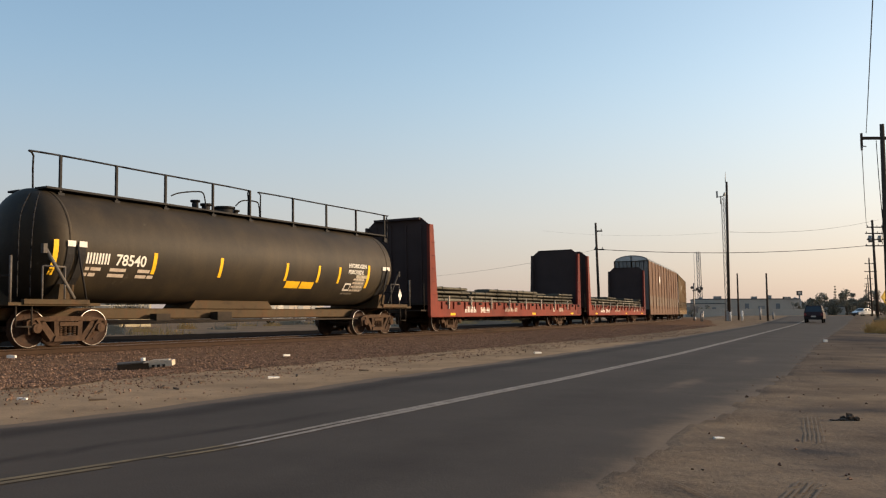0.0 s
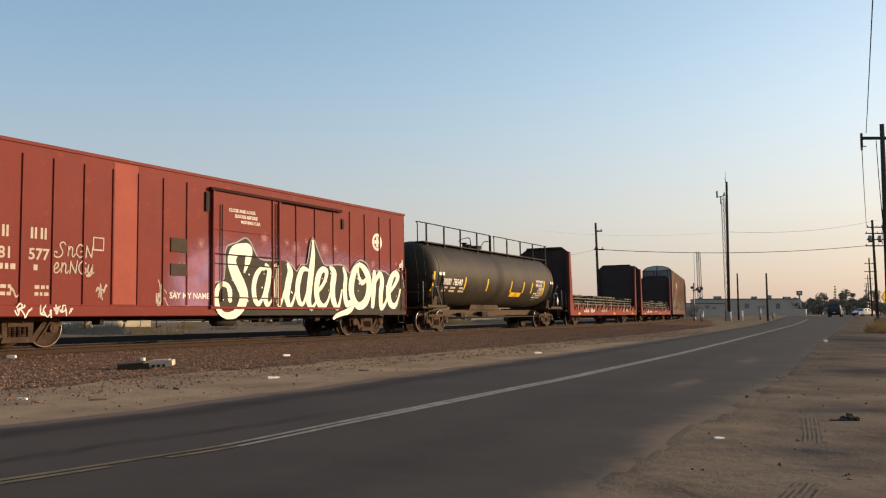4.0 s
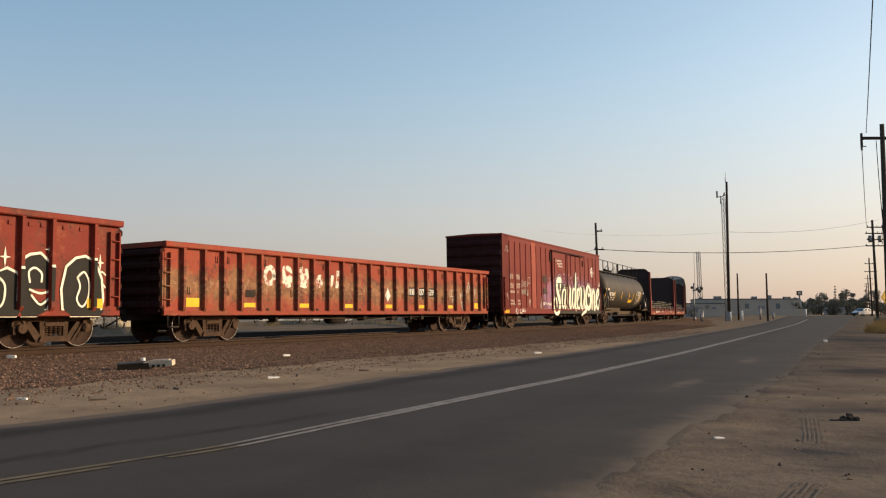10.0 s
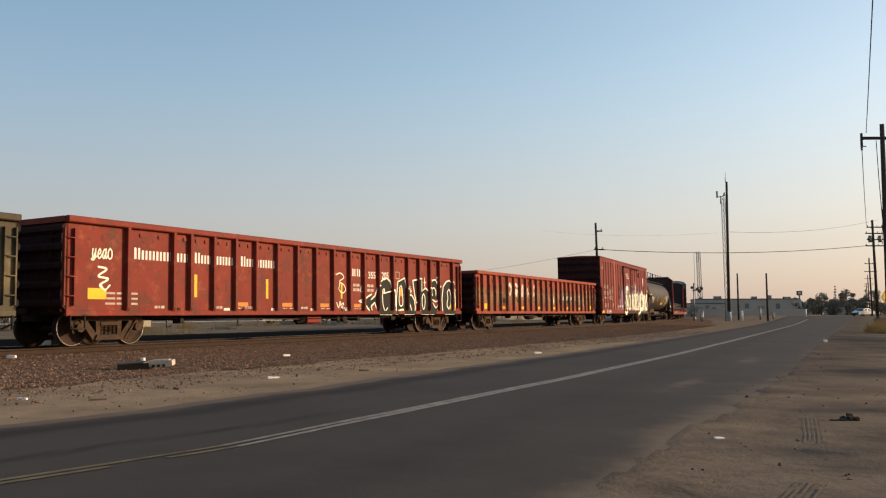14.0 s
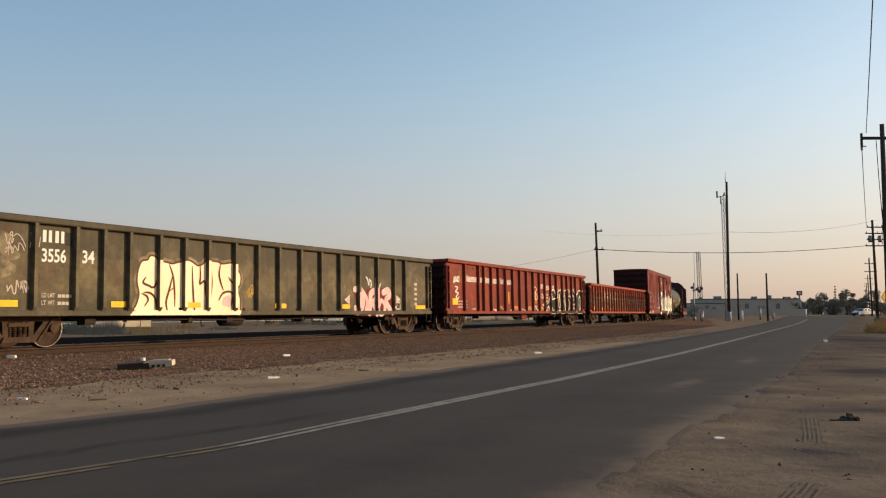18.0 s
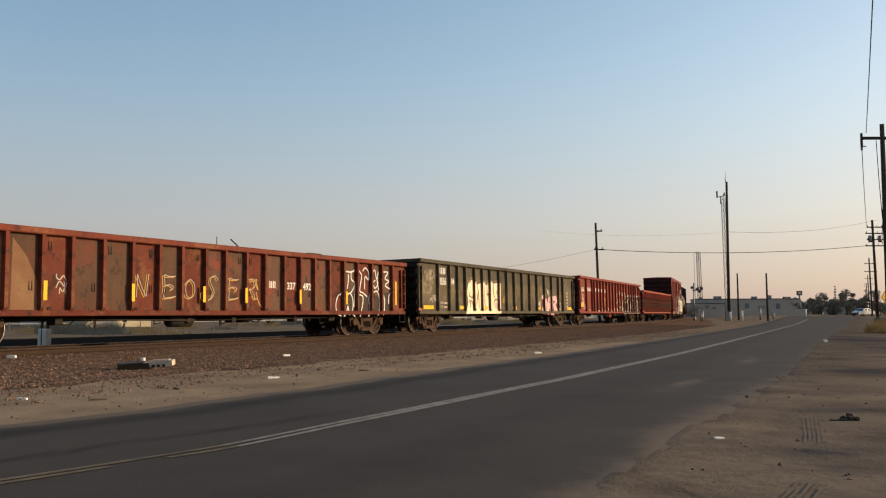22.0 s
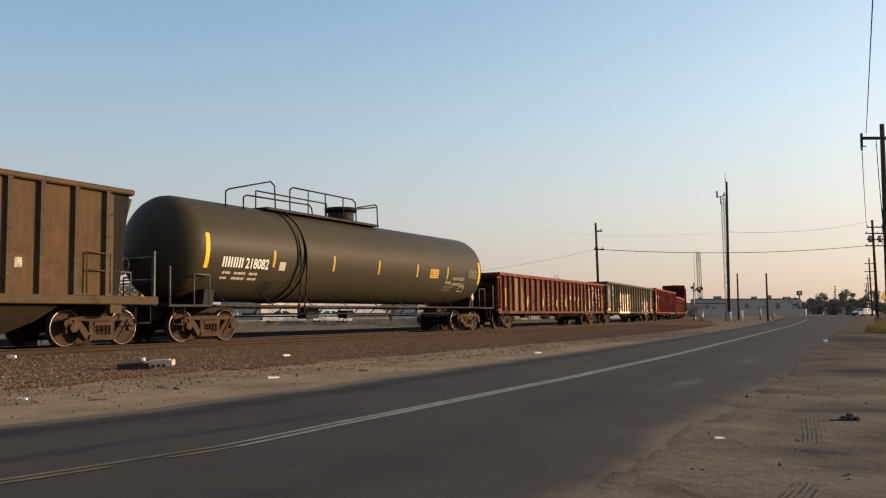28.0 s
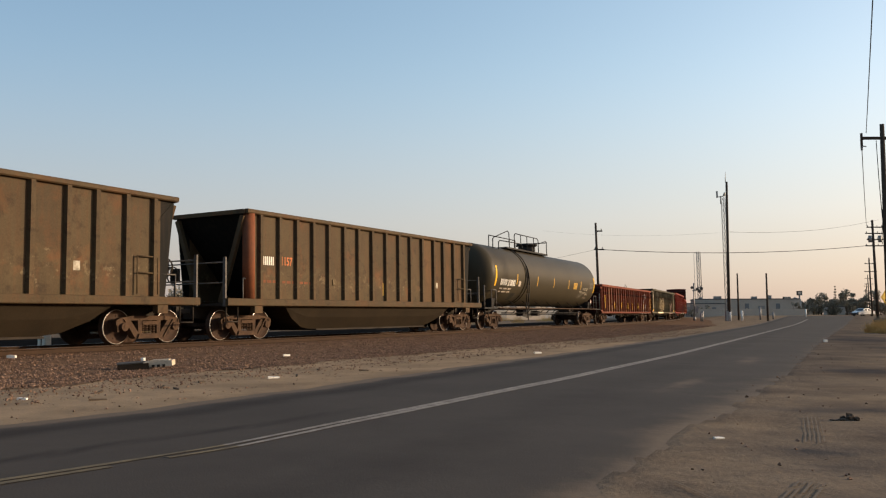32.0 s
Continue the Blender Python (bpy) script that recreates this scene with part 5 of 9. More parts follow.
PEACH_SEAMS = (
    [(-4.59, 2.03), (-4.68, 1.77), (-4.83, 1.49), (-5.03, 1.53), (-5.2, 1.6), (-5.11, 1.74)],
    [(-5.17, 1.34), (-4.96, 1.33), (-4.79, 1.19), (-4.73, 0.87), (-4.77, 0.66)],
    [(-5.23, 1.31), (-5.08, 1.25), (-5.03, 1.14), (-5.14, 0.99)],
    [(-4.6, 1.22), (-4.61, 0.8), (-4.67, 0.66)],
    [(-4.3, 2.1), (-4.17, 1.8), (-4.11, 1.37), (-4.1, 0.99)],
    [(-3.73, 2.18), (-3.69, 1.82), (-3.75, 1.38), (-3.78, 0.88), (-3.83, 0.66)],
    [(-4.19, 1.8), (-4.3, 1.44), (-4.41, 1.08), (-4.32, 0.66)],
    [(-4.3, 1.39), (-4.18, 1.47)],
    [(-3.17, 2.14), (-3.15, 1.84), (-3.17, 1.62), (-2.99, 1.7), (-2.95, 1.37), (-2.87, 1.09)],
    [(-3.47, 2.09), (-3.44, 1.53), (-3.38, 0.95), (-3.3, 0.66)],
    [(-2.77, 2.16), (-2.7, 1.71), (-2.73, 1.26)],
    [(-2.35, 2.23), (-2.41, 1.95), (-2.36, 1.72), (-2.24, 1.48)],
    [(-2.42, 1.17), (-2.26, 1.37), (-2.01, 1.43), (-1.84, 1.34), (-1.9, 1.03)],
    [(-2.02, 1.84), (-1.87, 1.71), (-1.68, 1.64)],
    [(-2.47, 0.88), (-2.31, 0.73), (-2.21, 0.66)],
    [(-1.67, 1.25), (-1.63, 0.97), (-1.69, 0.65)],
)
PINK_STROKES = (
    [(4.49, 1.64, 0.22), (4.85, 1.65, 0.25), (5.05, 1.38, 0.26), (4.98, 1.02, 0.25), (4.65, 0.83, 0.25), (4.52, 1, 0.17)],
    [(5.08, 1.53, 0.17), (5.31, 1.22, 0.19), (5.21, 0.83, 0.21)],
    [(5.45, 0.79, 0.23), (5.52, 1.23, 0.24), (5.55, 1.51, 0.26), (5.9, 1.61, 0.24), (5.83, 1.29, 0.21), (5.62, 1.19, 0.17), (5.9, 0.93, 0.24), (5.96, 0.75, 0.21)],
    [(6.25, 1.28, 0.15), (6.07, 0.99, 0.18), (6.18, 0.75, 0.18), (6.46, 0.83, 0.19), (6.5, 1.12, 0.19), (6.25, 1.28, 0.15)],
    [(6.4, 1.57, 0.25), (6.73, 1.64, 0.28), (6.83, 1.45, 0.25), (6.58, 1.28, 0.22), (6.83, 0.96, 0.25), (7.05, 0.79, 0.19)],
)
PINK_GROUND = (
    [(4.43, 1.56), (5.08, 1.53), (5.32, 1.68), (5.94, 1.74), (6.84, 1.72), (7.05, 1.25), (7.2, 0.84), (6.83, 0.71), (5.24, 0.69), (4.46, 0.71), (4.59, 1.18)],
    [(3.86, 1.26), (4.2, 1.46), (4.17, 1.09)],
    [(7.66, 1.32), (7.21, 1.56), (7.28, 1.13)],
    [(7.2, 0.94), (7.62, 0.94), (7.62, 1.19), (7.24, 1.19), (7.2, 0.94)],
)
WHITE_TAG = (
    [(5.8, 1.74), (5.76, 1.5), (5.55, 1.39), (5.43, 1.19), (5.42, 0.96), (5.5, 0.78), (5.71, 0.69)],
    [(5.92, 0.69), (6.07, 0.84), (6.13, 1.04), (6.24, 0.72)],
    [(6, 2.28), (6.33, 2.26), (6.62, 2.35)],
    [(6.35, 2.28), (6.36, 2), (6.56, 1.89), (6.49, 1.68), (6.32, 1.52)],
    [(6.02, 1.35), (6.23, 1.5), (6.41, 1.36), (6.46, 1.05), (6.39, 0.81), (6.57, 0.68)],
    [(6.18, 2.15), (6.16, 1.91), (6.1, 1.67)],
    [(6.58, 1.77), (6.54, 1.37), (6.5, 1.03)],
    [(6.82, 2.34), (7.01, 2.17), (6.94, 1.85), (6.9, 1.59), (7.09, 1.53), (7.35, 1.4)],
    [(7.1, 2.34), (7.26, 2.45), (7.48, 2.28), (7.46, 2.02), (7.24, 2.12), (7.2, 1.68)],
    [(6.86, 1.46), (7.09, 1.38), (7.05, 1.06), (6.91, 0.68)],
    [(7.6, 2.01), (7.58, 1.64), (7.49, 1.31), (7.54, 0.98), (7.47, 0.68)],
    [(7.72, 2.26), (7.89, 2.4), (7.97, 2.16), (8.1, 1.89), (7.9, 1.72), (7.77, 1.9), (7.92, 2.02)],
    [(8.12, 2.33), (8.05, 1.99), (8.15, 1.66)],
    [(7.8, 1.56), (8.05, 1.6), (8.2, 1.32), (8.18, 0.9), (8.11, 0.72)],
    [(8.37, 2.21), (8.35, 1.83)],
    [(8.5, 2.35), (8.81, 2.34), (8.6, 2.1), (8.87, 2.01), (8.61, 1.84), (9, 1.7), (9.11, 1.69), (8.87, 1.44), (8.85, 1.16)],
    [(8.23, 1.49), (8.48, 1.46), (8.56, 1.16), (8.49, 0.72)],
)
OCHRE_TAG = (
    [(0.97, 1.74), (1.18, 1.78), (1.28, 1.82), (1.26, 1.63), (1.35, 1.5), (1.28, 1.69)],
    [(0.97, 1.55), (1.05, 1.3), (1.15, 1.21), (1.27, 1.23)],
    [(1.26, 1.43), (1.34, 1.18), (1.45, 1.03), (1.6, 0.93)],
)
GLYPHS = {
    "S": (1.02, [[(0.86, 0.92), (0.70, 1.10), (0.46, 1.06), (0.36, 0.84), (0.48, 0.60), (0.60, 0.34), (0.50, 0.06), (0.22, -0.10), (-0.08, -0.02), (-0.16, 0.22), (0.0, 0.34), (0.14, 0.24)]]),
    "a": (0.72, [[(0.50, 0.66), (0.34, 0.80), (0.12, 0.52), (0.08, 0.14), (0.24, 0.02), (0.42, 0.36), (0.56, 0.78)], [(0.56, 0.82), (0.48, 0.2), (0.56, 0.02), (0.72, 0.24)]]),
    "u": (0.68, [[(0.10, 0.80), (0.02, 0.25), (0.12, 0.02), (0.30, 0.2), (0.46, 0.78)], [(0.46, 0.80), (0.40, 0.15), (0.50, 0.02), (0.68, 0.26)]]),
    "d": (0.76, [[(0.50, 0.56), (0.32, 0.70), (0.10, 0.46), (0.08, 0.12), (0.22, 0.02), (0.42, 0.3)], [(0.60, 1.24), (0.52, 0.8), (0.44, 0.2), (0.54, 0.02), (0.72, 0.26)]]),
    "e": (0.62, [[(0.06, 0.30), (0.34, 0.44), (0.42, 0.68), (0.28, 0.80), (0.08, 0.52), (0.06, 0.15), (0.22, 0.0), (0.44, 0.12), (0.60, 0.36)]]),
    "y": (0.72, [[(0.10, 0.78), (0.04, 0.3), (0.14, 0.06), (0.32, 0.3), (0.48, 0.78)], [(0.48, 0.80), (0.42, 0.2), (0.30, -0.10), (0.02, -0.17), (-0.08, -0.06), (0.24, -0.02), (0.60, 0.16)]]),
    "O": (1.00, [[(0.56, 0.94), (0.22, 0.76), (0.10, 0.38), (0.24, 0.04), (0.58, 0.04), (0.80, 0.36), (0.80, 0.74), (0.58, 0.92), (0.44, 0.74), (0.60, 0.62)]]),
    "n": (0.72, [[(0.12, 0.82), (0.04, 0.04)], [(0.07, 0.4), (0.28, 0.78), (0.44, 0.62), (0.42, 0.12), (0.54, 0.02), (0.70, 0.24)]]),
    "N": (0.80, [[(0.08, 0.0), (0.12, 0.5), (0.14, 1.0)], [(0.14, 1.0), (0.34, 0.5), (0.60, 0.02)], [(0.60, 0.02), (0.66, 0.5), (0.74, 1.04)]]),
    "J": (0.86, [[(0.05, 1.0), (0.45, 1.02), (0.80, 0.98)], [(0.45, 1.0), (0.42, 0.5), (0.38, 0.12), (0.12, 0.02), (0.0, 0.22)]]),
    "R": (0.90, [[(0.10, 0.0), (0.14, 0.5), (0.10, 1.0)], [(0.10, 1.0), (0.50, 1.04), (0.64, 0.78), (0.44, 0.54), (0.16, 0.50)], [(0.30, 0.52), (0.52, 0.28), (0.60, 0.02), (0.82, 0.06)]]),
    "K": (0.88, [[(0.10, 1.02), (0.06, 0.5), (0.12, 0.0)], [(0.66, 1.02), (0.52, 0.70), (0.12, 0.48)], [(0.18, 0.52), (0.48, 0.36), (0.56, 0.06), (0.78, 0.0)]]),
    "E": (0.86, [[(0.74, 1.0), (0.36, 0.98), (0.12, 1.02), (0.14, 0.5), (0.08, 0.02), (0.42, 0.0), (0.76, 0.06)], [(0.14, 0.54), (0.40, 0.60), (0.62, 0.50), (0.52, 0.36)]]),
    "C": (0.86, [[(0.72, 0.86), (0.40, 1.02), (0.10, 0.66), (0.12, 0.24), (0.42, 0.0), (0.72, 0.18), (0.70, 0.46), (0.46, 0.46)]]),
    "A": (0.84, [[(0.06, 0.0), (0.26, 0.6), (0.40, 1.0), (0.56, 0.6), (0.72, 0.0)], [(0.2, 0.34), (0.6, 0.34)]]),
    "h": (0.74, [[(0.12, 1.06), (0.12, 0.0)], [(0.12, 0.45), (0.36, 0.66), (0.54, 0.45), (0.56, 0.0)]]),
    "o": (0.74, [[(0.36, 0.9), (0.1, 0.6), (0.12, 0.15), (0.36, 0.0), (0.6, 0.2), (0.6, 0.65), (0.36, 0.9)]]),
}


def wild_letters(car, keys, x, z, sx, sz, w, y, fill, edge, edge_w, pen=0.45, label=""):
    """Spray-painted letters: a wide outline with a fill over it, one object per letter."""
    for i, g in enumerate(keys):
        adv, strokes = GLYPHS[g]
        back, front = MB(), MB()
        for st in strokes:
            p = smooth_path([(x + a * sx, z + b * sz) for a, b in st], 8)
            back.ribbon(p, w + edge_w, y - 0.0005 * i, pen=pen * 0.8)
            front.ribbon(p, w, y - 0.008 - 0.0005 * i, pen=pen)
        e = part("graffiti_outline", back, edge, car)
        part("graffiti_letter", front, fill, car, label)
        x += adv * sx
    return x


# ---------------------------------------------------------------- boxcar
def boxcar():
    car = new_car("boxcar", -9.2, 7.15, "red steel boxcar with a sliding door and cream graffiti lettering", "boxcar")
    half, top, sill, y = 9.2, 4.74, 0.72, HALF - 0.06
    part("side_wall", MB().box(-half, -y, sill + 0.26, half, -y + 0.04, top - 0.10).box(-half, y - 0.04, sill + 0.26, half, y, top - 0.10), RED, car)
    for k in (-1, 1):
        x = k * half
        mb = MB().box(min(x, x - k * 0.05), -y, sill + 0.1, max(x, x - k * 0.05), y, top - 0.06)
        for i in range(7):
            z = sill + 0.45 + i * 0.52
            part("end_rib", MB().prism([(x, z - 0.2), (x + k * 0.09, z - 0.08), (x + k * 0.09, z + 0.05), (x, z + 0.16)][::-k], "y", -y + 0.05, y - 0.05), END_SHADE, car)
        part("end_wall", mb, END_SHADE, car)
    part("roof", MB().prism([(-y - 0.03, top - 0.1), (y + 0.03, top - 0.1), (y + 0.03, top - 0.02), (0, top + 0.03), (-y - 0.03, top - 0.02)], "x", -half - 0.04, half + 0.04), RED, car, "dull red sheet roof")
    mb = MB()
    for k in (-1, 1):
        mb.bevel_box(-half, k * y - 0.05, sill, half, k * y + 0.05, sill + 0.27, 0.02)
    part("side_sill", mb, RED, car)
    rib = MB().prism([(-0.035, -y), (-0.02, -y - 0.035), (0.02, -y - 0.035), (0.035, -y)], "z", sill + 0.3, top - 0.32).data("side_post", RED)
    for x in (-8.23, -7.43, -6.63, -5.78, -4.93, -4.13, -3.28, -2.43, 2.37, 3.37, 4.42, 5.42, 6.37, 7.37, 8.17):
        part("side_post", rib, None, car, at=pose(x, 0, 0))
        part("side_post", rib, None, car, at=pose(-x, 0, 0, 0, 0, 180))
    # door, its tracks and gear
    d0, d1 = -1.52, 1.48
    door = part("door", MB().box(d0, -y - 0.07, sill + 0.30, d1, -y - 0.02, top - 0.42), RED, car, "red sliding door with locking rods")
    mb = MB()
    for x in (d0 + 0.04, d1 - 0.04, d1 - 0.36):
        mb.box(x - 0.035, -y - 0.11, sill + 0.3, x + 0.035, -y - 0.07, top - 0.42)
    part("door_frame", mb, RED, door)
    for z, q in ((1.25, SPRAY_OLIVE), (2.22, SPRAY_OLIVE), (2.50, END_SHADE), (3.22, RED)):
        part("door_rib", MB().box(d0 + 0.1, -y - 0.098, z - 0.018, d1 - 0.1, -y - 0.07, z + 0.018), q, door)
    part("locking_rod", MB().cyl((d1 - 0.2, -y - 0.12, sill + 0.35), (d1 - 0.2, -y - 0.12, top - 0.5), 0.022, n=6), END_SHADE, door)
    part("locking_rod", MB().cyl((d0 + 0.35, -y - 0.12, sill + 0.4), (d0 + 0.35, -y - 0.12, top - 0.8), 0.02, n=6), END_SHADE, door)
    part("door_track", MB().box(-1.6, -y - 0.14, top - 0.42, 4.8, -y, top - 0.34), END_SHADE, car)
    part("door_track", MB().box(-1.6, -y - 0.12, sill + 0.2, 4.8, -y - 0.05, sill + 0.27), RED, car)
    part("latch_box", MB().box(-1.75, -y - 0.06, 3.7, -1.62, -y, 4.25), UNDER, car)
    part("latch_box", MB().box(4.9, -y - 0.05, 3.75, 5.02, -y, 4.1), UNDER, car)
    f = -y - 0.006
    part("paint_patch", MB().quad(-4.9, sill + 0.3, -4.15, top - 0.14, f), RED_PATCH, car, "lighter salmon repainted panel")
    for z0, z1 in ((1.82, 2.14), (2.46, 2.84)):
        part("notice_board", MB().box(-3.02, -y - 0.03, z0, -2.42, -y, z1), SPRAY_BROWN, car, "dark bolted notice board")
    painted_patch(car, [(-9.1, 0.78, -8.45, 0.93)], -y - 0.056, YELLOW)
    letter_bars([0.17, 0.17], 0.26, -8.15, 2.5, f, FADED_TEXT, car, 0.08)
    letter_bars([0.17, 0.17], 0.26, -7.2, 2.5, f, FADED_TEXT, car, 0.08)
    lettering("781", 0.26, -8.17, 2.03, f, FADED_TEXT, car)
    lettering("577", 0.26, -7.25, 2.03, f, FADED_TEXT, car)
    letter_bars([0.1, 0.14, 0.08, 0.12, -0.35, 0.1], 0.13, -8.15, 1.78, f, FADED_TEXT, car, 0.05)
    letter_bars([0.06, 0.1, 0.14, 0.08, -0.5, 0.12, 0.1, 0.06], 0.08, -8.15, 1.36, f, FADED_TEXT, car, 0.04)
    letter_bars([0.1, 0.06, 0.12, 0.1, -0.5, 0.1, 0.06, 0.12], 0.08, -8.15, 1.2, f, FADED_TEXT, car, 0.04)
    for i, words in enumerate(("CLOSE AND LOCK", "DOORS BEFORE", "MOVING CAR")):
        lettering(words, 0.10, -0.85 + 0.26 * i, 3.78 - 0.16 * i, -y - 0.076, WHITE, car)
    lettering("SAY MY NAME", 0.17, -3.05, 1.20, -y - 0.014, WHITE, car)
    part("sill_paint", MB().quad(-0.6, sill + 0.01, 9.1, sill + 0.26, -y - 0.056), SPRAY_DARK, car, "dark sprayed side sill")
    emblem = MB().disc(7.22, 3.45, 0.33, f, 0, n=28)
    emblem.disc(7.22, 3.45, 0.22, f - 0.003, 1, n=24).quad(7.15, 3.26, 7.29, 3.64, f - 0.005, 0).quad(7.03, 3.38, 7.41, 3.52, f - 0.005, 0)
    part("emblem", emblem, [WHITE, RED], car, "white round emblem with a cross shape")
    # spray haze behind the lettering: thins out upwards and to its ends
    def haze_sheet(name, mat, x0, reach_x, reach_z, soft, off):
        mb, fades = MB(), []
        n = int((9.15 - x0) / 0.2)
        for i in range(n):
            xa, xb = x0 + (9.15 - x0) * i / n, x0 + (9.15 - x0) * (i + 1) / n
            yy = -y - 0.0705 - 0.1 * off if d0 - 0.1 < (xa + xb) / 2 < d1 + 0.1 else -y - off
            for j in range(9):
                za, zb = 1.0 + 0.26 * j, 1.26 + 0.26 * j
                corners = ((xa, za), (xb, za), (xb, zb), (xa, zb))
                mb.add([(x, yy, z) for x, z in corners], [(0, 1, 2, 3)])
                fades.extend(float(np.clip((np.interp(x, reach_x, reach_z) - z) / soft + 0.5, 0, 1) * np.clip((x - x0) / 0.9, 0, 1)) for x, z in corners)
        ob = part(name, mb, mat, car)
        ob.data.attributes.new("fade", "FLOAT", "POINT").data.foreach_set("value", fades)

    haze_sheet("graffiti_haze", SPRAY_LILAC, -3.35, [-3.35, -2.6, -1.5, 3.5, 6.0, 9.2], [1.5, 2.5, 2.75, 2.75, 2.6, 2.2], 0.9, 0.009)
    def paint_y(x, off):
        return -y - (0.073 if d0 < x < d1 else 0.058) - off

    crest_x = [-1.5, -1.38, -1.03, -1.0, -0.89, -0.5, -0.19, -0.03, 0.15, 0.38, 0.72, 1.46, 1.83, 2.09, 2.34, 2.56, 2.87, 3.02, 3.2, 3.46, 3.79, 4.13, 4.63, 5.02, 5.31, 5.63, 6.02, 6.47, 6.73, 7.12, 7.67, 8.04, 8.49, 8.89, 9.05]
    crest_z = [1.46, 1.68, 1.80, 2.5, 2.76, 2.89, 3.04, 3.02, 2.87, 2.54, 2.42, 2.47, 2.45, 2.33, 2.15, 2.39, 2.41, 2.98, 3.31, 2.93, 2.46, 2.43, 2.48, 2.43, 2.21, 2.52, 2.71, 2.57, 2.21, 2.37, 2.36, 2.23, 2.46, 2.35, 1.81]
    for xa, xb in ((-1.5, d1 - 0.001), (d1 + 0.001, 9.1)):   # dark ground in one sweep, with its spikes
        xs = sorted([xa, xb] + [q for q in crest_x if xa < q < xb] + list(np.arange(xa + 0.1, xb, 0.15)))
        v = [(q, paint_y(q, 0.002), z) for q in xs for z in (1.0, float(np.interp(q, crest_x, crest_z)))]
        part("graffiti_ground", MB().add(v, [(2 * k, 2 * k + 2, 2 * k + 3, 2 * k + 1) for k in range(len(xs) - 1)]), SPRAY_OLIVE, car, "dark olive ground of the graffiti")
        part("graffiti_edge", brush(MB(), [(q, float(np.interp(q, crest_x, crest_z)), 0.045) for q in xs if q in crest_x], lambda q: paint_y(q, 0.004), 2), SPRAY_GREY, car, "pale lilac line along the graffiti")
    for k, st in enumerate(SCRIPT_STROKES):
        part("graffiti_letter", brush(MB(), st, lambda q: paint_y(q, 0.007 + 0.0006 * k)), CREAM, car, "cream graffiti letter with a dark outline")
    r = random.Random(31)
    for k in range(46):                                   # drips and specks thrown from the letters
        xq, zq = r.uniform(-1.2, 8.6), r.uniform(1.05, 2.2)
        part("paint_speck", MB().disc(xq, zq, r.uniform(0.015, 0.035), paint_y(xq, 0.02), 0, None, 7), CREAM, car)
    part("scrawled_tag", brush(MB(), [(8.75, 2.5, 0.04), (8.85, 2.72, 0.04), (8.9, 2.5, 0.04), (9.0, 2.85, 0.05), (9.02, 2.5, 0.04)], lambda q: -y - 0.02), WHITE, car)
    for x, z, q in ((3.9, 2.95, 0.2), (4.5, 3.0, 0.13), (0.7, 3.1, 0.16), (2.3, 2.9, 0.2), (6.9, 2.6, 0.16), (2.9, 3.15, 0.1), (1.9, 3.05, 0.12), (8.5, 2.7, 0.1), (-1.9, 2.75, 0.15)):
        yy = -y - (0.085 if -1.5 < x < 1.5 else 0.014)
        mb = MB().add([(x, yy, z)] + [(x + 1.5 * q * math.cos(i * math.tau / 14), yy, z + 1.5 * q * math.sin(i * math.tau / 14)) for i in range(14)], [(0, i + 1, (i + 1) % 14 + 1) for i in range(14)])
        dot = part("spray_dot", mb, SPRAY_MAUVE, car)
        dot.data.attributes.new("fade", "FLOAT", "POINT").data.foreach_set("value", [1.0] + [0.0] * 14)
    scribbles(car, f, 9, [-8.9, -7.9, -7.0, -5.6, -3.8, -3.2, -2.8], 1.0, 1.7, 21, FADED_TEXT, 0.04)
    wild_letters(car, "SnCN", -6.55, 2.14, 0.31, 0.30, 0.03, f, FADED_TEXT, FADED_TEXT, 0.0, 0.0, "white scrawled letter")
    wild_letters(car, "enNCy", -6.6, 1.74, 0.31, 0.30, 0.03, f, FADED_TEXT, FADED_TEXT, 0.0, 0.0, "white scrawled letter")
    part("scrawled_frame", MB().ribbon([(-5.5, 2.35), (-5.2, 2.35), (-5.2, 2.65), (-5.5, 2.65), (-5.5, 2.35)], 0.04, f), FADED_TEXT, car)
    scribbles(car, f, 5, [-9.2, -9.0, -8.8], 3.9, 4.2, 27, FADED_TEXT, 0.022, tall=0.9)
    scribbles(car, f, 6, [-5.6, -5.3, -3.7, -3.4], 1.0, 1.6, 28, FADED_TEXT, 0.03, tall=1.6)
    scribbles(car, -y - 0.058, 9, [-8.2, -7.8, -7.2, -6.8, -6.4], 0.8, 0.92, 23, WHITE, 0.032, tall=0.8)
    for k in (-1, 1):
        ladder(car, k * (half - 0.1) - 0.27, k * (half - 0.1) + 0.05, -y, sill + 0.15, 2.55, 5, RED)
        end_ladder(car, k * half, k, -1.4, -1.0, sill, 2.6, 5, END_SHADE)
        coupler(car, k * (half - 0.3), k * (half + 0.9))
        stirrup(car, [k * (half - 0.3)], -y, sill + 0.02)
    hand_brake(car, -half - 0.1, -1, 0.7, 2.7)
    underframe(car, half, 7.15, 2, floor=1.0)
    return car


# ---------------------------------------------------------------- tank cars
def tank_profile(half, r, dish):
    pr = [(-half, 0.0)]
    for i in range(1, 9):
        a = i / 8 * math.pi / 2
        pr.append((-half + dish * (1 - math.cos(a)), r * math.sin(a)))
    pr += [(-half / 3, r), (half / 3, r)]
    return pr + [(-c, q) for c, q in reversed(pr[:9])]


def on_shell(r, zc, z):
    """The near face of the shell at height z."""
    return -math.sqrt(max(r * r - (z - zc) ** 2, 0.0))


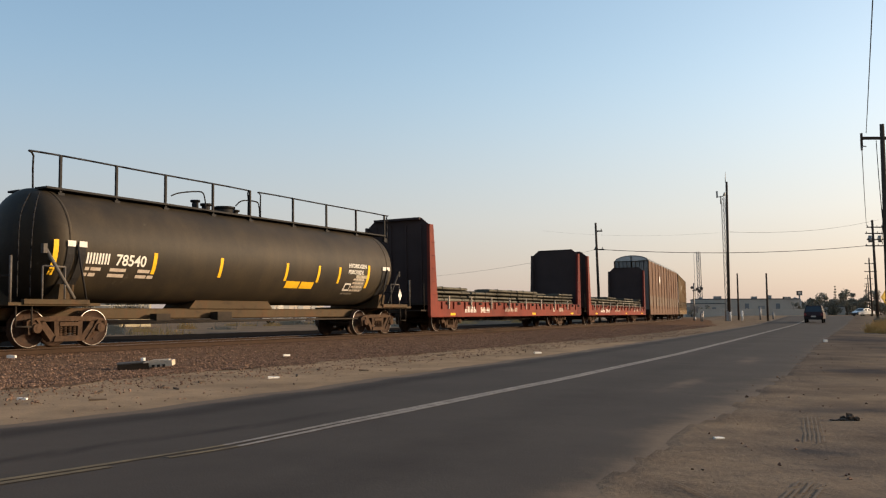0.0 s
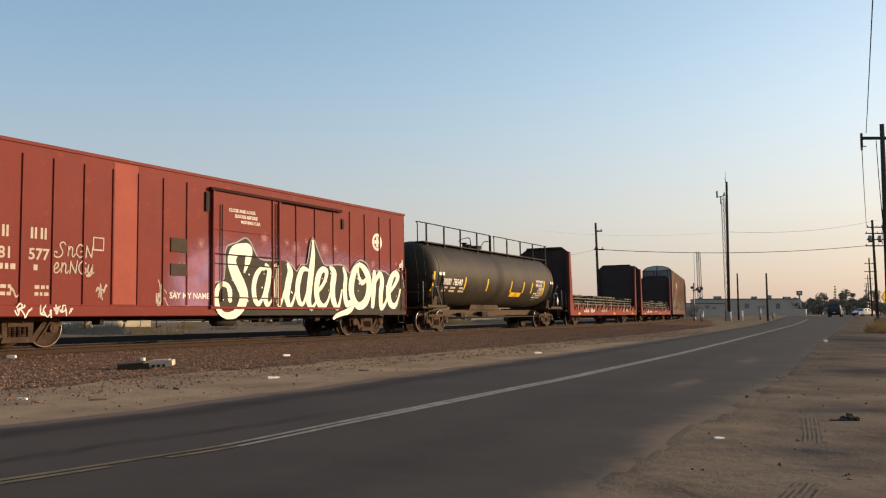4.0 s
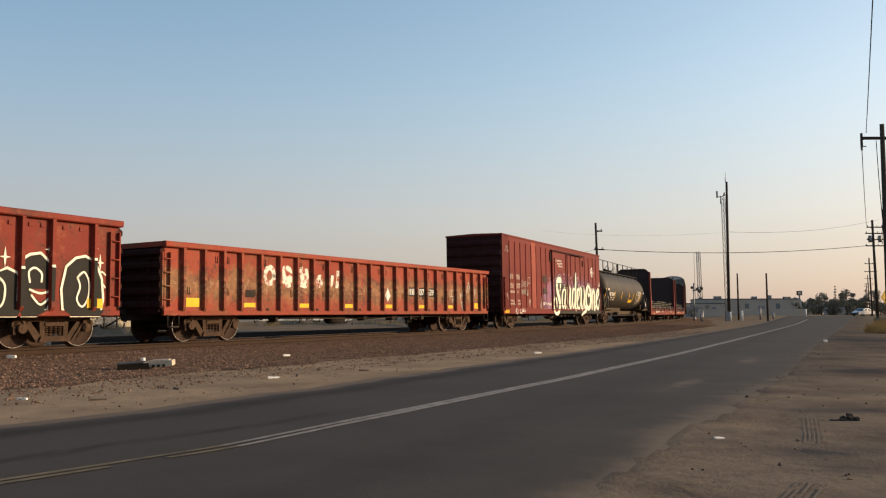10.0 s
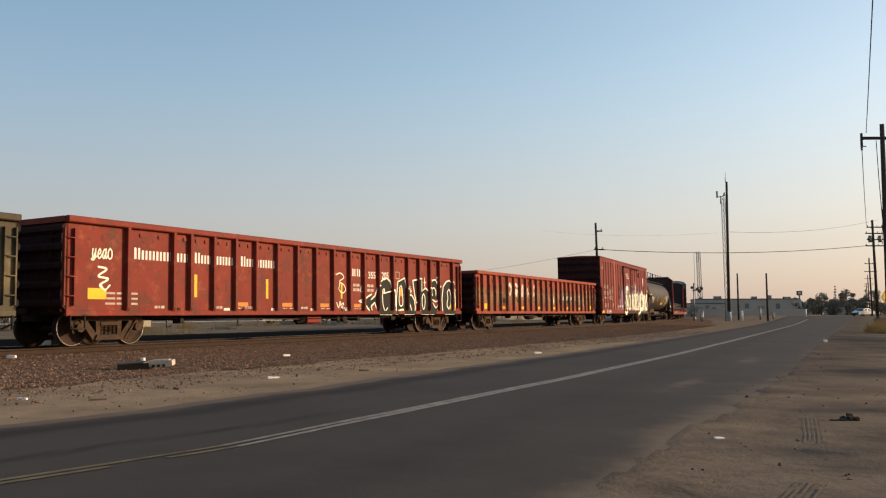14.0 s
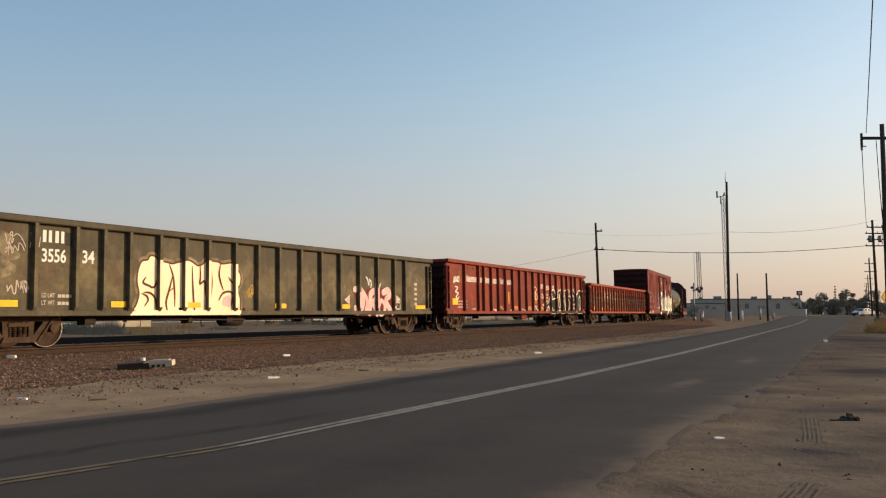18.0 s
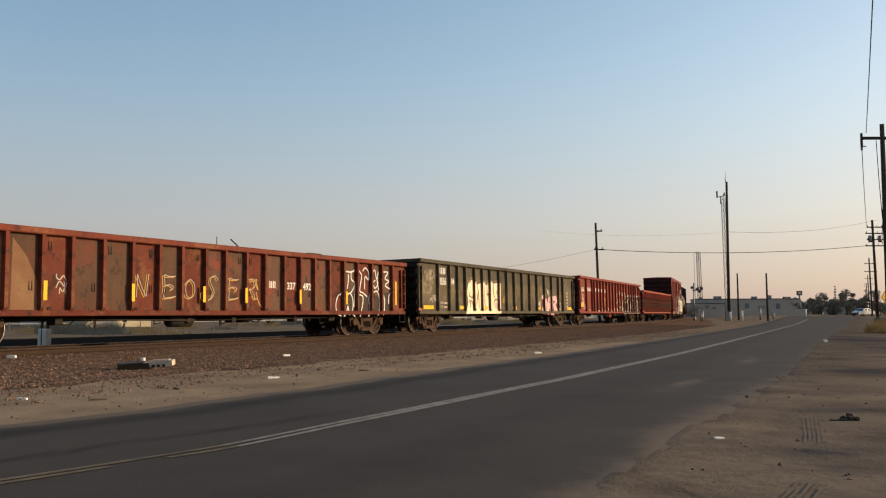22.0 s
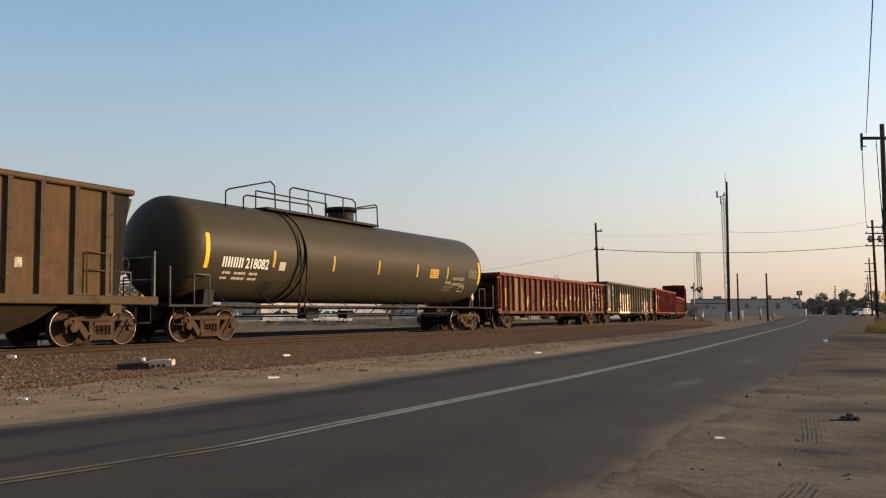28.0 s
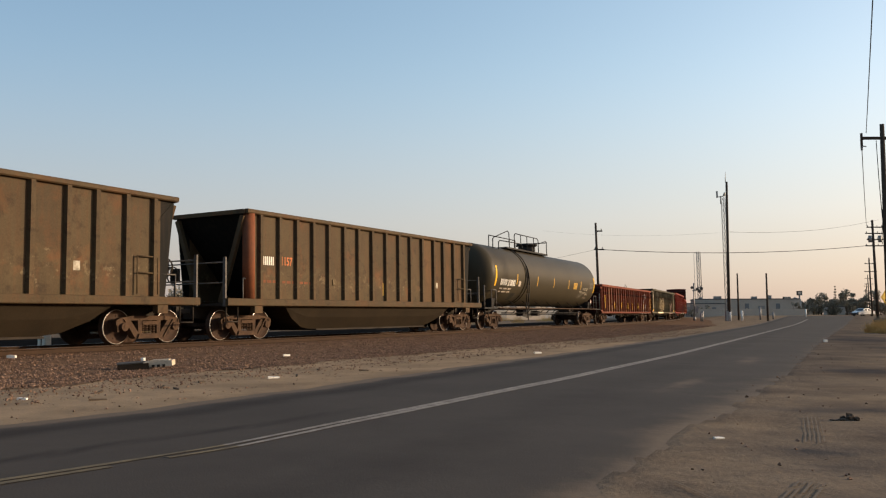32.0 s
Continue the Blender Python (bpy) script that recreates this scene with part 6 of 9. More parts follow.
def shell_patch(car, x0, x1, z0, z1, r, zc, mat, name, lift=0.008, label=""):
    mb = MB()
    n = 6
    for i in range(n):
        za, zb = z0 + (z1 - z0) * i / n, z0 + (z1 - z0) * (i + 1) / n
        ya, yb = on_shell(r + lift, zc, za), on_shell(r + lift, zc, zb)
        mb.add([(x0, ya, za), (x1, ya, za), (x1, yb, zb), (x0, yb, zb)], [(0, 1, 2, 3)])
    part(name, mb, mat, car, label)


def shell_text(car, text, size, x, z, r, zc, mat):
    ob = lettering(text, size, x, z, on_shell(r + 0.015, zc, z + size * 0.5) - 0.005, mat, car)
    tilt = math.degrees(math.asin((z + size * 0.5 - zc) / r))
    ob.matrix_basis = pose(x, on_shell(r + 0.012, zc, z), z, 90 - tilt, 0, 0)
    return ob


def shell_bars(car, widths, h, x, z, r, zc, mat, gap=0.03):
    for w in widths:
        if w > 0 and h > 0.2:
            for a, b in ((x, x + 0.36 * w), (x + 0.6 * w, x + 0.92 * w)):
                shell_patch(car, a, b, z, z + h, r, zc, mat, "lettering_bar")
        elif w > 0:
            shell_patch(car, x, x + w, z, z + h, r, zc, mat, "lettering_bar")
        x += abs(w) + gap


def tank_end_gear(car, half, truck, zc, mat):
    for k in (-1, 1):
        x = k * (truck + 0.15)
        part("saddle", MB().prism([(-1.1, 1.0), (-0.3, 0.75), (0.3, 0.75), (1.1, 1.0), (1.18, 1.5), (-1.18, 1.5)], "x", x - 0.2, x + 0.2), mat, car)
        part("end_platform", MB().box(min(k * (truck - 0.6), k * (half + 0.35)), -1.45, 0.98, max(k * (truck - 0.6), k * (half + 0.35)), 1.45, 1.05), mat, car)
        for y in (-1.42, 1.42):
            part("end_post", MB().tube([(k * (half + 0.3), y, 1.05), (k * (half + 0.3), y, 2.1)], 0.035), RAILING, car)
            part("handrail", MB().tube([(k * (truck + 1.0), y, 1.05), (k * (truck + 1.0), y, 1.9), (k * (truck + 0.4), y, 1.9), (k * (truck + 0.4), y, 1.05)], 0.024), RAILING, car)
        part("end_bar", MB().tube([(k * (half + 0.3), -1.42, 1.65), (k * (half + 0.3), 1.42, 1.65)], 0.022), BLACK, car)
        mb = MB().tube([(k * (half + 0.1), -1.35, 0.98), (k * (half + 0.1), -1.35, 0.5), (k * (half - 0.3), -1.35, 0.5), (k * (half - 0.3), -1.35, 0.98)], 0.022)
        part("stirrup_step", mb, UNDER, car)
        coupler(car, k * (half - 0.2), k * (half + 0.9))


def tank_car_a():
    """The weathered peroxide car with a full-length walkway rail."""
    car = new_car("tank_car", 10.15, 6.85, "weathered black tank car with yellow marks and roof walkway rails", "tank car")
    r, zc, half = 1.42, 2.50, 8.35
    part("tank_shell", MB().lathe(tank_profile(7.9, r, 0.70), "x", 56, at=(0, 0, zc)), TANK_A, car, "dirty black tank with brown stains")
    mb = MB()
    for x in (-7.1, 7.0):
        part("shell_band", MB().lathe([(x - 0.04, r), (x - 0.04, r + 0.01), (x + 0.04, r + 0.01), (x + 0.04, r)], "x", 40, at=(0, 0, zc)), TANK_A, car)
    part("centre_sill", MB().bevel_box(-half, -0.5, 0.66, half, 0.5, 0.95, 0.03).prism([(-2.4, 0.95), (1.3, 0.95), (1.0, 1.25), (-2.1, 1.25)], "y", -0.55, 0.55), HOPPER, car)
    mb = MB()
    for i in range(3):
        mb.tube([(-5.6, -0.75 - 0.12 * i, 0.62 - 0.04 * i), (5.6, -0.75 - 0.12 * i, 0.6)], 0.025)
    mb.box(-1.6, -0.9, 0.55, -1.0, -0.6, 0.85).box(-3.9, -0.85, 0.6, -3.4, -0.6, 0.8)
    part("brake_rigging", mb, UNDER, car)
    tank_end_gear(car, half, 6.85, zc, HOPPER)
    for k in (-1, 1):
        part("saddle_strap", MB().tube([(k * 6.95, -1.46, 2.45), (k * 6.6, -1.38, 1.1)], 0.028), BLACK, car)
    top, yr = zc + r, 0.62
    part("walkway", MB().box(-7.3, -0.75, top - 0.07, 8.0, -0.30, top - 0.02).box(-7.3, 0.30, top - 0.07, 8.0, 0.75, top - 0.02), BLACK, car)
    zr = 4.72
    for y in (-yr,):
        part("walkway_rail", MB().tube(smooth_path([(-7.58, y, top - 0.1), (-7.58, y, zr - 0.12), (-7.42, y, zr), (-4, y, zr), (-0.3, y, zr), (0.0, y, zr - 0.1), (0.02, y, top)], 4), 0.024), BLACK, car)
        part("walkway_rail", MB().tube(smooth_path([(0.62, y, top), (0.62, y, zr - 0.1), (0.75, y, zr), (4, y, zr), (8.0, y, zr), (8.25, y, zr - 0.1), (8.28, y, top - 0.35)], 4), 0.024), BLACK, car)
    post = MB().box(-0.03, -0.03, top - 0.25, 0.03, 0.03, zr).box(-0.09, -0.06, top - 0.3, 0.09, 0.06, top - 0.14).data("rail_post", BLACK)
    for x in (-6.87, -5.17, -3.47, -1.6, 0.05, 2.22, 4.12, 6.0, 8.0):
        for y in (-yr - 0.05,):
            part("rail_post", post, None, car, at=pose(x, y, 0))
    for x, h, q in ((-1.65, 0.34, 0.1), (-1.2, 0.28, 0.13), (-0.4, 0.26, 0.3), (0.1, 0.22, 0.1)):
        part("valve", MB().cyl((x, 0, top - 0.05), (x, 0, top + h), q, n=14).cyl((x, 0, top + h - 0.06), (x, 0, top + h), q + 0.05, n=14), BLACK, car)
    part("fitting_guard", MB().tube(smooth_path([(-2.9, -0.3, top + 0.3), (-2.6, -0.3, top + 0.42), (-1.9, -0.3, top + 0.55), (-1.6, -0.3, top + 0.5), (-1.5, -0.3, top)], 4), 0.022)
         .tube(smooth_path([(-0.2, -0.3, top + 0.3), (0.1, -0.3, top + 0.5), (0.7, -0.3, top + 0.55), (0.9, -0.3, top + 0.45), (0.95, -0.3, top)], 4), 0.022), BLACK, car)
    for y0, y1, x1 in ((-0.4, -0.9, -8.12), (-0.75, -1.2, -8.0)):
        part("end_rail", MB().tube(smooth_path([(-7.5, y0, 3.72), (x1 + 0.18, (y0 + y1) / 2 - 0.05, 3.15), (x1, y1, 2.3), (x1, y1, 1.2)], 4), 0.018), BLACK, car)
    zm = 2.12
    for x in (-4.47, -1.97, 1.03, 2.73, 3.93):
        shell_patch(car, x - 0.06, x + 0.06, zm - 0.28, zm + 0.28, r, zc, YELLOW, "reflector_stripe")
    for x, k in ((-7.45, 1.355), (5.75, r)):
        shell_patch(car, x - 0.07, x + 0.07, 1.72, 2.55, k, zc, YELLOW, "reflector_stripe")
    for x in (-7.1, -6.78, 6.75, 7.02):
        shell_patch(car, x - 0.11, x + 0.11, 2.40, 2.54, r + 0.03, zc, WHITE, "white_mark")
        shell_patch(car, x - 0.10, x + 0.10, 1.30, 2.40, r + 0.015, zc, BLACK, "saddle_pad", label="black strap pad on the shell")
    for k in (-1, 1):                                     # bracing at the tank's ends
        part("end_brace", MB().tube([(k * 7.82, -1.42, 2.36), (k * 6.98, -1.42, 1.15)], 0.045, 8).box(k * 7.82 - 0.05, -1.47, 2.2, k * 7.82 + 0.05, -1.37, 2.42), RAILING if k < 0 else BLACK, car)
        part("platform_edge", MB().bevel_box(min(k * 6.6, k * 8.35), -1.5, 1.0, max(k * 6.6, k * 8.35), -1.38, 1.13, 0.02), HOPPER, car)
    shell_patch(car, 4.42, 4.80, 1.60, 1.86, r, zc, WHITE, "notice_label", 0.006)
    shell_patch(car, 4.47, 4.75, 1.65, 1.81, r, zc, SPRAY_DARK, "notice_field", 0.010)
    shell_patch(car, 4.98, 5.62, 1.62, 2.02, r, zc, DIM_TEXT, "notice_label", 0.006)
    shell_patch(car, 4.98, 5.75, 2.05, 2.17, r, zc, WORN_PALE, "notice_label", 0.006)
    shell_patch(car, 1.15, 1.85, 1.62, 1.84, r, zc, YELLOW, "notice_label", label="yellow notice label with faint text")
    shell_patch(car, 1.92, 2.6, 1.62, 1.84, r, zc, YELLOW, "notice_label")
    shell_bars(car, [0.15, 0.15, 0.15, 0.15], 0.27, -6.62, 2.02, r, zc, WHITE, 0.03)
    _q = shell_text(car, "78540", 0.29, -5.74, 2.02, r, zc, WHITE)
    _q.matrix_basis = _q.matrix_basis @ Matrix.Diagonal((0.98, 1, 1, 1))
    for i, ws in enumerate(([0.12, 0.3, -0.2, 0.5, -0.3, 0.4], [0.1, 0.2, -0.3, 0.5, -0.3, 0.35, 0.2])):
        shell_bars(car, ws, 0.08, -6.6, 1.86 - 0.14 * i, r, zc, FADED_TEXT, 0.04)
    shell_text(car, "HYDROGEN", 0.15, 4.45, 2.42, r, zc, WHITE)
    shell_text(car, "PEROXIDE", 0.15, 4.45, 2.20, r, zc, WHITE)
    shell_bars(car, [0.16, 0.12, 0.2, 0.1], 0.05, 4.45, 1.48, r, zc, DIM_TEXT, 0.03)
    for q in range(4):
        shell_bars(car, [0.14, 0.1, 0.2, 0.12], 0.06, 4.85, 1.98 - 0.13 * q, r, zc, FADED_TEXT, 0.04)
    part("hazard_placard", MB().add([(7.72, -1.46, 1.48), (7.86, -1.46, 1.25), (8.0, -1.46, 1.48), (7.86, -1.46, 1.72)], [(0, 1, 2, 3)]), WHITE, car)
    hand_brake(car, -half, -1, 0.8, 2.2)
    return car


def tank_car_b():
    """The larger plain car with a short top platform."""
    car = new_car("tank_car", -115.05, 8.35, "large olive black tank car with yellow stripes and a top platform", "tank car")
    r, zc, half = 1.55, 2.72, 9.95
    part("tank_shell", MB().lathe(tank_profile(half - 0.23, r, 0.85), "x", 60, at=(-0.23, 0, zc)), TANK_B, car, "plain olive black tank")
    part("running_board", MB().bevel_box(-8.6, -1.52, 0.995, 8.9, -1.15, 1.05, 0.012).bevel_box(-8.6, 1.15, 0.995, 8.9, 1.52, 1.05, 0.012), TRUCK, car)
    for i in range(9):
        x = -8 + 2 * i
        part("board_brace", MB().tube([(x, -1.48, 1.03), (x - 0.3, -1.12, 1.42)], 0.016), BLACK, car)
    part("centre_sill", MB().bevel_box(-half, -0.35, 0.62, -6.6, 0.35, 1.0, 0.03).bevel_box(6.6, -0.35, 0.62, half, 0.35, 1.0, 0.03), UNDER, car)
    mb = MB().tube([(-6.8, -0.9, 0.78), (6.8, -0.9, 0.78)], 0.03).tube([(-6.8, -0.6, 0.7), (6.8, -0.6, 0.7)], 0.025)
    for i in range(12):
        x = -6.3 + 1.1 * i
        mb.tube([(x, -0.9, 0.78), (x, -1.2, 1.02)], 0.02)
    mb.box(-3.6, -0.9, 0.62, -2.9, -0.5, 0.95).box(-1.2, -0.9, 0.62, -0.8, -0.5, 0.9)
    part("brake_rigging", mb, BLACK, car)
    tank_end_gear(car, half, 8.35, zc, BLACK)
    for x in (-4.85, -4.45):
        part("shell_band", MB().lathe([(x - 0.05, r), (x - 0.05, r + 0.035), (x + 0.05, r + 0.035), (x + 0.05, r)], "x", 44, at=(0, 0, zc)), TANK_B, car)
    part("side_ladder", MB().tube(smooth_path([(-4.8, -0.7, 4.2), (-4.8, -1.35, 3.5), (-4.8, -1.62, 2.6), (-4.8, -1.5, 0.7)], 5), 0.028).tube(smooth_path([(-4.5, -0.7, 4.2), (-4.5, -1.35, 3.5), (-4.5, -1.62, 2.6), (-4.5, -1.5, 0.7)], 5), 0.028), BLACK, car)
    top = zc + r
    part("walkway", MB().box(-5.5, -0.8, top - 0.08, 1.15, 0.8, top - 0.0), BLACK, car)
    zr = 5.08
    rails_ = [[(-7.4, -0.75, 4.05), (-7.4, -0.75, 4.55), (-7.25, -0.75, 4.64), (-5.3, -0.75, 5.13), (-5.1, -0.75, 5.02), (-5.06, -0.75, top)],
              [(-6.6, -0.75, 4.05), (-6.6, -0.75, 4.46), (-6.45, -0.75, 4.54), (-3.25, -0.75, 4.58), (-3.1, -0.75, 4.48), (-3.06, -0.75, top)],
              [(-4.3, -0.75, top), (-4.3, -0.75, zr - 0.1), (-4.15, -0.75, zr), (-0.6, -0.75, zr), (-0.4, -0.75, zr - 0.1), (-0.34, -0.75, top)],
              [(-0.3, -0.75, 4.80), (0.95, -0.75, 5.05), (1.1, -0.75, 5.0), (1.15, -0.75, top - 0.1)], [(-4.3, 0.75, top), (-4.3, 0.75, zr), (-0.2, 0.75, zr), (-0.2, 0.75, top)], [(1.0, -0.75, 4.95), (1.0, 0.75, 4.95)]]
    mb = MB()
    for q in rails_:
        mb.tube(q, 0.026)
    for x in (-3.3, -2.3, -1.2):
        mb.tube([(x, -0.75, top), (x, -0.75, zr)], 0.022)
    part("platform_rail", mb, BLACK, car)
    part("manway", MB().cyl((-0.3, 0, top - 0.1), (-0.3, 0, top + 0.42), 0.5, n=24).cyl((-0.3, 0, top + 0.42), (-0.3, 0, top + 0.55), 0.62, n=24), BLACK, car)
    zm = 2.5
    for x, a in ((-6.03, 0.26), (-2.85, 0.26), (0.03, 0.26), (2.9, 0.26), (5.48, 0.26)):
        shell_patch(car, x - 0.055, x + 0.055, zm - a, zm + a, r, zc, SPRAY_YELLOW, "reflector_stripe")
    for x in (-8.95, 8.55):
        shell_patch(car, x - 0.08, x + 0.08, 2.1, 3.1, r, zc, YELLOW, "reflector_stripe")
    shell_patch(car, 3.95, 4.68, 2.25, 2.62, r, zc, SPRAY_YELLOW, "notice_label", label="yellow notice label with faint text")
    shell_bars(car, [0.19, 0.19, 0.19, 0.19], 0.30, -8.3, 2.16, r, zc, WHITE, 0.04)
    _q = shell_text(car, "218082", 0.32, -7.32, 2.16, r, zc, WHITE)
    _q.matrix_basis = _q.matrix_basis @ Matrix.Diagonal((0.80, 1, 1, 1))
    for i, ws in enumerate(([0.1, 0.2, -0.1, 0.14, 0.2, 0.1, -0.1, 0.2, 0.14], [0.08, 0.14, -0.15, 0.2, 0.16, 0.12, -0.1, 0.2, 0.16])):
        shell_bars(car, ws, 0.07, -8.2, 1.96 - 0.15 * i, r, zc, FADED_TEXT, 0.03)
    shell_patch(car, -6.35, -5.75, 1.45, 1.8, r, zc, SPRAY_DARK, "repaint_patch")
    shell_patch(car, -5.75, -5.45, 2.15, 2.42, r, zc, FADED_TEXT, "stencil_frame")
    for words, size, x, z, k in (("NON-ODORIZED", 0.145, 6.00, 2.22, 0.70), ("LIQUEFIED PETROLEUM GAS", 0.13, 6.00, 1.99, 0.53), ("FRA", 0.15, 5.40, 2.04, 0.80)):
        q = shell_text(car, words, size, x, z, r, zc, WORN_PALE)
        q.matrix_basis = q.matrix_basis @ Matrix.Diagonal((k, 1, 1, 1))
    shell_bars(car, [0.07, 0.07], 0.13, 5.73, 2.03, r, zc, WORN_PALE, 0.03)
    for z, h, ws in ((1.89, 0.05, [0.16, 0.1, 0.13, 0.08, 0.16, 0.06]), (1.80, 0.035, [0.08, -0.06, 0.1, 0.16, 0.08, 0.1]), (1.73, 0.035, [0.08, -0.06, 0.08, -0.04, 0.16])):
        shell_bars(car, ws, h, 5.40, z, r, zc, DIM_TEXT, 0.025)
    for q in range(6):                                    # the data table by the end stripe
        shell_bars(car, [0.26, 0.1, 0.12, 0.1, 0.14], 0.035, 7.5, 2.68 - 0.065 * q, r, zc, DIM_TEXT, 0.025)
    for a, b, c, d in ((6.85, 7.33, 1.945, 1.975), (6.85, 7.33, 1.735, 1.765), (6.85, 6.88, 1.765, 1.945), (7.30, 7.33, 1.765, 1.945)):
        shell_patch(car, a, b, c, d, r, zc, FADED_TEXT, "stencil_frame")
    for q in range(4):
        shell_bars(car, [0.3, 0.24], 0.018, 4.02, 2.54 - 0.075 * q, r + 0.004, zc, SPRAY_SEAM, 0.04)
    part("placard_bracket", MB().box(8.02, -1.42, 1.04, 8.08, -1.39, 1.62).box(7.96, -1.42, 1.42, 8.14, -1.40, 1.60), BLACK, car)
    part("hazard_placard", MB().add([(7.92, -1.425, 1.51), (8.05, -1.425, 1.33), (8.18, -1.425, 1.51), (8.05, -1.425, 1.70)], [(0, 1, 2, 3)]), WHITE, car, "white diamond placard with a red field")
    part("placard_field", MB().add([(7.965, -1.429, 1.51), (8.05, -1.429, 1.39), (8.135, -1.429, 1.51), (8.05, -1.429, 1.64)], [(0, 1, 2, 3)]), RED_LAMP, car)
    part("placard_mark", MB().box(8.01, -1.433, 1.48, 8.09, -1.430, 1.56), WHITE, car)
    hand_brake(car, -half, -1, 0.7, 2.3)
    return car


# ---------------------------------------------------------------- bulkhead flatcars
def flatcar(u, seed):
    car = new_car("bulkhead_flatcar", u, 7.43, "red bulkhead flatcar loaded with wrapped lumber", "flatcar")
    half, sill, deck, top = 10.2, 0.60, 1.22, 4.72
    part("deck", MB().box(-half, -1.45, deck - 0.1, half, 1.45, deck), UNDER, car)
    for k in (-1, 1):
        part("side_sill", MB().bevel_box(-half, k * 1.5 - 0.06, sill, half, k * 1.5 + 0.06, deck + 0.06, 0.02), FLAT_RED, car)
    for k in (-1, 1):
        x = k * half
        inner = x - k * 0.55
        mb = MB()
        mb.prism([(-1.45, deck), (1.45, deck), (1.45, top - 0.22), (1.1, top + 0.06), (-1.1, top + 0.06), (-1.45, top - 0.22)], "x", min(x - k * 0.12, x - k * 0.05), max(x - k * 0.12, x - k * 0.05))
        for i in range(4):
            y = -1.1 + i * 0.73
            part("bulkhead_rib", MB().box(min(x, x - k * 0.05), y - 0.05, deck, max(x, x - k * 0.05), y + 0.05, top - 0.2), BULKHEAD_SHADE, car)
        mb.prism([(-1.1, top - 0.02), (1.1, top - 0.02), (1.1, top + 0.07), (-1.1, top + 0.07)], "x", x - 0.12, x + 0.1)
        b = part("bulkhead", mb, BULKHEAD_SHADE, car, "dark red end bulkhead with shade painted in")
        for q in (-1, 1):
            part("bulkhead_brace", MB().prism([(x + k * 0.06, deck - 0.55), (inner - k * 0.12, deck - 0.55), (x - k * 0.28, top - 0.24), (x + k * 0.06, top - 0.24)][::k], "y", q * 1.5 - 0.07, q * 1.5 + 0.07), BULKHEAD_SHADE if q > 0 else BULKHEAD if k > 0 else FLAT_RED, b)
            mb = MB()
            for i in range(5):
                mb.box(x - k * 0.25 - 0.12, q * 1.58 - 0.012, deck + 0.3 + i * 0.55, x - k * 0.25 + 0.12, q * 1.58 + 0.012, deck + 0.33 + i * 0.55)
            part("rung", mb, BULKHEAD, b)
        coupler(car, k * (half - 0.2), k * (half + 1.1))
        mb = MB().tube([(k * (half + 0.25), -1.35, 0.85), (k * (half + 0.25), -1.35, 2.0)], 0.025).box(min(k * half, k * (half + 0.6)), -1.4, 0.86, max(k * half, k * (half + 0.6)), -0.5, 0.92)
        part("end_step", mb, UNDER, car)
    # stake pockets and their winches
    pocket = MB().box(-0.07, -0.05, -0.16, 0.07, 0.05, 0.14).data("stake_pocket", FLAT_RED)
    winch = MB().cyl((-0.1, 0, 0), (0.1, 0, 0), 0.06, n=8).box(-0.12, -0.05, -0.06, -0.1, 0.05, 0.06).data("winch", UNDER)
    for i in range(17):
        x = -9.2 + i * 1.15
        for k in (-1, 1):
            part("stake_pocket", pocket, None, car, at=pose(x, k * 1.57, deck - 0.1))
        part("winch", winch, None, car, at=pose(x + 0.5, -1.57, deck - 0.02))
    stake = MB().box(-0.03, -0.03, -0.28, 0.02, 0.02, 0.26).data("stake", FADED_TEXT)
    for i in range(8):
        part("stake", stake, None, car, at=pose(-8.6 + i * 2.3, -1.60, deck + 0.02, 0, 3, 0))
    f = -1.566
    letter_bars([0.24] * 4, 0.26, -6.9, 0.80, f, WHITE, car, 0.08)
    lettering("545144", 0.25, -5.2, 0.80, f, WHITE, car)
    letter_bars([0.3, 0.26, 0.26, 0.1, 0.3], 0.2, -2.2, 0.84, f, FADED_TEXT, car, 0.1)
    letter_bars([0.3, -0.6, 0.28, 0.28], 0.22, 5.0, 0.84, f, FADED_TEXT, car, 0.1)
    for x in (-8.4, 1.6, 8.2):
        painted_patch(car, [(x, 0.68, x + 0.5, 0.78)], f, YELLOW)
    underframe(car, half, 7.43, 5 + seed, floor=1.1)
    part("fish_belly", MB().prism([(-5.2, 0.6), (-3.8, 0.42), (3.8, 0.42), (5.2, 0.6)], "y", -0.5, 0.5), UNDER, car)
    return car


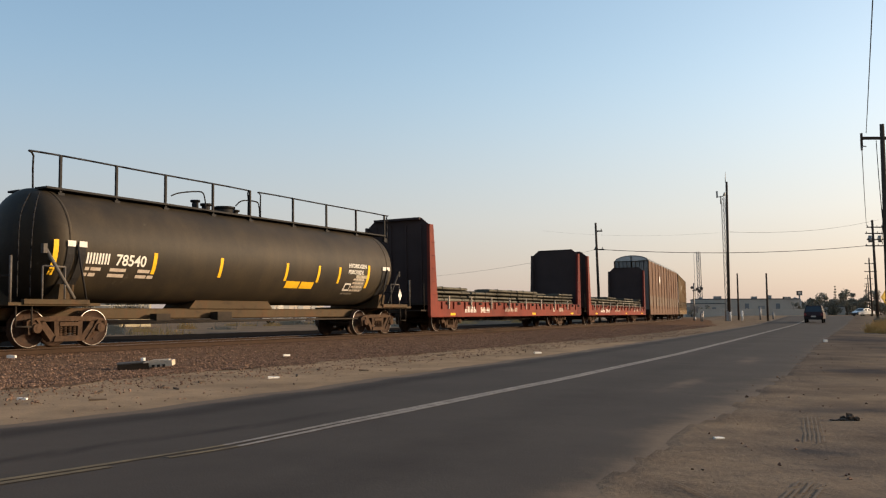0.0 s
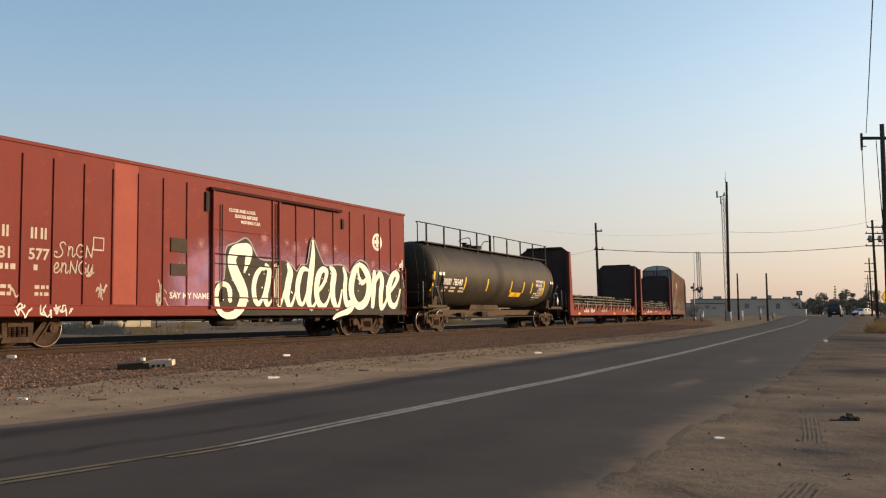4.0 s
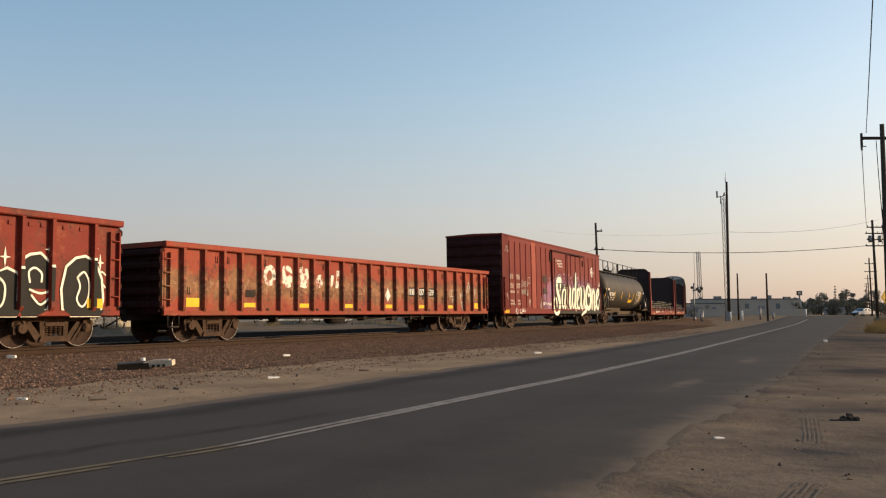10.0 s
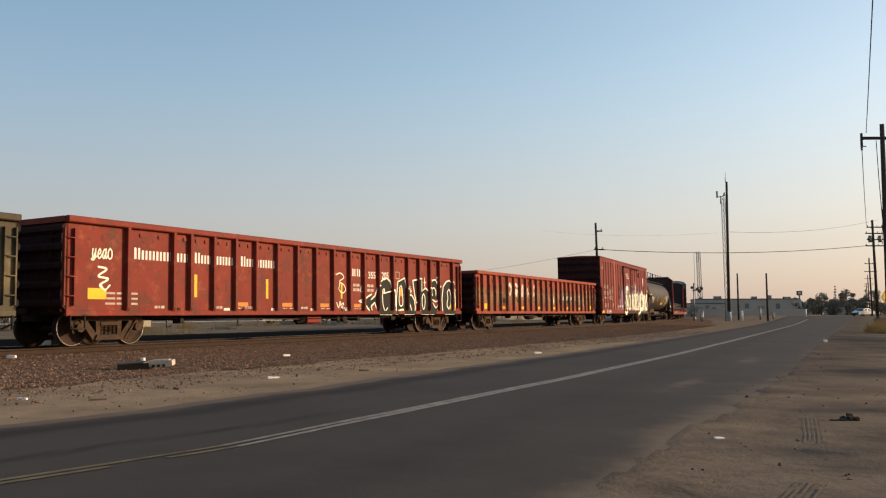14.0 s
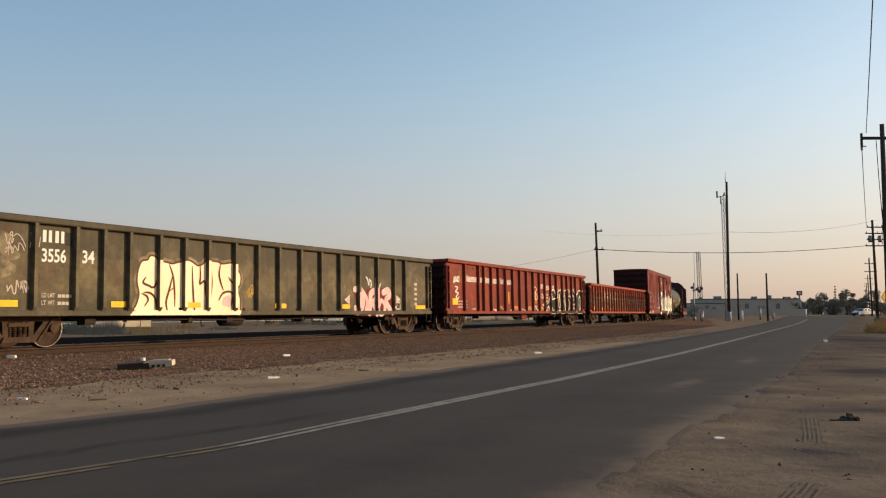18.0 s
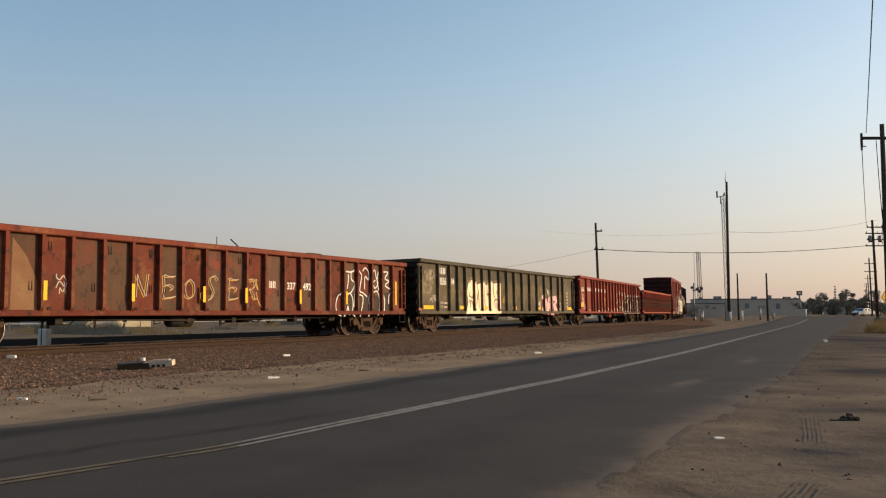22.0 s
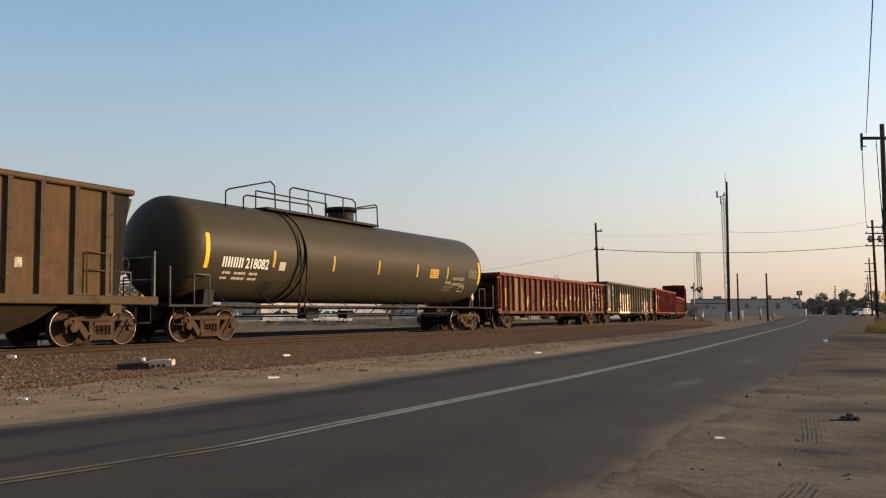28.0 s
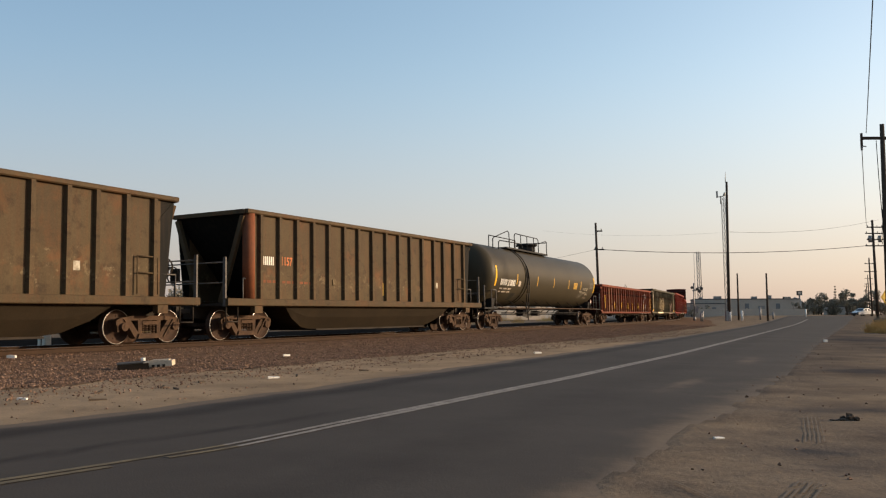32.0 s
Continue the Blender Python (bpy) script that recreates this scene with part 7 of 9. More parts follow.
def lumber_load(u, seed):
    """Wrapped packs of timber lying on a flatcar; they ride with it."""
    r = random.Random(seed)
    load = thing("lumber_stack", pose(0, 0, 0), "grey wrapped lumber packs strapped on the flatcar deck", "lumber stack")
    CARS.append((load, u, 7.43))
    x = -9.45
    while x < 9.2:
        length = r.choice((2.4, 3.0, 3.6))
        length = min(length, 9.45 - x)
        for lay in range(4):
            for row in range(3):
                y0 = -1.32 + row * 0.88 + r.uniform(-0.05, 0.05)
                h = 0.15 + r.uniform(-0.03, 0.015)
                z0 = 1.27 + lay * 0.175
                j = r.uniform(-0.25, 0.25)
                if lay == 3 and r.random() < 0.4:
                    continue
                poly = [(y0 + 0.41 + 0.41 * math.copysign(abs(math.cos(q)) ** 0.5, math.cos(q)), z0 + h / 2 + h / 2 * math.copysign(abs(math.sin(q)) ** 0.6, math.sin(q))) for q in np.linspace(0.2, 0.2 + math.tau, 13)[:-1]]
                pk = part("lumber_pack", MB().prism(poly, "x", max(x + 0.03 + j, -9.5), min(x + length - 0.03 + j, 9.5)), LUMBER, load)
                if row == 0:
                    for q in range(2):
                        xs = x + length * (0.25 + 0.5 * q)
                        part("strap", MB().box(xs - 0.02, y0 - 0.008, z0 + 0.02, xs + 0.02, y0 + 0.4, z0 + h + 0.004), STRAP, pk)
        for q in range(2):
            xs = x + length * (0.2 + 0.6 * q)
            part("bearer", MB().box(xs - 0.05, -1.3, 1.22, xs + 0.05, 1.3, 1.27), LUMBER, load)
        x += length
    return load


# ---------------------------------------------------------------- autoracks
def autorack(u, side, label):
    car = new_car("autorack_car", u, 9.6, label, "autorack car")
    half, sill, top = 13.25, 0.62, 5.62
    mb = MB()
    for k in (-1, 1):
        n = 22
        for i in range(n):
            x0 = -half + 2 * half * i / n
            x1 = x0 + 2 * half / n - 0.03
            part("side_panel", MB().box(x0, k * 1.5 - 0.02, 1.15, x1, k * 1.5 + 0.02, top - 0.15), side, car)
    mb = MB()
    for k in (-1, 1):
        for i in range(12):
            x = -half + 2 * half * i / 11
            part("side_post", MB().box(x - 0.06, k * 1.53 - 0.04, sill, x + 0.06, k * 1.53 + 0.04, top - 0.1), side, car)
        part("side_sill", MB().box(-half, k * 1.5 - 0.05, sill, half, k * 1.5 + 0.05, 1.15), side, car)
    for i in range(40):
        x = -half + 0.4 + i * 0.66
        part("panel_slot", MB().quad(x, 1.45, x + 0.26, 2.35, -1.524), DIM_TEXT if side is RACK_RED else SPRAY_DARK, car)
    poly = [(-1.52, top - 0.15)] + [(-1.5 * math.cos(a), top - 0.12 + 0.52 * math.sin(a)) for a in np.linspace(0.1, math.pi - 0.1, 9)] + [(1.52, top - 0.15)]
    part("roof", MB().prism(poly, "x", -half, half, smooth=False), ROOF_GALV, car, "dull galvanised corrugated roof")
    for k in (-1, 1):
        x = k * (half + 0.01)
        mb = MB()
        for y in (-0.75, 0.75):
            for i in range(4):
                mb.box(min(x, x + k * 0.08), y - 0.7 + i * 0.36, 1.1, max(x, x + k * 0.08), y - 0.4 + i * 0.36, top - 0.2)
        part("end_door", mb, END_SHADE_GREEN if side is RACK else ROOF_GALV, car)
        for q in (-1, 1):                                # pale sheets under the roof's curve, in a dark frame
            sheet_ = [(q * 0.08, top - 0.12)] + [(q * 1.38 * math.cos(a), top - 0.12 + 0.42 * math.sin(a)) for a in np.linspace(0.12, 1.5, 6)]
            part("roof_end_sheet", MB().prism(sheet_[::q], "x", min(x, x + k * 0.05), max(x, x + k * 0.05)), GALV, car, "pale sheet closing the roof's end")
        part("deck_end", MB().box(min(x, x - k * 0.4), -1.5, 0.7, max(x, x - k * 0.4), 1.5, 1.1), UNDER, car)
        coupler(car, k * (half - 0.2), k * (half + 1.2))
    lettering_emblem = MB().disc(-5.0, 4.0, 0.4, -1.545, n=20)
    part("emblem", lettering_emblem, WHITE, car)
    underframe(car, half, 9.6, 3, tanks=False, floor=1.05)
    return car


# ---------------------------------------------------------------- hopper cars
HOPPER_POSTS = (-6.90, -6.00, -5.12, -4.25, -3.38, -2.46, -1.58, -0.66, 0.29, 1.23, 2.10, 3.06, 4.03, 4.87, 5.81, 6.74)


def hopper(u, label, number):
    car = new_car("hopper_car", u, 7.03, label, "hopper car")
    top, sill_t, sill_b, ht, hs, y = 3.97, 1.24, 1.02, 7.55, 8.4, HALF - 0.12
    part("side_wall", MB().box(-ht + 0.33, -y, sill_t, ht - 0.55, -y + 0.03, top - 0.12).box(-ht + 0.55, y - 0.03, sill_t, ht - 0.55, y, top - 0.12), HOPPER, car)
    mb = MB()
    for k in (-1, 1):
        mb.bevel_box(-ht, k * (HALF - 0.07) - 0.08, top - 0.14, ht, k * (HALF - 0.07) + 0.08, top, 0.03)
        mb.box(k * ht - 0.06, -y, top - 0.14, k * ht + 0.06, y, top - 0.01)
    part("top_chord", mb, HOPPER, car)
    for k in (-1, 1):
        part("side_sill", MB().bevel_box(-hs, k * (HALF - 0.06) - 0.07, sill_b, hs, k * (HALF - 0.06) + 0.07, sill_t, 0.02), HOPPER, car)
    post = MB().prism([(-0.09, y), (-0.06, y + 0.11), (0.06, y + 0.11), (0.09, y)], "z", sill_t, top - 0.12).data("side_post", HOPPER)
    for x in HOPPER_POSTS:
        for k in (-1, 1):
            part("side_post", post, None, car, at=pose(x, 0, 0, 0, 0, 0 if k > 0 else 180))
    for k in (-1, 1):                                    # sloping end sheet, corner flanks and its braces
        x0, x1 = k * ht, k * (ht - 2.6)
        # the shade under the rim is put into these sheets' near-black
        part("slope_sheet", MB().prism([(x0, top - 0.1), (x1, 1.2), (x1 - k * 0.06, 1.2), (x0 - k * 0.06, top - 0.1)][::-k], "y", -y, y), END_SHADE_GREEN, car, "sloping end sheet with shade painted near-black")
        if k < 0:
            part("corner_post", MB().cyl((-7.32, -y + 0.06, sill_t), (-7.32, -y + 0.06, top - 0.13), 0.19, n=24), HOPPER_RUST if number else HOPPER, car, "rounded corner post with rust streaks")
        for q in ((1,) if k < 0 else (-1, 1)):
            part("corner_flank", MB().prism([(k * (ht - 0.05), top - 0.12), (k * (ht - 0.56), top - 0.12), (k * (ht - 0.56), sill_t), (k * (ht - 0.35), sill_t)][::k], "y", q * (y - 0.03) - 0.02, q * (y - 0.03) + 0.02), END_SHADE_GREEN, car, "corner sheet with shade painted near-black")
        for q in (-1, 1):
            part("end_brace", MB().tube([(k * (ht - 0.02), q * 1.36, top - 0.2), (k * (ht - 0.05), q * 0.45, 1.15)], 0.10, 4), HOPPER, car)
        part("end_platform", MB().box(min(k * 5.6, k * hs), -1.4, 1.02, max(k * 5.6, k * hs), 1.4, 1.1), UNDER, car)
        mb = MB()
        for q in (-1, 1):
            mb.box(k * (hs - 0.02) - 0.03, q * 1.42 - 0.05, 1.0, k * (hs - 0.02) + 0.03, q * 1.42 + 0.05, 2.45)
            mb.tube([(k * (hs - 0.8), q * 1.42, 1.1), (k * (hs - 0.8), q * 1.42, 1.85), (k * (hs - 1.35), q * 1.42, 1.85)], 0.022)
        mb.tube([(k * (hs - 0.02), -1.4, 2.3), (k * (hs - 0.02), 1.4, 2.3)], 0.02).tube([(k * (hs - 0.02), -1.4, 1.7), (k * (hs - 0.02), 1.4, 1.7)], 0.02)
        part("end_handrail", mb, RAILING, car)
        part("jacking_pad", MB().box(k * 7.03 - 0.18, -HALF + 0.02, 0.80, k * 7.03 + 0.18, -HALF + 0.2, 1.02), HOPPER, car)
        if k > 0:
          part("side_ladder", MB().tube([(k * 6.85, -y - 0.08, 1.3), (k * 6.85, -y - 0.08, 2.3)], 0.02).tube([(k * 6.15, -y - 0.08, 1.3), (k * 6.15, -y - 0.08, 2.3)], 0.02).tube([(k * 6.85, -y - 0.08, 2.28), (k * 6.15, -y - 0.08, 2.28)], 0.02).tube([(k * 6.85, -y - 0.08, 1.85), (k * 6.15, -y - 0.08, 1.85)], 0.02), HOPPER, car)
        mb = MB().tube([(k * (hs - 0.1), -1.4, 1.02), (k * (hs - 0.1), -1.4, 0.55), (k * (hs - 0.6), -1.4, 0.55), (k * (hs - 0.6), -1.4, 1.02)], 0.022)
        part("stirrup_step", mb, UNDER, car)
        coupler(car, k * (hs - 0.2), k * (hs + 0.65))
    # belly troughs below the sill
    prof = [(-5.6, 1.05), (-5.0, 0.62), (-4.3, 0.34), (-3.8, 0.27), (3.8, 0.27), (4.3, 0.34), (5.0, 0.62), (5.6, 1.05)]
    mb, n = MB(), len(prof)
    ring = [[(x, q * (1.38 - 0.42 * ((1.05 - z) / 0.78) ** 1.3), z) for x, z in prof] for q in (-1, 1)]
    mid = [[(x, q * (1.38 - 0.42 * (0.5 * (1.05 - z) / 0.78) ** 1.3), (z + 1.05) / 2) for x, z in prof] for q in (-1, 1)]
    cap = [[(x, q * 1.38, 1.05) for x, z in prof] for q in (-1, 1)]
    mb.add(cap[0] + mid[0] + ring[0] + ring[1] + mid[1] + cap[1], [(r * n + i, (r + 1) * n + i, (r + 1) * n + i + 1, r * n + i + 1) for r in range(5) for i in range(n - 1)])
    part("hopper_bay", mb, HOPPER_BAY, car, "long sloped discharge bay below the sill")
    edges = [-7.33, *HOPPER_POSTS, ht - 0.58]
    for i, (a, b) in enumerate(zip(edges, edges[1:])):
        part("side_panel", MB().box(a + 0.07, -y - 0.003, sill_t + 0.01, b - 0.07, -y, top - 0.14), HOPPER_WORN if number and i > 11 else HOPPER, car)
    part("centre_sill", MB().bevel_box(-hs, -0.2, 0.66, hs, 0.2, 1.02, 0.02), UNDER, car)
    part("discharge_gate", MB().box(-3.7, -1.2, 0.22, 3.7, 1.2, 0.27), UNDER, car)
    hand_brake(car, -hs + 0.3, -1, 0.8, 2.0)
    hand_brake(car, hs - 0.5, 1, -0.6, 2.1)
    f = -y - 0.006
    if number:
        letter_bars([0.06, 0.15, 0.17, 0.16], 0.27, -6.83, 2.30, f, WHITE, car, 0.025)
        lettering(number, 0.27, -5.89, 2.33, f, SPRAY_ORANGE, car, stretch=0.78)
        for x0 in (-6.8, -5.85, -4.95):
            letter_bars([0.2, 0.2, 0.15], 0.08, x0, 1.75, f, HOPPER_RUST, car, 0.06)
    part("reporting_box", MB().box(-3.12, -y - 0.03, 1.75, -2.88, -y, 1.96), HOPPER, car)
    painted_patch(car, [(0.12, 1.45, 0.20, 1.93), (2.98, 1.45, 3.03, 1.8)], f, SPRAY_YELLOW, "reflector_stripe")
    painted_patch(car, [(4.25, 1.83, 4.44, 2.06)], f, WORN_PALE, "small_label")
    part("inner_load_floor", MB().box(-5.0, -y + 0.03, 1.12, 5.0, y - 0.03, 1.18), UNDER, car)
    return car


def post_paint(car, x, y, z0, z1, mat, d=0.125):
    """Spray paint that runs over a post: its face and its +x flank."""
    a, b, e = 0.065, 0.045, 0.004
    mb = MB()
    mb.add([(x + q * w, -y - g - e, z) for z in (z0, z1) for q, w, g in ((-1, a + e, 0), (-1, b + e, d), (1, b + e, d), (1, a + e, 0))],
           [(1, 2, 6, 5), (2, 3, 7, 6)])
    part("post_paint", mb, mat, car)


def gondola_b():
    posts = [-8.35, -6.80, -6.18, -5.28, -4.38, -3.48, -2.48, -1.48, -0.48, 0.52, 1.52, 2.42, 3.42, 4.42, 5.52, 6.42, 7.32, 8.12, 9.32]
    car, y = gondola("gondola_car", -51.7, 8.55, 10.13, 3.14, posts, GON_B, "red open gondola car with white lettering and black graffiti", 2)
    f = -y - 0.006
    x = -8.1
    for n in (8, 7, 7):                                   # the company's name, as plain blocks
        for q in range(n):
            letter_bars([0.21], 0.30 if q == 0 else 0.24, x, 2.2, f, WHITE, car)
            x += 0.245
        x += 0.17
    letter_bars([0.21, 0.21], 0.27, 1.75, 2.12, f, WHITE, car, 0.08)
    lettering("355", 0.25, 2.77, 2.08, f, WHITE, car, stretch=0.98)
    lettering("205", 0.25, 3.69, 2.10, f, WHITE, car, stretch=0.98)
    for z in (1.75, 1.58):
        letter_bars([0.15, 0.2, -0.4, 0.22, 0.15], 0.1, 1.8, z, f, FADED_TEXT, car, 0.05)
    painted_patch(car, [(-9.5, 1.15, -8.95, 1.42)], f, YELLOW)
    for x in (-4.0, -1.9, 0.1, 2.1, 4.2):
        painted_patch(car, [(x - 0.26, 1.0, x + 0.24, 1.12)], f, ORANGE_STRIPE, "reflector_stripe")
        letter_bars([0.1, 0.07, -0.05, 0.12, 0.06], 0.035, x - 0.22, 0.93, f, FADED_TEXT, car, 0.03)
        painted_patch(car, [(x - 0.8, 0.86, x - 0.55, 0.95)], f, WHITE, "small_label")
    painted_patch(car, [(-5.98, 1.25, -5.87, 1.88), (-2.95, 1.25, -2.84, 1.85), (1.03, 1.3, 1.13, 1.85)], f, YELLOW)
    painted_patch(car, [(9.15, 0.93, 9.62, 1.16), (5.0, 1.45, 5.09, 1.76)], f - 0.026, YELLOW)
    for k, pl in enumerate(BLACK_SLABS):
        pl = [(a, max(b, 0.745)) for a, b in pl]
        part("graffiti_foot", blot([(a, min(b, 0.88)) for a, b in pl], -HALF + 0.076 - 0.001 * k), SPRAY_BLACK, car)
        part("graffiti_letter", blot(pl, f - 0.006 - 0.001 * k), SPRAY_BLACK, car, "black graffiti letter with a cream outline")
        part("graffiti_outline", MB().ribbon(pl + pl[:1], 0.065, f - 0.014 - 0.001 * k), CREAM, car)
    part("graffiti_gap", blot(SLAB_LINES[1][:-1], f - 0.019), GON_B, car)
    for k, ln in enumerate(SLAB_LINES):
        part("graffiti_inline", MB().ribbon(smooth_path(ln, 4), 0.05, f - 0.021 - 0.0005 * k), CREAM, car)
    part("graffiti_glint", blot([(7.56, 1.36), (8.14, 1.36), (8.10, 1.22), (7.86, 1.05), (7.63, 1.22)], f - 0.019), GON_B, car)
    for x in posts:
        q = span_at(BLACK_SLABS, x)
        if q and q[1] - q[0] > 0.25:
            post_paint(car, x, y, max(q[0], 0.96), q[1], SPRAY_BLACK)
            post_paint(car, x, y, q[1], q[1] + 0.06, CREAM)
    for x, z, q in ((2.43, 1.57, 0.3), (6.94, 2.05, 0.24), (8.08, 2.28, 0.24), (9.36, 2.39, 0.2), (9.53, 2.05, 0.22), (5.70, 1.84, 0.2), (5.82, 1.67, 0.16)):   # sprayed sparkles
        part("graffiti_sparkle", MB().add([(x, f - 0.018, z - q), (x + 0.035, f - 0.018, z), (x, f - 0.018, z + q), (x - 0.035, f - 0.018, z)], [(0, 1, 2, 3)])
             .add([(x - q * 0.6, f - 0.019, z), (x, f - 0.019, z - 0.03), (x + q * 0.6, f - 0.019, z), (x, f - 0.019, z + 0.03)], [(0, 1, 2, 3)]), CREAM, car)
    part("stencil_frame", MB().ribbon([(4.72, 2.13), (4.98, 2.13), (4.98, 2.39), (4.72, 2.39), (4.72, 2.13)], 0.03, f), FADED_TEXT, car)
    wild_letters(car, "yeao", -9.40, 2.16, 0.22, 0.29, 0.038, f - 0.004, CREAM, GON_B, 0.0, 0.0, "thin cream scrawled letter")
    part("scrawled_tag", MB().ribbon(smooth_path([(-9.2, 1.95), (-8.95, 1.9), (-9.2, 1.72), (-8.9, 1.66), (-9.15, 1.5), (-9.0, 1.38)]), 0.05, f).ribbon([(-9.12, 1.5), (-9.0, 1.36), (-8.85, 1.5)], 0.05, f - 0.001), CREAM, car)
    for q in range(3):
        letter_bars([0.3, 0.16, -0.2, 0.2], 0.05, -8.98, 1.28 - 0.13 * q, f, FADED_TEXT, car, 0.05)
    scribbles(car, f, 4, [1.0, 2.0, 9.0], 1.4, 2.1, 33, CREAM, 0.04, tall=1.6)
    for x in (-7.4, -5.2, -3.9, -1.2, 1.1):
        letter_bars([0.1, 0.06, 0.12], 0.07, x, 0.93, f, FADED_TEXT, car, 0.03)
    part("scrawled_tag", MB().ribbon(smooth_path([(0.72, 2.12), (1.0, 2.2), (1.22, 2.05), (0.95, 1.9), (1.2, 1.8), (1.32, 1.62), (1.15, 1.5), (0.92, 1.62), (0.98, 1.85)]), 0.035, f - 0.003), CREAM, car)
    part("scrawled_tag", MB().ribbon(smooth_path([(0.78, 1.16), (0.9, 0.98), (0.98, 1.2), (1.08, 0.98), (1.2, 1.14), (1.0, 1.08)]), 0.03, f - 0.003), CREAM, car)
    part("brake_reservoir", MB().bevel_box(-0.55, -1.2, 0.45, 0.2, -0.9, 0.72, 0.05), GON_B, car, "red brake reservoir under the floor")
    return car


def gondola_e():
    posts = [-8.38, -7.28, -6.48, -5.68, -4.68, -3.78, -2.88, -1.78, -0.78, 0.22, 1.32, 2.42, 3.52, 4.72, 5.92, 7.12, 7.92]
    car, y = gondola("gondola_car", -73.2, 8.45, 10.05, 3.02, posts, GON_E, "dark olive gondola car with peach block graffiti", 3)
    f = -y - 0.006
    letter_bars([0.26, 0.26], 0.28, -8.15, 2.45, f, WHITE, car, 0.07)
    painted_patch(car, [(-7.54, 2.40, -7.36, 2.72)], f, SPRAY_DARK, "painted_out_patch")
    lettering("3556", 0.31, -8.18, 2.0, f, WHITE, car, stretch=0.78)
    lettering("34", 0.31, -7.08, 2.02, f, WHITE, car, stretch=0.85)
    for z, words, ws in ((1.17, "LD LMT", [0.09, 0.09, 0.09, 0.09]), (1.0, "LT  WT", [0.09, 0.09, 0.09])):
        lettering(words, 0.105, -8.15, z, f, FADED_TEXT, car, stretch=0.72)
        letter_bars(ws, 0.075, -7.72, z, f, FADED_TEXT, car, 0.015)
    for x, w in ((-9.2, 0.45), (-5.95, 0.26), (-3.4, 0.26), (0.35, 0.28), (3.9, 0.28), (9.2, 0.4)):
        painted_patch(car, [(x - w, 0.95, x + w, 1.10)], f - 0.016, YELLOW)
    painted_patch(car, [(-10.0, 0.9, -9.8, 1.02)], f, RED_LAMP, "red_mark")
    yb = -HALF + 0.004
    r = random.Random(3)
    edge = [(a, max(b, 0.745)) for a, b in PEACH_EDGE[0]]
    part("graffiti_halo", MB().ribbon(smooth_path(edge[1:-1], 3), 0.20, f - 0.003), SMEAR, car)
    part("graffiti_edge", MB().ribbon(smooth_path(edge[1:-1], 3), 0.05, f - 0.0085), SPRAY_SEAM, car)
    part("graffiti_foot", blot([(a, min(b, 0.88)) for a, b in edge], -HALF + 0.077), PEACH, car)
    part("graffiti_block", blot(edge, f - 0.006), PEACH, car, "peach block graffiti letters run together")
    for k, ln in enumerate(PEACH_SEAMS):
        part("graffiti_seam", brush(MB(), [(a, max(b, 0.76), 0.062 if 0 < q < len(ln) - 1 else 0.03) for q, (a, b) in enumerate(ln)], lambda q: f - 0.010 - 0.0005 * k, 5), SPRAY_SEAM, car, "rust brown line in the graffiti")
    part("graffiti_blush", blot([(-2.3, 1.05), (-2.22, 1.25), (-2.0, 1.33), (-1.9, 1.2), (-1.95, 0.95)], f - 0.009), SPRAY_PINK, car)
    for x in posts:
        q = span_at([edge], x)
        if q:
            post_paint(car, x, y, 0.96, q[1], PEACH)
    part("graffiti_ground", blot(PINK_GROUND[0], f - 0.004), RED_SPRAY, car, "dark red ground of the pink graffiti")
    for k, st in enumerate(PINK_STROKES):
        part("graffiti_letter", brush(MB(), st, lambda q: f - 0.008 - 0.0006 * k), SPRAY_PINK, car, "pink graffiti letter with a dark red edge")
    for k in (1, 2):
        part("graffiti_arrow", blot(PINK_GROUND[k], f - 0.004), SPRAY_PINK, car)
    part("stencil_frame", MB().ribbon(PINK_GROUND[3], 0.03, f - 0.003), WHITE, car)
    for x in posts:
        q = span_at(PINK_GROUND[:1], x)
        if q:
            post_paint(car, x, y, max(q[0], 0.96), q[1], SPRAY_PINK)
    scribbles(car, f - 0.018, 6, [5.0, 5.3, 5.6], 1.85, 2.05, 45, WHITE, 0.045, tall=1.3)
    part("stencil_frame", MB().ribbon([(7.2, 0.95), (7.65, 0.95), (7.65, 1.25), (7.4, 1.25), (7.4, 1.05), (7.25, 1.05)], 0.035, f), FADED_TEXT, car)
    for q in range(7):
        xa, za = r.uniform(-9.7, -8.95), r.uniform(1.75, 2.5)
        wide, tall = r.uniform(0.25, 0.45), r.uniform(0.12, 0.26)
        part("paint_smear", MB().disc(xa, za, wide, f - 0.0005 * q, 0, tall, 18), SMEAR, car)
    scribbles(car, f - 0.006, 9, [-9.3, -9.1, -8.9, -8.7], 2.2, 2.6, 41, FADED_TEXT, 0.022, tall=1.3)
    scribbles(car, f, 4, [-9.3, -9.0, -8.9], 1.3, 1.5, 42, FADED_TEXT, 0.03, tall=1.2)
    scribbles(car, f, 3, [-1.45, -1.4], 1.2, 1.6, 43, SPRAY_YELLOW, 0.03)
    for i in range(5):
        letter_bars([0.2], 0.1, 8.75, 1.9 - i * 0.2, f, FADED_TEXT, car)
    return car


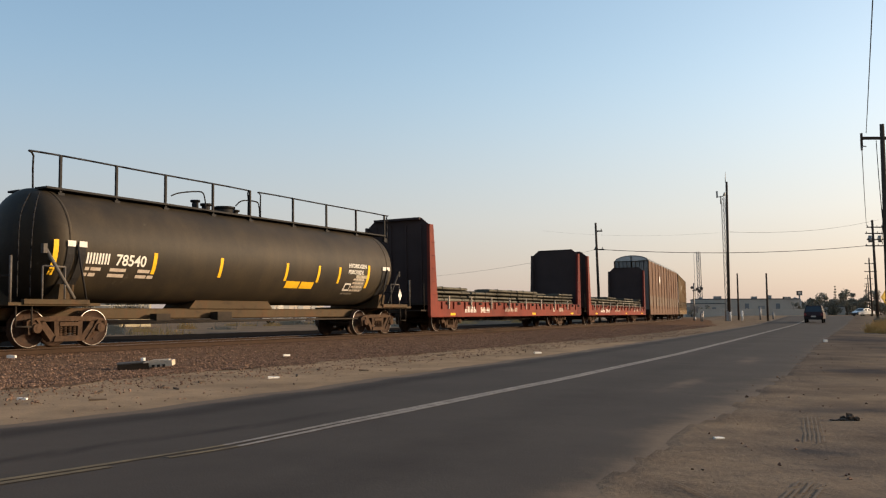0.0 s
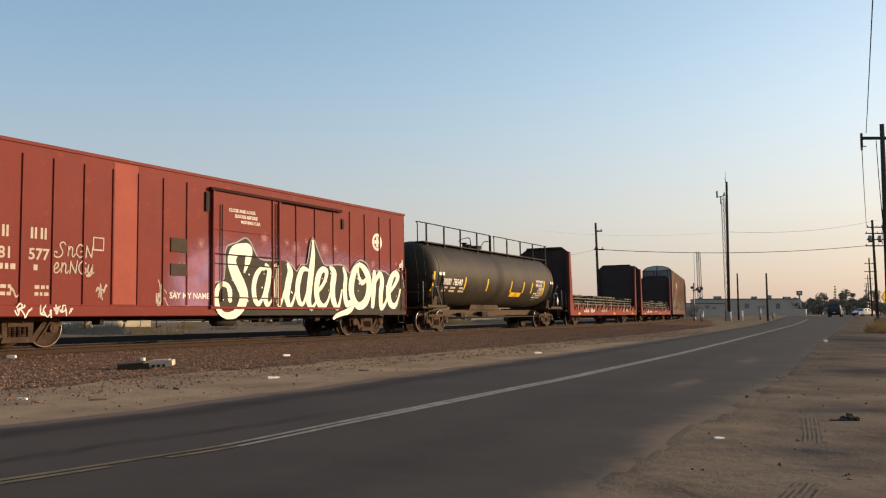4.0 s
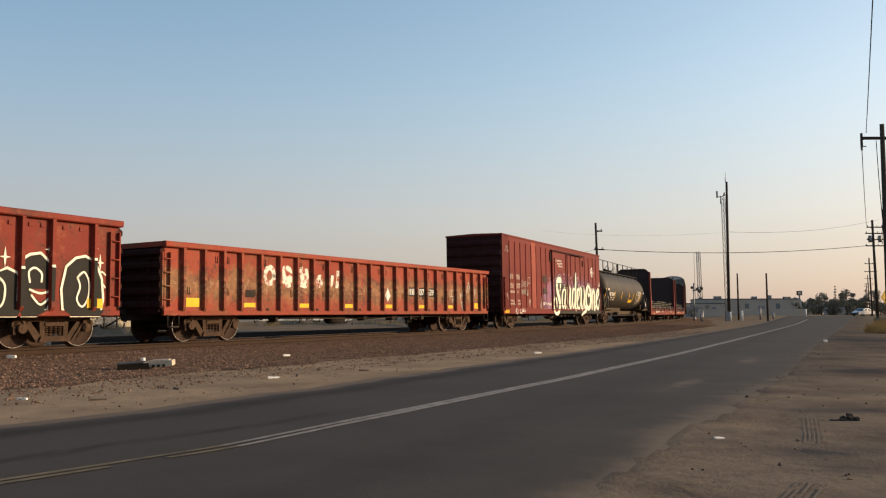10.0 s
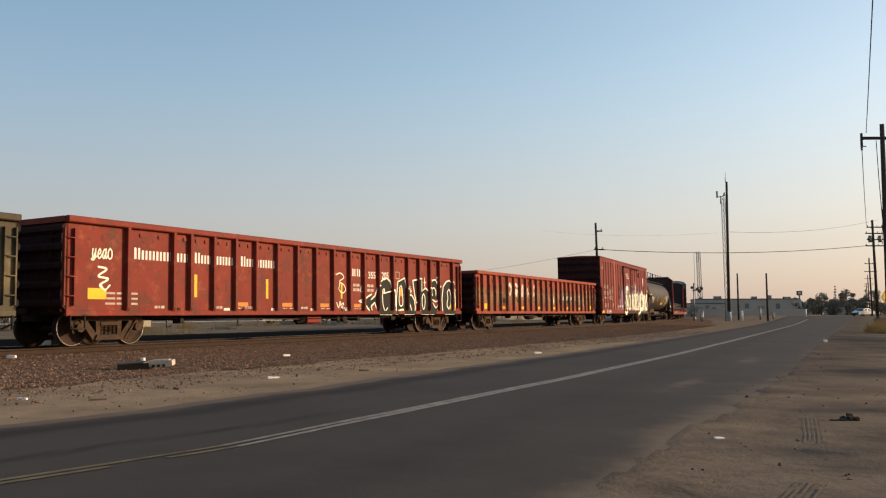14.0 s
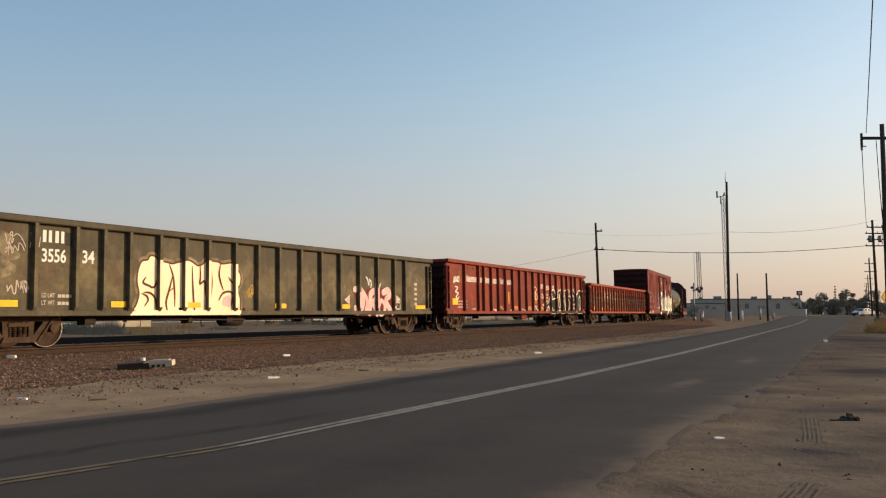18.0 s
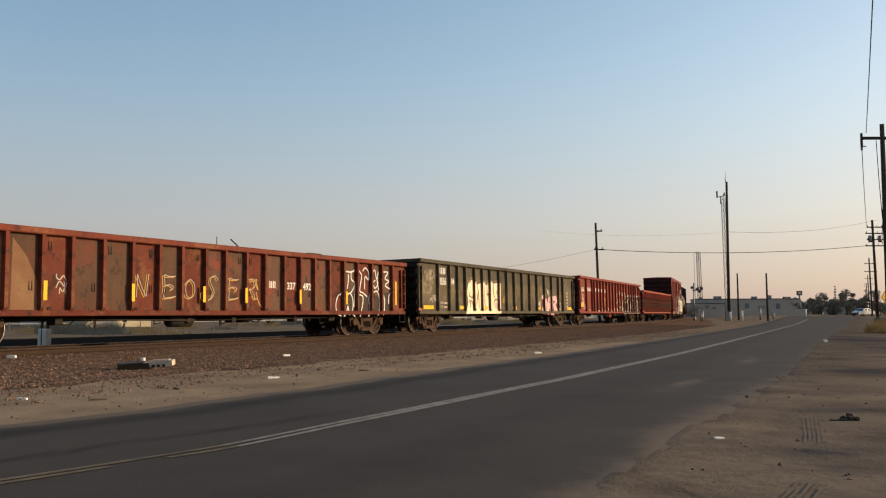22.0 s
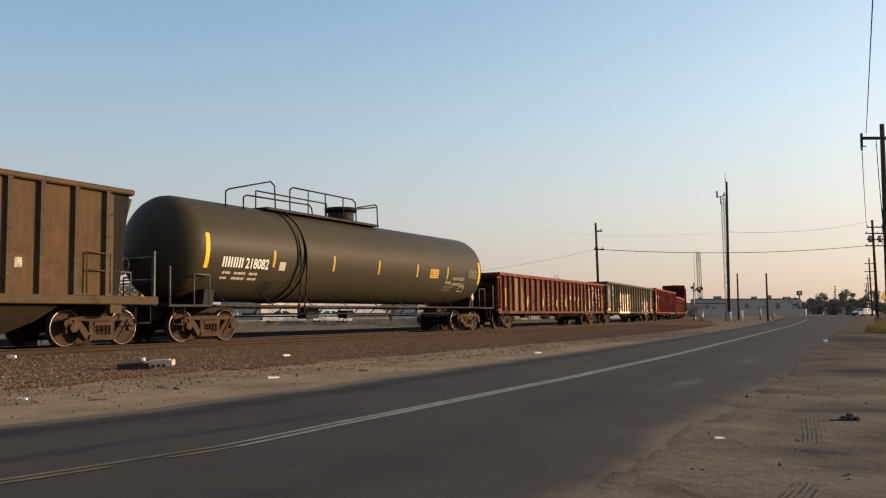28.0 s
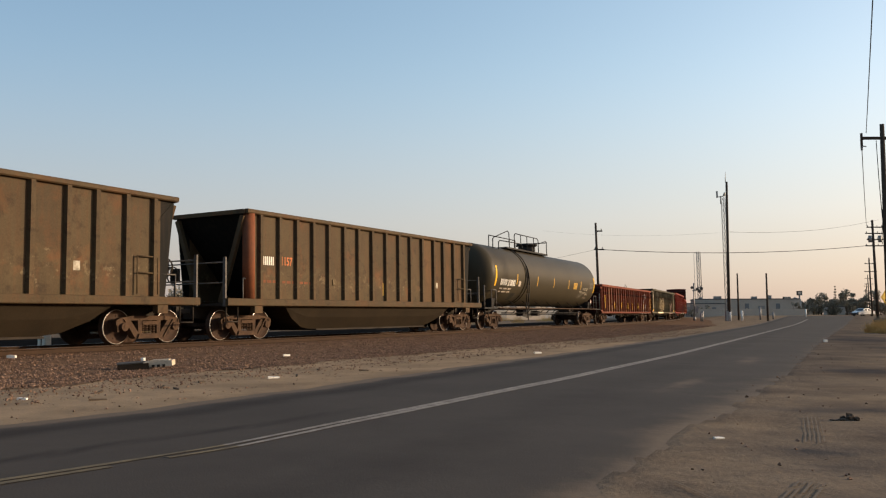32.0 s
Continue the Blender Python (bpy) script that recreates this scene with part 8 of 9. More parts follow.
def gondola_d():
    posts = [-9.35, -8.65, -7.95, -7.05, -6.15, -5.35, -4.45, -3.55, -2.65, -1.85, -0.95, -0.15, 0.75, 1.6, 2.52, 3.35, 4.12, 4.95, 5.82, 6.66, 7.6, 8.3, 9.05]
    car, y = gondola("gondola_car", -94.3, 7.9, 10.03, 2.77, posts, GON_D, "rusted brown-red gondola car with a cream panel and scrawled tags", 4, sheet_mats=(GON_D, GON_D_WORN, GON_D_WORN, GON_D, GON_D_WORN))
    f = -y - 0.006
    part("paint_patch", MB().quad(-7.75, 0.88, -7.05, 2.58, f), CREAM_PANEL, car, "bare cream primer panel")
    part("paint_patch", MB().add([(-6.88, f, 0.88), (-6.2, f, 0.88), (-6.2, f, 1.5), (-6.5, f, 2.1), (-6.85, f, 2.5)], [(0, 1, 2, 3, 4)]), CREAM_PANEL, car)
    letter_bars([0.14, 0.13], 0.22, 1.88, 1.58, f, WHITE, car, 0.03)
    lettering("337", 0.23, 2.74, 1.56, f, WHITE, car, stretch=0.9)
    lettering("492", 0.23, 3.57, 1.56, f, WHITE, car, stretch=0.9)
    for x in (-9.28, -6.10, -3.57, -1.06, 0.68, 3.28, 5.9, 9.2):
        painted_patch(car, [(x - 0.05, 1.1, x + 0.05, 2.0 if abs(x) > 8 else 1.55)], -HALF + 0.0, YELLOW)
    r = random.Random(9)
    for i, (xp, g) in enumerate(zip((-3.59, -2.66, -1.87, -1.10, -0.16, 0.65), "NEoSER")):     # thin letters, one a sheet, each with an ochre shadow stroke
        wild_letters(car, g, xp + 0.17, 1.22, 0.62, 0.58, 0.020, f - 0.004, FADED_TEXT, FADED_TEXT, 0.0, 0.0, "thin cream scrawled letter")
        wild_letters(car, g, xp + 0.10, 1.19, 0.62, 0.58, 0.026, f - 0.002, SPRAY_YELLOW, SPRAY_YELLOW, 0.0, 0.0, "thin ochre scrawled letter")
    for a, b in zip(posts[18:22], posts[19:]):            # a large outlined tag over dark sprayed ground
        part("graffiti_shade", MB().quad(a + 0.08, 0.88, b - 0.08, 1.5 + r.uniform(-0.08, 0.1), f - 0.001), SPRAY_BROWN, car)
    for k, ln in enumerate(WHITE_TAG):
        part("graffiti_line", MB().ribbon(smooth_path(ln, 6), 0.05, f - 0.006 - 0.0008 * k), WHITE, car, "white scrawled line of a tall tag")
    for k, ln in enumerate(OCHRE_TAG):
        part("graffiti_line", MB().ribbon(smooth_path(ln, 5), 0.035, f - 0.004 - 0.0008 * k), SPRAY_YELLOW, car, "thin ochre scrawled line")
    scribbles(car, f, 3, [-6.0, -5.9], 1.4, 1.8, 51, FADED_TEXT, 0.03)
    # scrap poking over the edge
    part("scrap_piece", MB().tube([(-0.2, -1.2, 2.7), (-0.2, -1.2, 3.05)], 0.012).tube([(0.9, -1.2, 2.7), (0.5, -1.1, 3.02)], 0.02).box(4.2, -1.2, 2.6, 4.9, -0.6, 2.84), UNDER, car)
    return car


autorack(107.9, RACK, "tan autorack car with a galvanised roof")
autorack(78.75, RACK_RED, "tan brown autorack car with galvanised end doors")
flatcar(52.97, 1)
lumber_load(52.97, 61)
flatcar(30.35, 0)
lumber_load(30.35, 62)
tank_car_a()
boxcar()
gondola_a()
gondola_b()
gondola_e()
gondola_d()
tank_car_b()
hopper(-134.25, "olive brown hopper car with rust streaks and side posts", "1157")
hopper(-152.15, "olive brown hopper car with rust streaks and side posts", "")


# ---------------------------------------------------------------- things beside the track and the road
def at_ground(x, y, rz=0.0, sink=0.02):
    return pose(x, y, float(ground_z(np.array([x]), np.array([y]))[0]) - sink, 0, 0, rz)


def slab():
    """A broken concrete slab lying on the ballast."""
    x, y = -5.82, 16.9
    ob = thing("concrete_slab", pose(x, y, float(ballast_h(4.6, 0)) + 0.02, 3, -4, 12), "broken weathered concrete slab lying on the ballast", "concrete slab")
    part("slab_body", MB().prism([(-0.08, -0.16), (0.14, -0.15), (0.46, -0.19), (0.50, 0.08), (0.24, 0.16), (-0.02, 0.12)], "z", 0.03, 0.135)
         .prism([(0.02, -0.10), (0.40, -0.14), (0.42, 0.04), (0.1, 0.09)], "z", 0.13, 0.155), CONCRETE, ob, "pale chipped concrete end")
    for i in range(4):
        part("socket", MB().box(-0.02 + i * 0.10, -0.20, 0.02, 0.03 + i * 0.10, -0.14, 0.075), UNDER, ob)
    part("timber_end", MB().prism([(-0.55, -0.22), (0.02, -0.20), (0.06, 0.10), (-0.50, 0.14)], "z", 0.0, 0.12), TIE, ob, "blackened timber under the slab")
    part("timber_plank", MB().bevel_box(-0.58, -0.10, 0.11, -0.05, 0.10, 0.15, 0.015), RAILING, ob)
    part("white_knob", MB().cyl((-0.10, 0.02, 0.13), (-0.10, 0.02, 0.21), 0.045, n=10), WHITE, ob)


slab()


def litter(name, x, y, w, d, h, mat, label, rz=0):
    z = float(ground_z(np.array([x]), np.array([y]))[0])
    if abs(float(from_track([x], [y])[0])) < 7:
        z = ballast_h(float(from_track([x], [y])[0]), 0) + 0.02
    mb = MB().prism([(-w, -d), (w * 0.9, -d * 0.8), (w, d * 0.7), (0.1 * w, d), (-w * 0.8, d * 0.6)], "z", 0, h)
    tagged(part(name, mb, mat, at=pose(x, y, z - 0.004, 2, 3, rz)), label, "litter")


litter("paper_scrap", 2.42, 7.55, 0.055, 0.03, 0.02, WHITE, "crumpled white paper scrap on the dirt", 20)
litter("paper_scrap", 14.8, 33.0, 0.08, 0.06, 0.09, WHITE, "small white paper cup lying on the dirt", 10)
litter("paper_scrap", -3.95, 21.5, 0.10, 0.05, 0.05, WHITE, "white paper scrap on the ballast", 40)
litter("paper_scrap", -2.9, 14.6, 0.11, 0.05, 0.03, WHITE, "white plastic scrap at the road edge", 30)
litter("paper_scrap", -9.4, 18.6, 0.09, 0.05, 0.06, WHITE, "white paper scrap on the ballast", 5)
litter("paper_scrap", -5.4, 11.0, 0.06, 0.03, 0.03, WHITE, "small white scrap on the dirt", 5)
litter("paper_scrap", 2.6, 23.5, 0.12, 0.06, 0.05, WHITE, "white paper scrap on the dirt", 25)


def clod(x, y, w, h, seed):
    """A rough dried lump: an uneven ball pressed flat."""
    r = random.Random(seed)
    bm = bmesh.new()
    bmesh.ops.create_icosphere(bm, subdivisions=2, radius=1.0)
    for v in bm.verts:
        k = r.uniform(0.65, 1.15)
        v.co = (v.co.x * w * k, v.co.y * w * 0.8 * k, max(v.co.z, -0.2) * h * k)
    me = bpy.data.meshes.new("dirt_clod")
    bm.to_mesh(me)
    bm.free()
    me.materials.append(BARK)
    tagged(part("dirt_clod", me, None, at=at_ground(x, y, 31 * seed, -0.004)), "dark dried clod and shadow tail on the dirt", "clod")


# the flat lumps left of the pile stand in for its shadow
for _i, (_x, _y, _w, _h) in enumerate(((4.11, 8.84, 0.055, 0.022), (4.20, 8.86, 0.065, 0.078), (4.26, 8.84, 0.045, 0.040), (4.16, 8.90, 0.05, 0.045), (4.03, 8.83, 0.05, 0.010), (1.76, 6.08, 0.011, 0.007), (1.83, 6.07, 0.014, 0.004), (4.16, 12.1, 0.022, 0.010), (4.89, 11.6, 0.018, 0.007))):
    clod(_x, _y, _w, _h, _i)
for _i in range(14):
    _a, _b = 6 + 24 * rng.rand(), -8.2 - 1.2 * rng.rand()
    _x, _y = road_xy(_a, _b)
    litter("twig", _x, _y, 0.09 + 0.08 * rng.rand(), 0.02, 0.025, BARK, "dark dry twig on the dirt shoulder", 360 * rng.rand())


def marker_cabinet():
    x, y = -12.02, 25.7
    ob = thing("marker_cabinet", pose(x, y, 0.04, 0, 0, -25), "cream trackside junction box with ribbed doors", "junction box")
    part("box_body", MB().bevel_box(-0.17, -0.10, 0.0, 0.17, 0.10, 0.60, 0.02), CABINET, ob)
    for k in (-1, 1):
        part("box_door", MB().bevel_box(k * 0.085 - 0.055, -0.118, 0.03, k * 0.085 + 0.055, -0.10, 0.57, 0.006), CABINET, ob)
    part("door_gap", MB().box(-0.022, -0.106, 0.02, 0.022, -0.101, 0.58), HOPPER, ob)
    for k in (-1, 1):
        part("frame_post", MB().box(k * 0.12 - 0.03, -0.03, 0.60, k * 0.12 + 0.03, 0.03, 1.12), HOPPER, ob)
    part("frame_cap", MB().box(-0.16, -0.04, 1.12, 0.16, 0.04, 1.17), HOPPER, ob)


marker_cabinet()


# ---------------------------------------------------------------- poles, masts, wires
def pole_thing(name, x, y, top, r, label, lean=(0, 0), mat=POLE, category="utility pole"):
    z = float(ground_z(np.array([x]), np.array([y]))[0])
    ob = thing(name, pose(x, y, z - 0.02), label, category)
    part("shaft", MB().cyl((0, 0, 0), (lean[0], lean[1], top - z), r, r * 0.7, n=12), mat, ob)
    return ob, z


def crossarm(ob, z, half, dz=0.0, ang=0.0, n=4, depth=0.06):
    arm = part("crossarm", MB().box(-half, -depth, z - 0.06, half, depth, z + 0.06), POLE, ob, at=pose(0, 0, 0, 0, 0, ang))
    for i in range(n):
        q = -half + 0.1 + (2 * half - 0.2) * i / max(n - 1, 1)
        part("insulator", MB().cyl((q, 0, z + 0.06), (q, 0, z + 0.24), 0.05, 0.03, n=8), GREYSTEEL, arm)
    return arm


def wire(pts, sag, r, label="thin black overhead wire"):
    p0, p1 = Vector(pts[0]), Vector(pts[1])
    q = [p0.lerp(p1, i / 16) - Vector((0, 0, sag * 4 * (i / 16) * (1 - i / 16))) for i in range(17)]
    d = (p1 - p0).normalized()
    a = d.cross(Vector((0, 0, 1))).normalized()
    b = a.cross(d)
    v = [c + (a * math.cos(i * math.tau / 5) + b * math.sin(i * math.tau / 5)) * r for c in q for i in range(5)]
    f = [(j * 5 + i, j * 5 + (i + 1) % 5, j * 5 + 5 + (i + 1) % 5, j * 5 + 5 + i) for j in range(16) for i in range(5)]
    tagged(part("overhead_wire", MB().add(v, f + [(4, 3, 2, 1, 0), (80, 81, 82, 83, 84)], 0, True), BLACK), label, "wire")


# line of poles beside the road
p1, z = pole_thing("utility_pole", 24.15, 46.0, 11.5, 0.17, "tall dark wooden power pole beside the road")
part("crossarm", MB().box(-1.15, -0.07, 10.65 - z, 0.3, 0.07, 10.8 - z), POLE, p1)
part("arm_hanger", MB().box(-1.2, -0.05, 10.2 - z, -1.1, 0.05, 11.0 - z).tube([(-1.15, 0, 10.3 - z), (-0.9, 0, 10.25 - z)], 0.03), POLE, p1)
part("insulator", MB().cyl((-1.15, 0, 10.05 - z), (-1.15, 0, 10.3 - z), 0.06, n=8), GREYSTEEL, p1)
part("service_drop", MB().tube([(-0.35, 0, 10.6 - z), (-0.28, 0, 8.5 - z), (-0.2, 0, 6.8 - z), (-0.1, 0, 5.0 - z)], 0.02), BLACK, p1)
for x, y, top in ((48.6, 95.0, 11.6), (80.8, 160.0, 11.6), (117.5, 234.0, 11.8), (150.0, 300.0, 11.8), (185.0, 371.0, 11.8)):
    p, z = pole_thing("utility_pole", x, y, top, 0.17, "dark wooden power pole with stacked crossarms", lean=(-0.25, 0))
    for dz, hw in ((0.8, 0.9), (1.5, 1.05), (2.2, 0.9), (2.9, 1.1)) if y < 100 else ((1.1, 1.1), (2.6, 1.2)):
        crossarm(p, top - z - dz, hw)
    if y < 100:
        for k in (-1, 1):
            part("transformer", MB().cyl((k * 0.55, 0, top - z - 2.5), (k * 0.55, 0, top - z - 1.75), 0.2, n=10), GREYSTEEL, p)
wire([(23.0, 46.0, 10.1), (47.7, 95.0, 10.9)], 1.0, 0.022)
wire([(23.27, 46.0, 11.0), (-2.1, -6.0, 11.2)], 0.25, 0.02)
wire([(24.1, 46.0, 8.0), (49.3, 95.0, 10.0)], 0.8, 0.02)
wire([(24.0, 46.0, 6.8), (49.4, 95.0, 9.0)], 0.8, 0.02)

p2, z = pole_thing("utility_pole", 14.75, 80.0, 9.7, 0.14, "slightly leaning wooden utility pole behind the train", lean=(-0.28, 0))
crossarm(p2, 8.9 - z, 0.35, n=2)
crossarm(p2, 7.15 - z, 0.45, n=2)
wire([(14.55, 80.0, 7.15), (47.7, 95.0, 8.7)], 0.55, 0.03, "thin dark overhead wire across the tracks")
wire([(14.55, 80.0, 7.15), (-6.0, 92.0, 4.8)], 0.5, 0.010, "thin dark overhead wire across the tracks")
wire([(37.1, 110.0, 11.7), (75.0, 145.0, 17.2)], 0.8, 0.018)
wire([(37.1, 110.0, 11.7), (14.5, 122.0, 13.0)], 0.6, 0.006)

p3, z = pole_thing("antenna_pole", 37.0, 110.0, 18.3, 0.2, "tall dark wooden antenna pole", lean=(0.12, 0), category="antenna pole")
part("whip_antenna", MB().cyl((-0.05, 0, 18.2 - z), (0.0, 0, 19.6 - z), 0.05, 0.02, n=6), GREYSTEEL, p3)
part("base_box", MB().box(-0.5, -0.4, 0, -0.15, 0.1, 1.3), GREYSTEEL, p3)
for x, y, top in ((38.25, 110.0, 6.3), (38.2, 100.0, 5.85)):
    pole_thing("wooden_post", x, y, top, 0.13, "dark wooden post beside the crossing", lean=(-0.05, 0), category="post")


def lattice_mast(x, y, height, w, label, leg=0.06):
    z0 = float(ground_z(np.array([x]), np.array([y]))[0])
    ob = thing("lattice_mast", pose(x, y, z0, 0, -1.2, 0), label, "lattice mast")
    legs = [(w * math.cos(a), w * math.sin(a)) for a in (0.3, 2.4, 4.5)]
    for lx, ly in legs:
        part("mast_leg", MB().cyl((lx, ly, 0), (lx * 0.8, ly * 0.8, height), leg, n=6), GREYSTEEL, ob)
    mb, z, i = MB(), 0.0, 0
    while z < height - 1.2:
        for k in range(3):
            a, b = legs[k], legs[(k + 1) % 3]
            s0, s1 = 1 - 0.2 * z / height, 1 - 0.2 * (z + 1.2) / height
            mb.cyl((a[0] * s0, a[1] * s0, z), (b[0] * s1, b[1] * s1, z + 1.2), leg * 0.6, n=4, cap=False)
            mb.cyl((a[0] * s0, a[1] * s0, z), (b[0] * s0, b[1] * s0, z), leg * 0.5, n=4, cap=False)
        z += 1.2
    part("mast_bracing", mb, GREYSTEEL, ob)
    return ob


m1 = lattice_mast(57.1, 170.0, 24.0, 0.55, "tall grey lattice radio mast")
part("aerial_arm", MB().cyl((-1.1, 0, 24.0), (0.5, 0, 24.3), 0.09, n=6).box(-1.35, -0.15, 23.9, -1.1, 0.15, 25.2).cyl((-0.55, 0, 22.6), (-0.55, 0, 24.2), 0.08, n=6).cyl((0.1, 0, 24.2), (0.4, 0, 24.9), 0.2, n=8), GREYSTEEL, m1)
m2 = lattice_mast(78.9, 260.0, 19.5, 0.8, "grey lattice radio mast in the haze", 0.1)
part("aerial_arm", MB().cyl((-1.5, 0, 0), (-1.4, 0, 19.0), 0.06, n=6), GREYSTEEL, m2)


def rail_signal(x, y):
    z0 = float(ground_z(np.array([x]), np.array([y]))[0])
    ob = thing("crossing_signal", pose(x, y, z0, 0, 0, -15), "railway crossing signal mast with lamp heads and boxes", "railway signal")
    part("mast", MB().cyl((0, 0, 0), (0, 0, 5.1), 0.09, n=10).cyl((0, 0, 0), (0, 0, 0.5), 0.2, n=10), GREYSTEEL, ob)
    part("lamp_arm", MB().cyl((-0.2, 0, 4.1), (1.2, 0, 4.2), 0.06, n=6).cyl((0.1, 0, 4.2), (1.0, 0, 4.75), 0.04, n=6), GREYSTEEL, ob)
    for q, zz in ((0.45, 4.3), (1.0, 4.4), (0.75, 4.0), (-0.25, 4.5)):
        part("lamp_head", MB().cyl((q, -0.12, zz), (q, 0.1, zz), 0.20, n=14).cyl((q, -0.3, zz + 0.03), (q, -0.1, zz + 0.03), 0.12, n=10), RAILING, ob)
    part("relay_box", MB().box(-0.55, -0.2, 1.5, -0.2, 0.2, 2.2).box(0.15, -0.2, 1.2, 0.5, 0.2, 2.0), GREYSTEEL, ob)


rail_signal(34.3, 116.0)


def bollard(x, y, h, mat, label):
    z0 = float(ground_z(np.array([x]), np.array([y]))[0])
    tagged(part("bollard", MB().cyl((0, 0, -0.03), (0, 0, h), 0.12, n=10).cyl((0, 0, h), (0, 0, h + 0.06), 0.12, 0.05, n=10), mat, at=pose(x, y, z0)), label, "bollard", "bollards at the crossing")


for _x, _y, _h, _m in ((36.5, 108, 1.1, WHITE), (38.0, 108, 1.2, WHITE), (40.3, 108, 1.6, GREYSTEEL), (34.2, 112, 1.3, GREYSTEEL), (32.8, 108, 1.1, GREYSTEEL), (55.5, 130, 1.2, WHITE), (43.5, 112, 0.9, GREYSTEEL)):
    bollard(_x, _y, _h, _m, "white bollard post near the crossing" if _m is WHITE else "grey steel post near the crossing")


def warning_sign():
    x, y = 31.35, 60.0
    ob = thing("warning_sign", at_ground(x, y, 28), "yellow diamond warning sign on a steel post", "road sign")
    part("post", MB().box(-0.035, -0.02, 0, 0.035, 0.02, 3.0), GREYSTEEL, ob)
    part("sign_plate", MB().prism([(0, 1.55), (0.7, 2.25), (0, 2.95), (-0.7, 2.25)], "y", -0.06, -0.035), SIGN_YELLOW, ob)
    part("sign_border", MB().ribbon([(0, 1.63), (0.62, 2.25), (0, 2.87), (-0.62, 2.25), (0, 1.63)], 0.04, -0.064).ribbon([(-0.25, 2.05), (0.25, 2.45)], 0.12, -0.064), BLACK, ob)


warning_sign()


# ---------------------------------------------------------------- buildings
def building(x, y, w, d, h, rz, wall, label, windows=0, doors=0, pitched=False, wall_name="wall"):
    z0 = float(ground_z(np.array([x]), np.array([y]))[0])
    ob = thing("building", pose(x, y, z0 - 0.05, 0, 0, rz), label, "building")
    part("wall", MB().box(-w / 2, -d / 2, 0, w / 2, d / 2, h), wall, ob)
    if pitched:
        part("roof", MB().prism([(-d / 2 - 0.3, h), (d / 2 + 0.3, h), (0, h + d * 0.16)], "x", -w / 2 - 0.3, w / 2 + 0.3), ROOF_GREY, ob)
    else:
        part("roof", MB().box(-w / 2 - 0.1, -d / 2 - 0.1, h, w / 2 + 0.1, d / 2 + 0.1, h + 0.25), ROOF_GREY, ob)
    for i in range(windows):
        xx = -w / 2 + w * (i + 0.7) / (windows + 0.4)
        win = part("window", MB().box(xx - 0.55, -d / 2 - 0.05, h * 0.4, xx + 0.55, -d / 2 + 0.02, h * 0.75), GREYSTEEL, ob)
        part("pane", MB().box(xx - 0.48, -d / 2 - 0.07, h * 0.42, xx + 0.48, -d / 2 - 0.04, h * 0.73), HAZE_PANE, win)
    for i in range(doors):
        xx = -w / 2 + w * (i + 0.4) / (doors + 0.2)
        part("door", MB().box(xx - 0.9, -d / 2 - 0.05, 0, xx + 0.9, -d / 2 + 0.02, min(2.6, h * 0.75)), GREYSTEEL, ob)
    return ob


w1 = building(84.0, 238.0, 27, 16, 4.3, -12, WALL_GREY, "long low grey warehouse beyond the crossing", 3, 2)
for _q in ((-8, -3, -6, -1, 5.3), (2, -3, 3.4, -1, 5.2), (6, -4, 7, -3, 5.5), (-12, -3, -11, -2, 5.0)):
    part("roof_unit", MB().box(_q[0], _q[1], 4.4, _q[2], _q[3], _q[4]), GREYSTEEL, w1)
part("end_gable", MB().prism([(-8, 0), (8, 0), (8, 4.3), (0, 5.0), (-8, 4.3)], "x", 13.6, 13.9), WALL_WHITE, w1)
building(69.0, 232.0, 14, 10, 3.4, -10, WALL_GREY, "low grey shed beyond the crossing", 3, 1)
building(97.0, 246.0, 6, 6, 2.6, -10, WALL_GREY, "small grey shed beyond the crossing", 1, 1)
building(122.0, 300.0, 14, 8, 3.0, -20, WALL_GREY, "low hazy grey building behind the crossing", 4, 1)
building(116.0, 252.0, 5, 4, 2.4, -10, WALL_WHITE, "small white kiosk beyond the crossing", 1, 1)


def long_wall(x0, y0, x1, y1, h, mat, label, n):
    """A block wall in bays with pilasters."""
    d = Vector((x1 - x0, y1 - y0, 0))
    z0 = min(float(ground_z(np.array([x0]), np.array([y0]))[0]), float(ground_z(np.array([x1]), np.array([y1]))[0]))
    ob = thing("block_wall", pose(x0, y0, z0 - 0.1, 0, 0, math.degrees(math.atan2(d.y, d.x))), label, "wall")
    L = d.length
    for i in range(n):
        part("wall_bay", MB().box(L * i / n + 0.1, -0.1, 0, L * (i + 1) / n - 0.1, 0.1, h), mat, ob)
        part("pilaster", MB().box(L * i / n - 0.15, -0.16, 0, L * i / n + 0.15, 0.16, h + 0.12), mat, ob)


long_wall(59.0, 196.0, 84.0, 196.0, 2.1, WALL_GREY, "low grey block wall before the warehouses", 9)


def tall_sign(x, y, h, w, ph, label):
    z0 = float(ground_z(np.array([x]), np.array([y]))[0])
    ob = thing("pole_sign", pose(x, y, z0), label, "sign")
    part("post", MB().box(-0.15, -0.15, 0, 0.15, 0.15, h), GREYSTEEL, ob)
    part("sign_board", MB().box(-w / 2, -0.2, h - ph, w / 2, 0.2, h), SPRAY_DARK, ob)
    part("sign_face", MB().quad(-w / 2 + 0.2, h - ph + 0.2, w / 2 - 0.2, h - 0.2, -0.21), FADED_TEXT, ob)


tall_sign(97.0, 231.0, 6.6, 1.4, 1.2, "square dark pole sign in the haze")
tall_sign(93.5, 231.0, 5.0, 2.0, 0.8, "small pale pole sign in the haze")
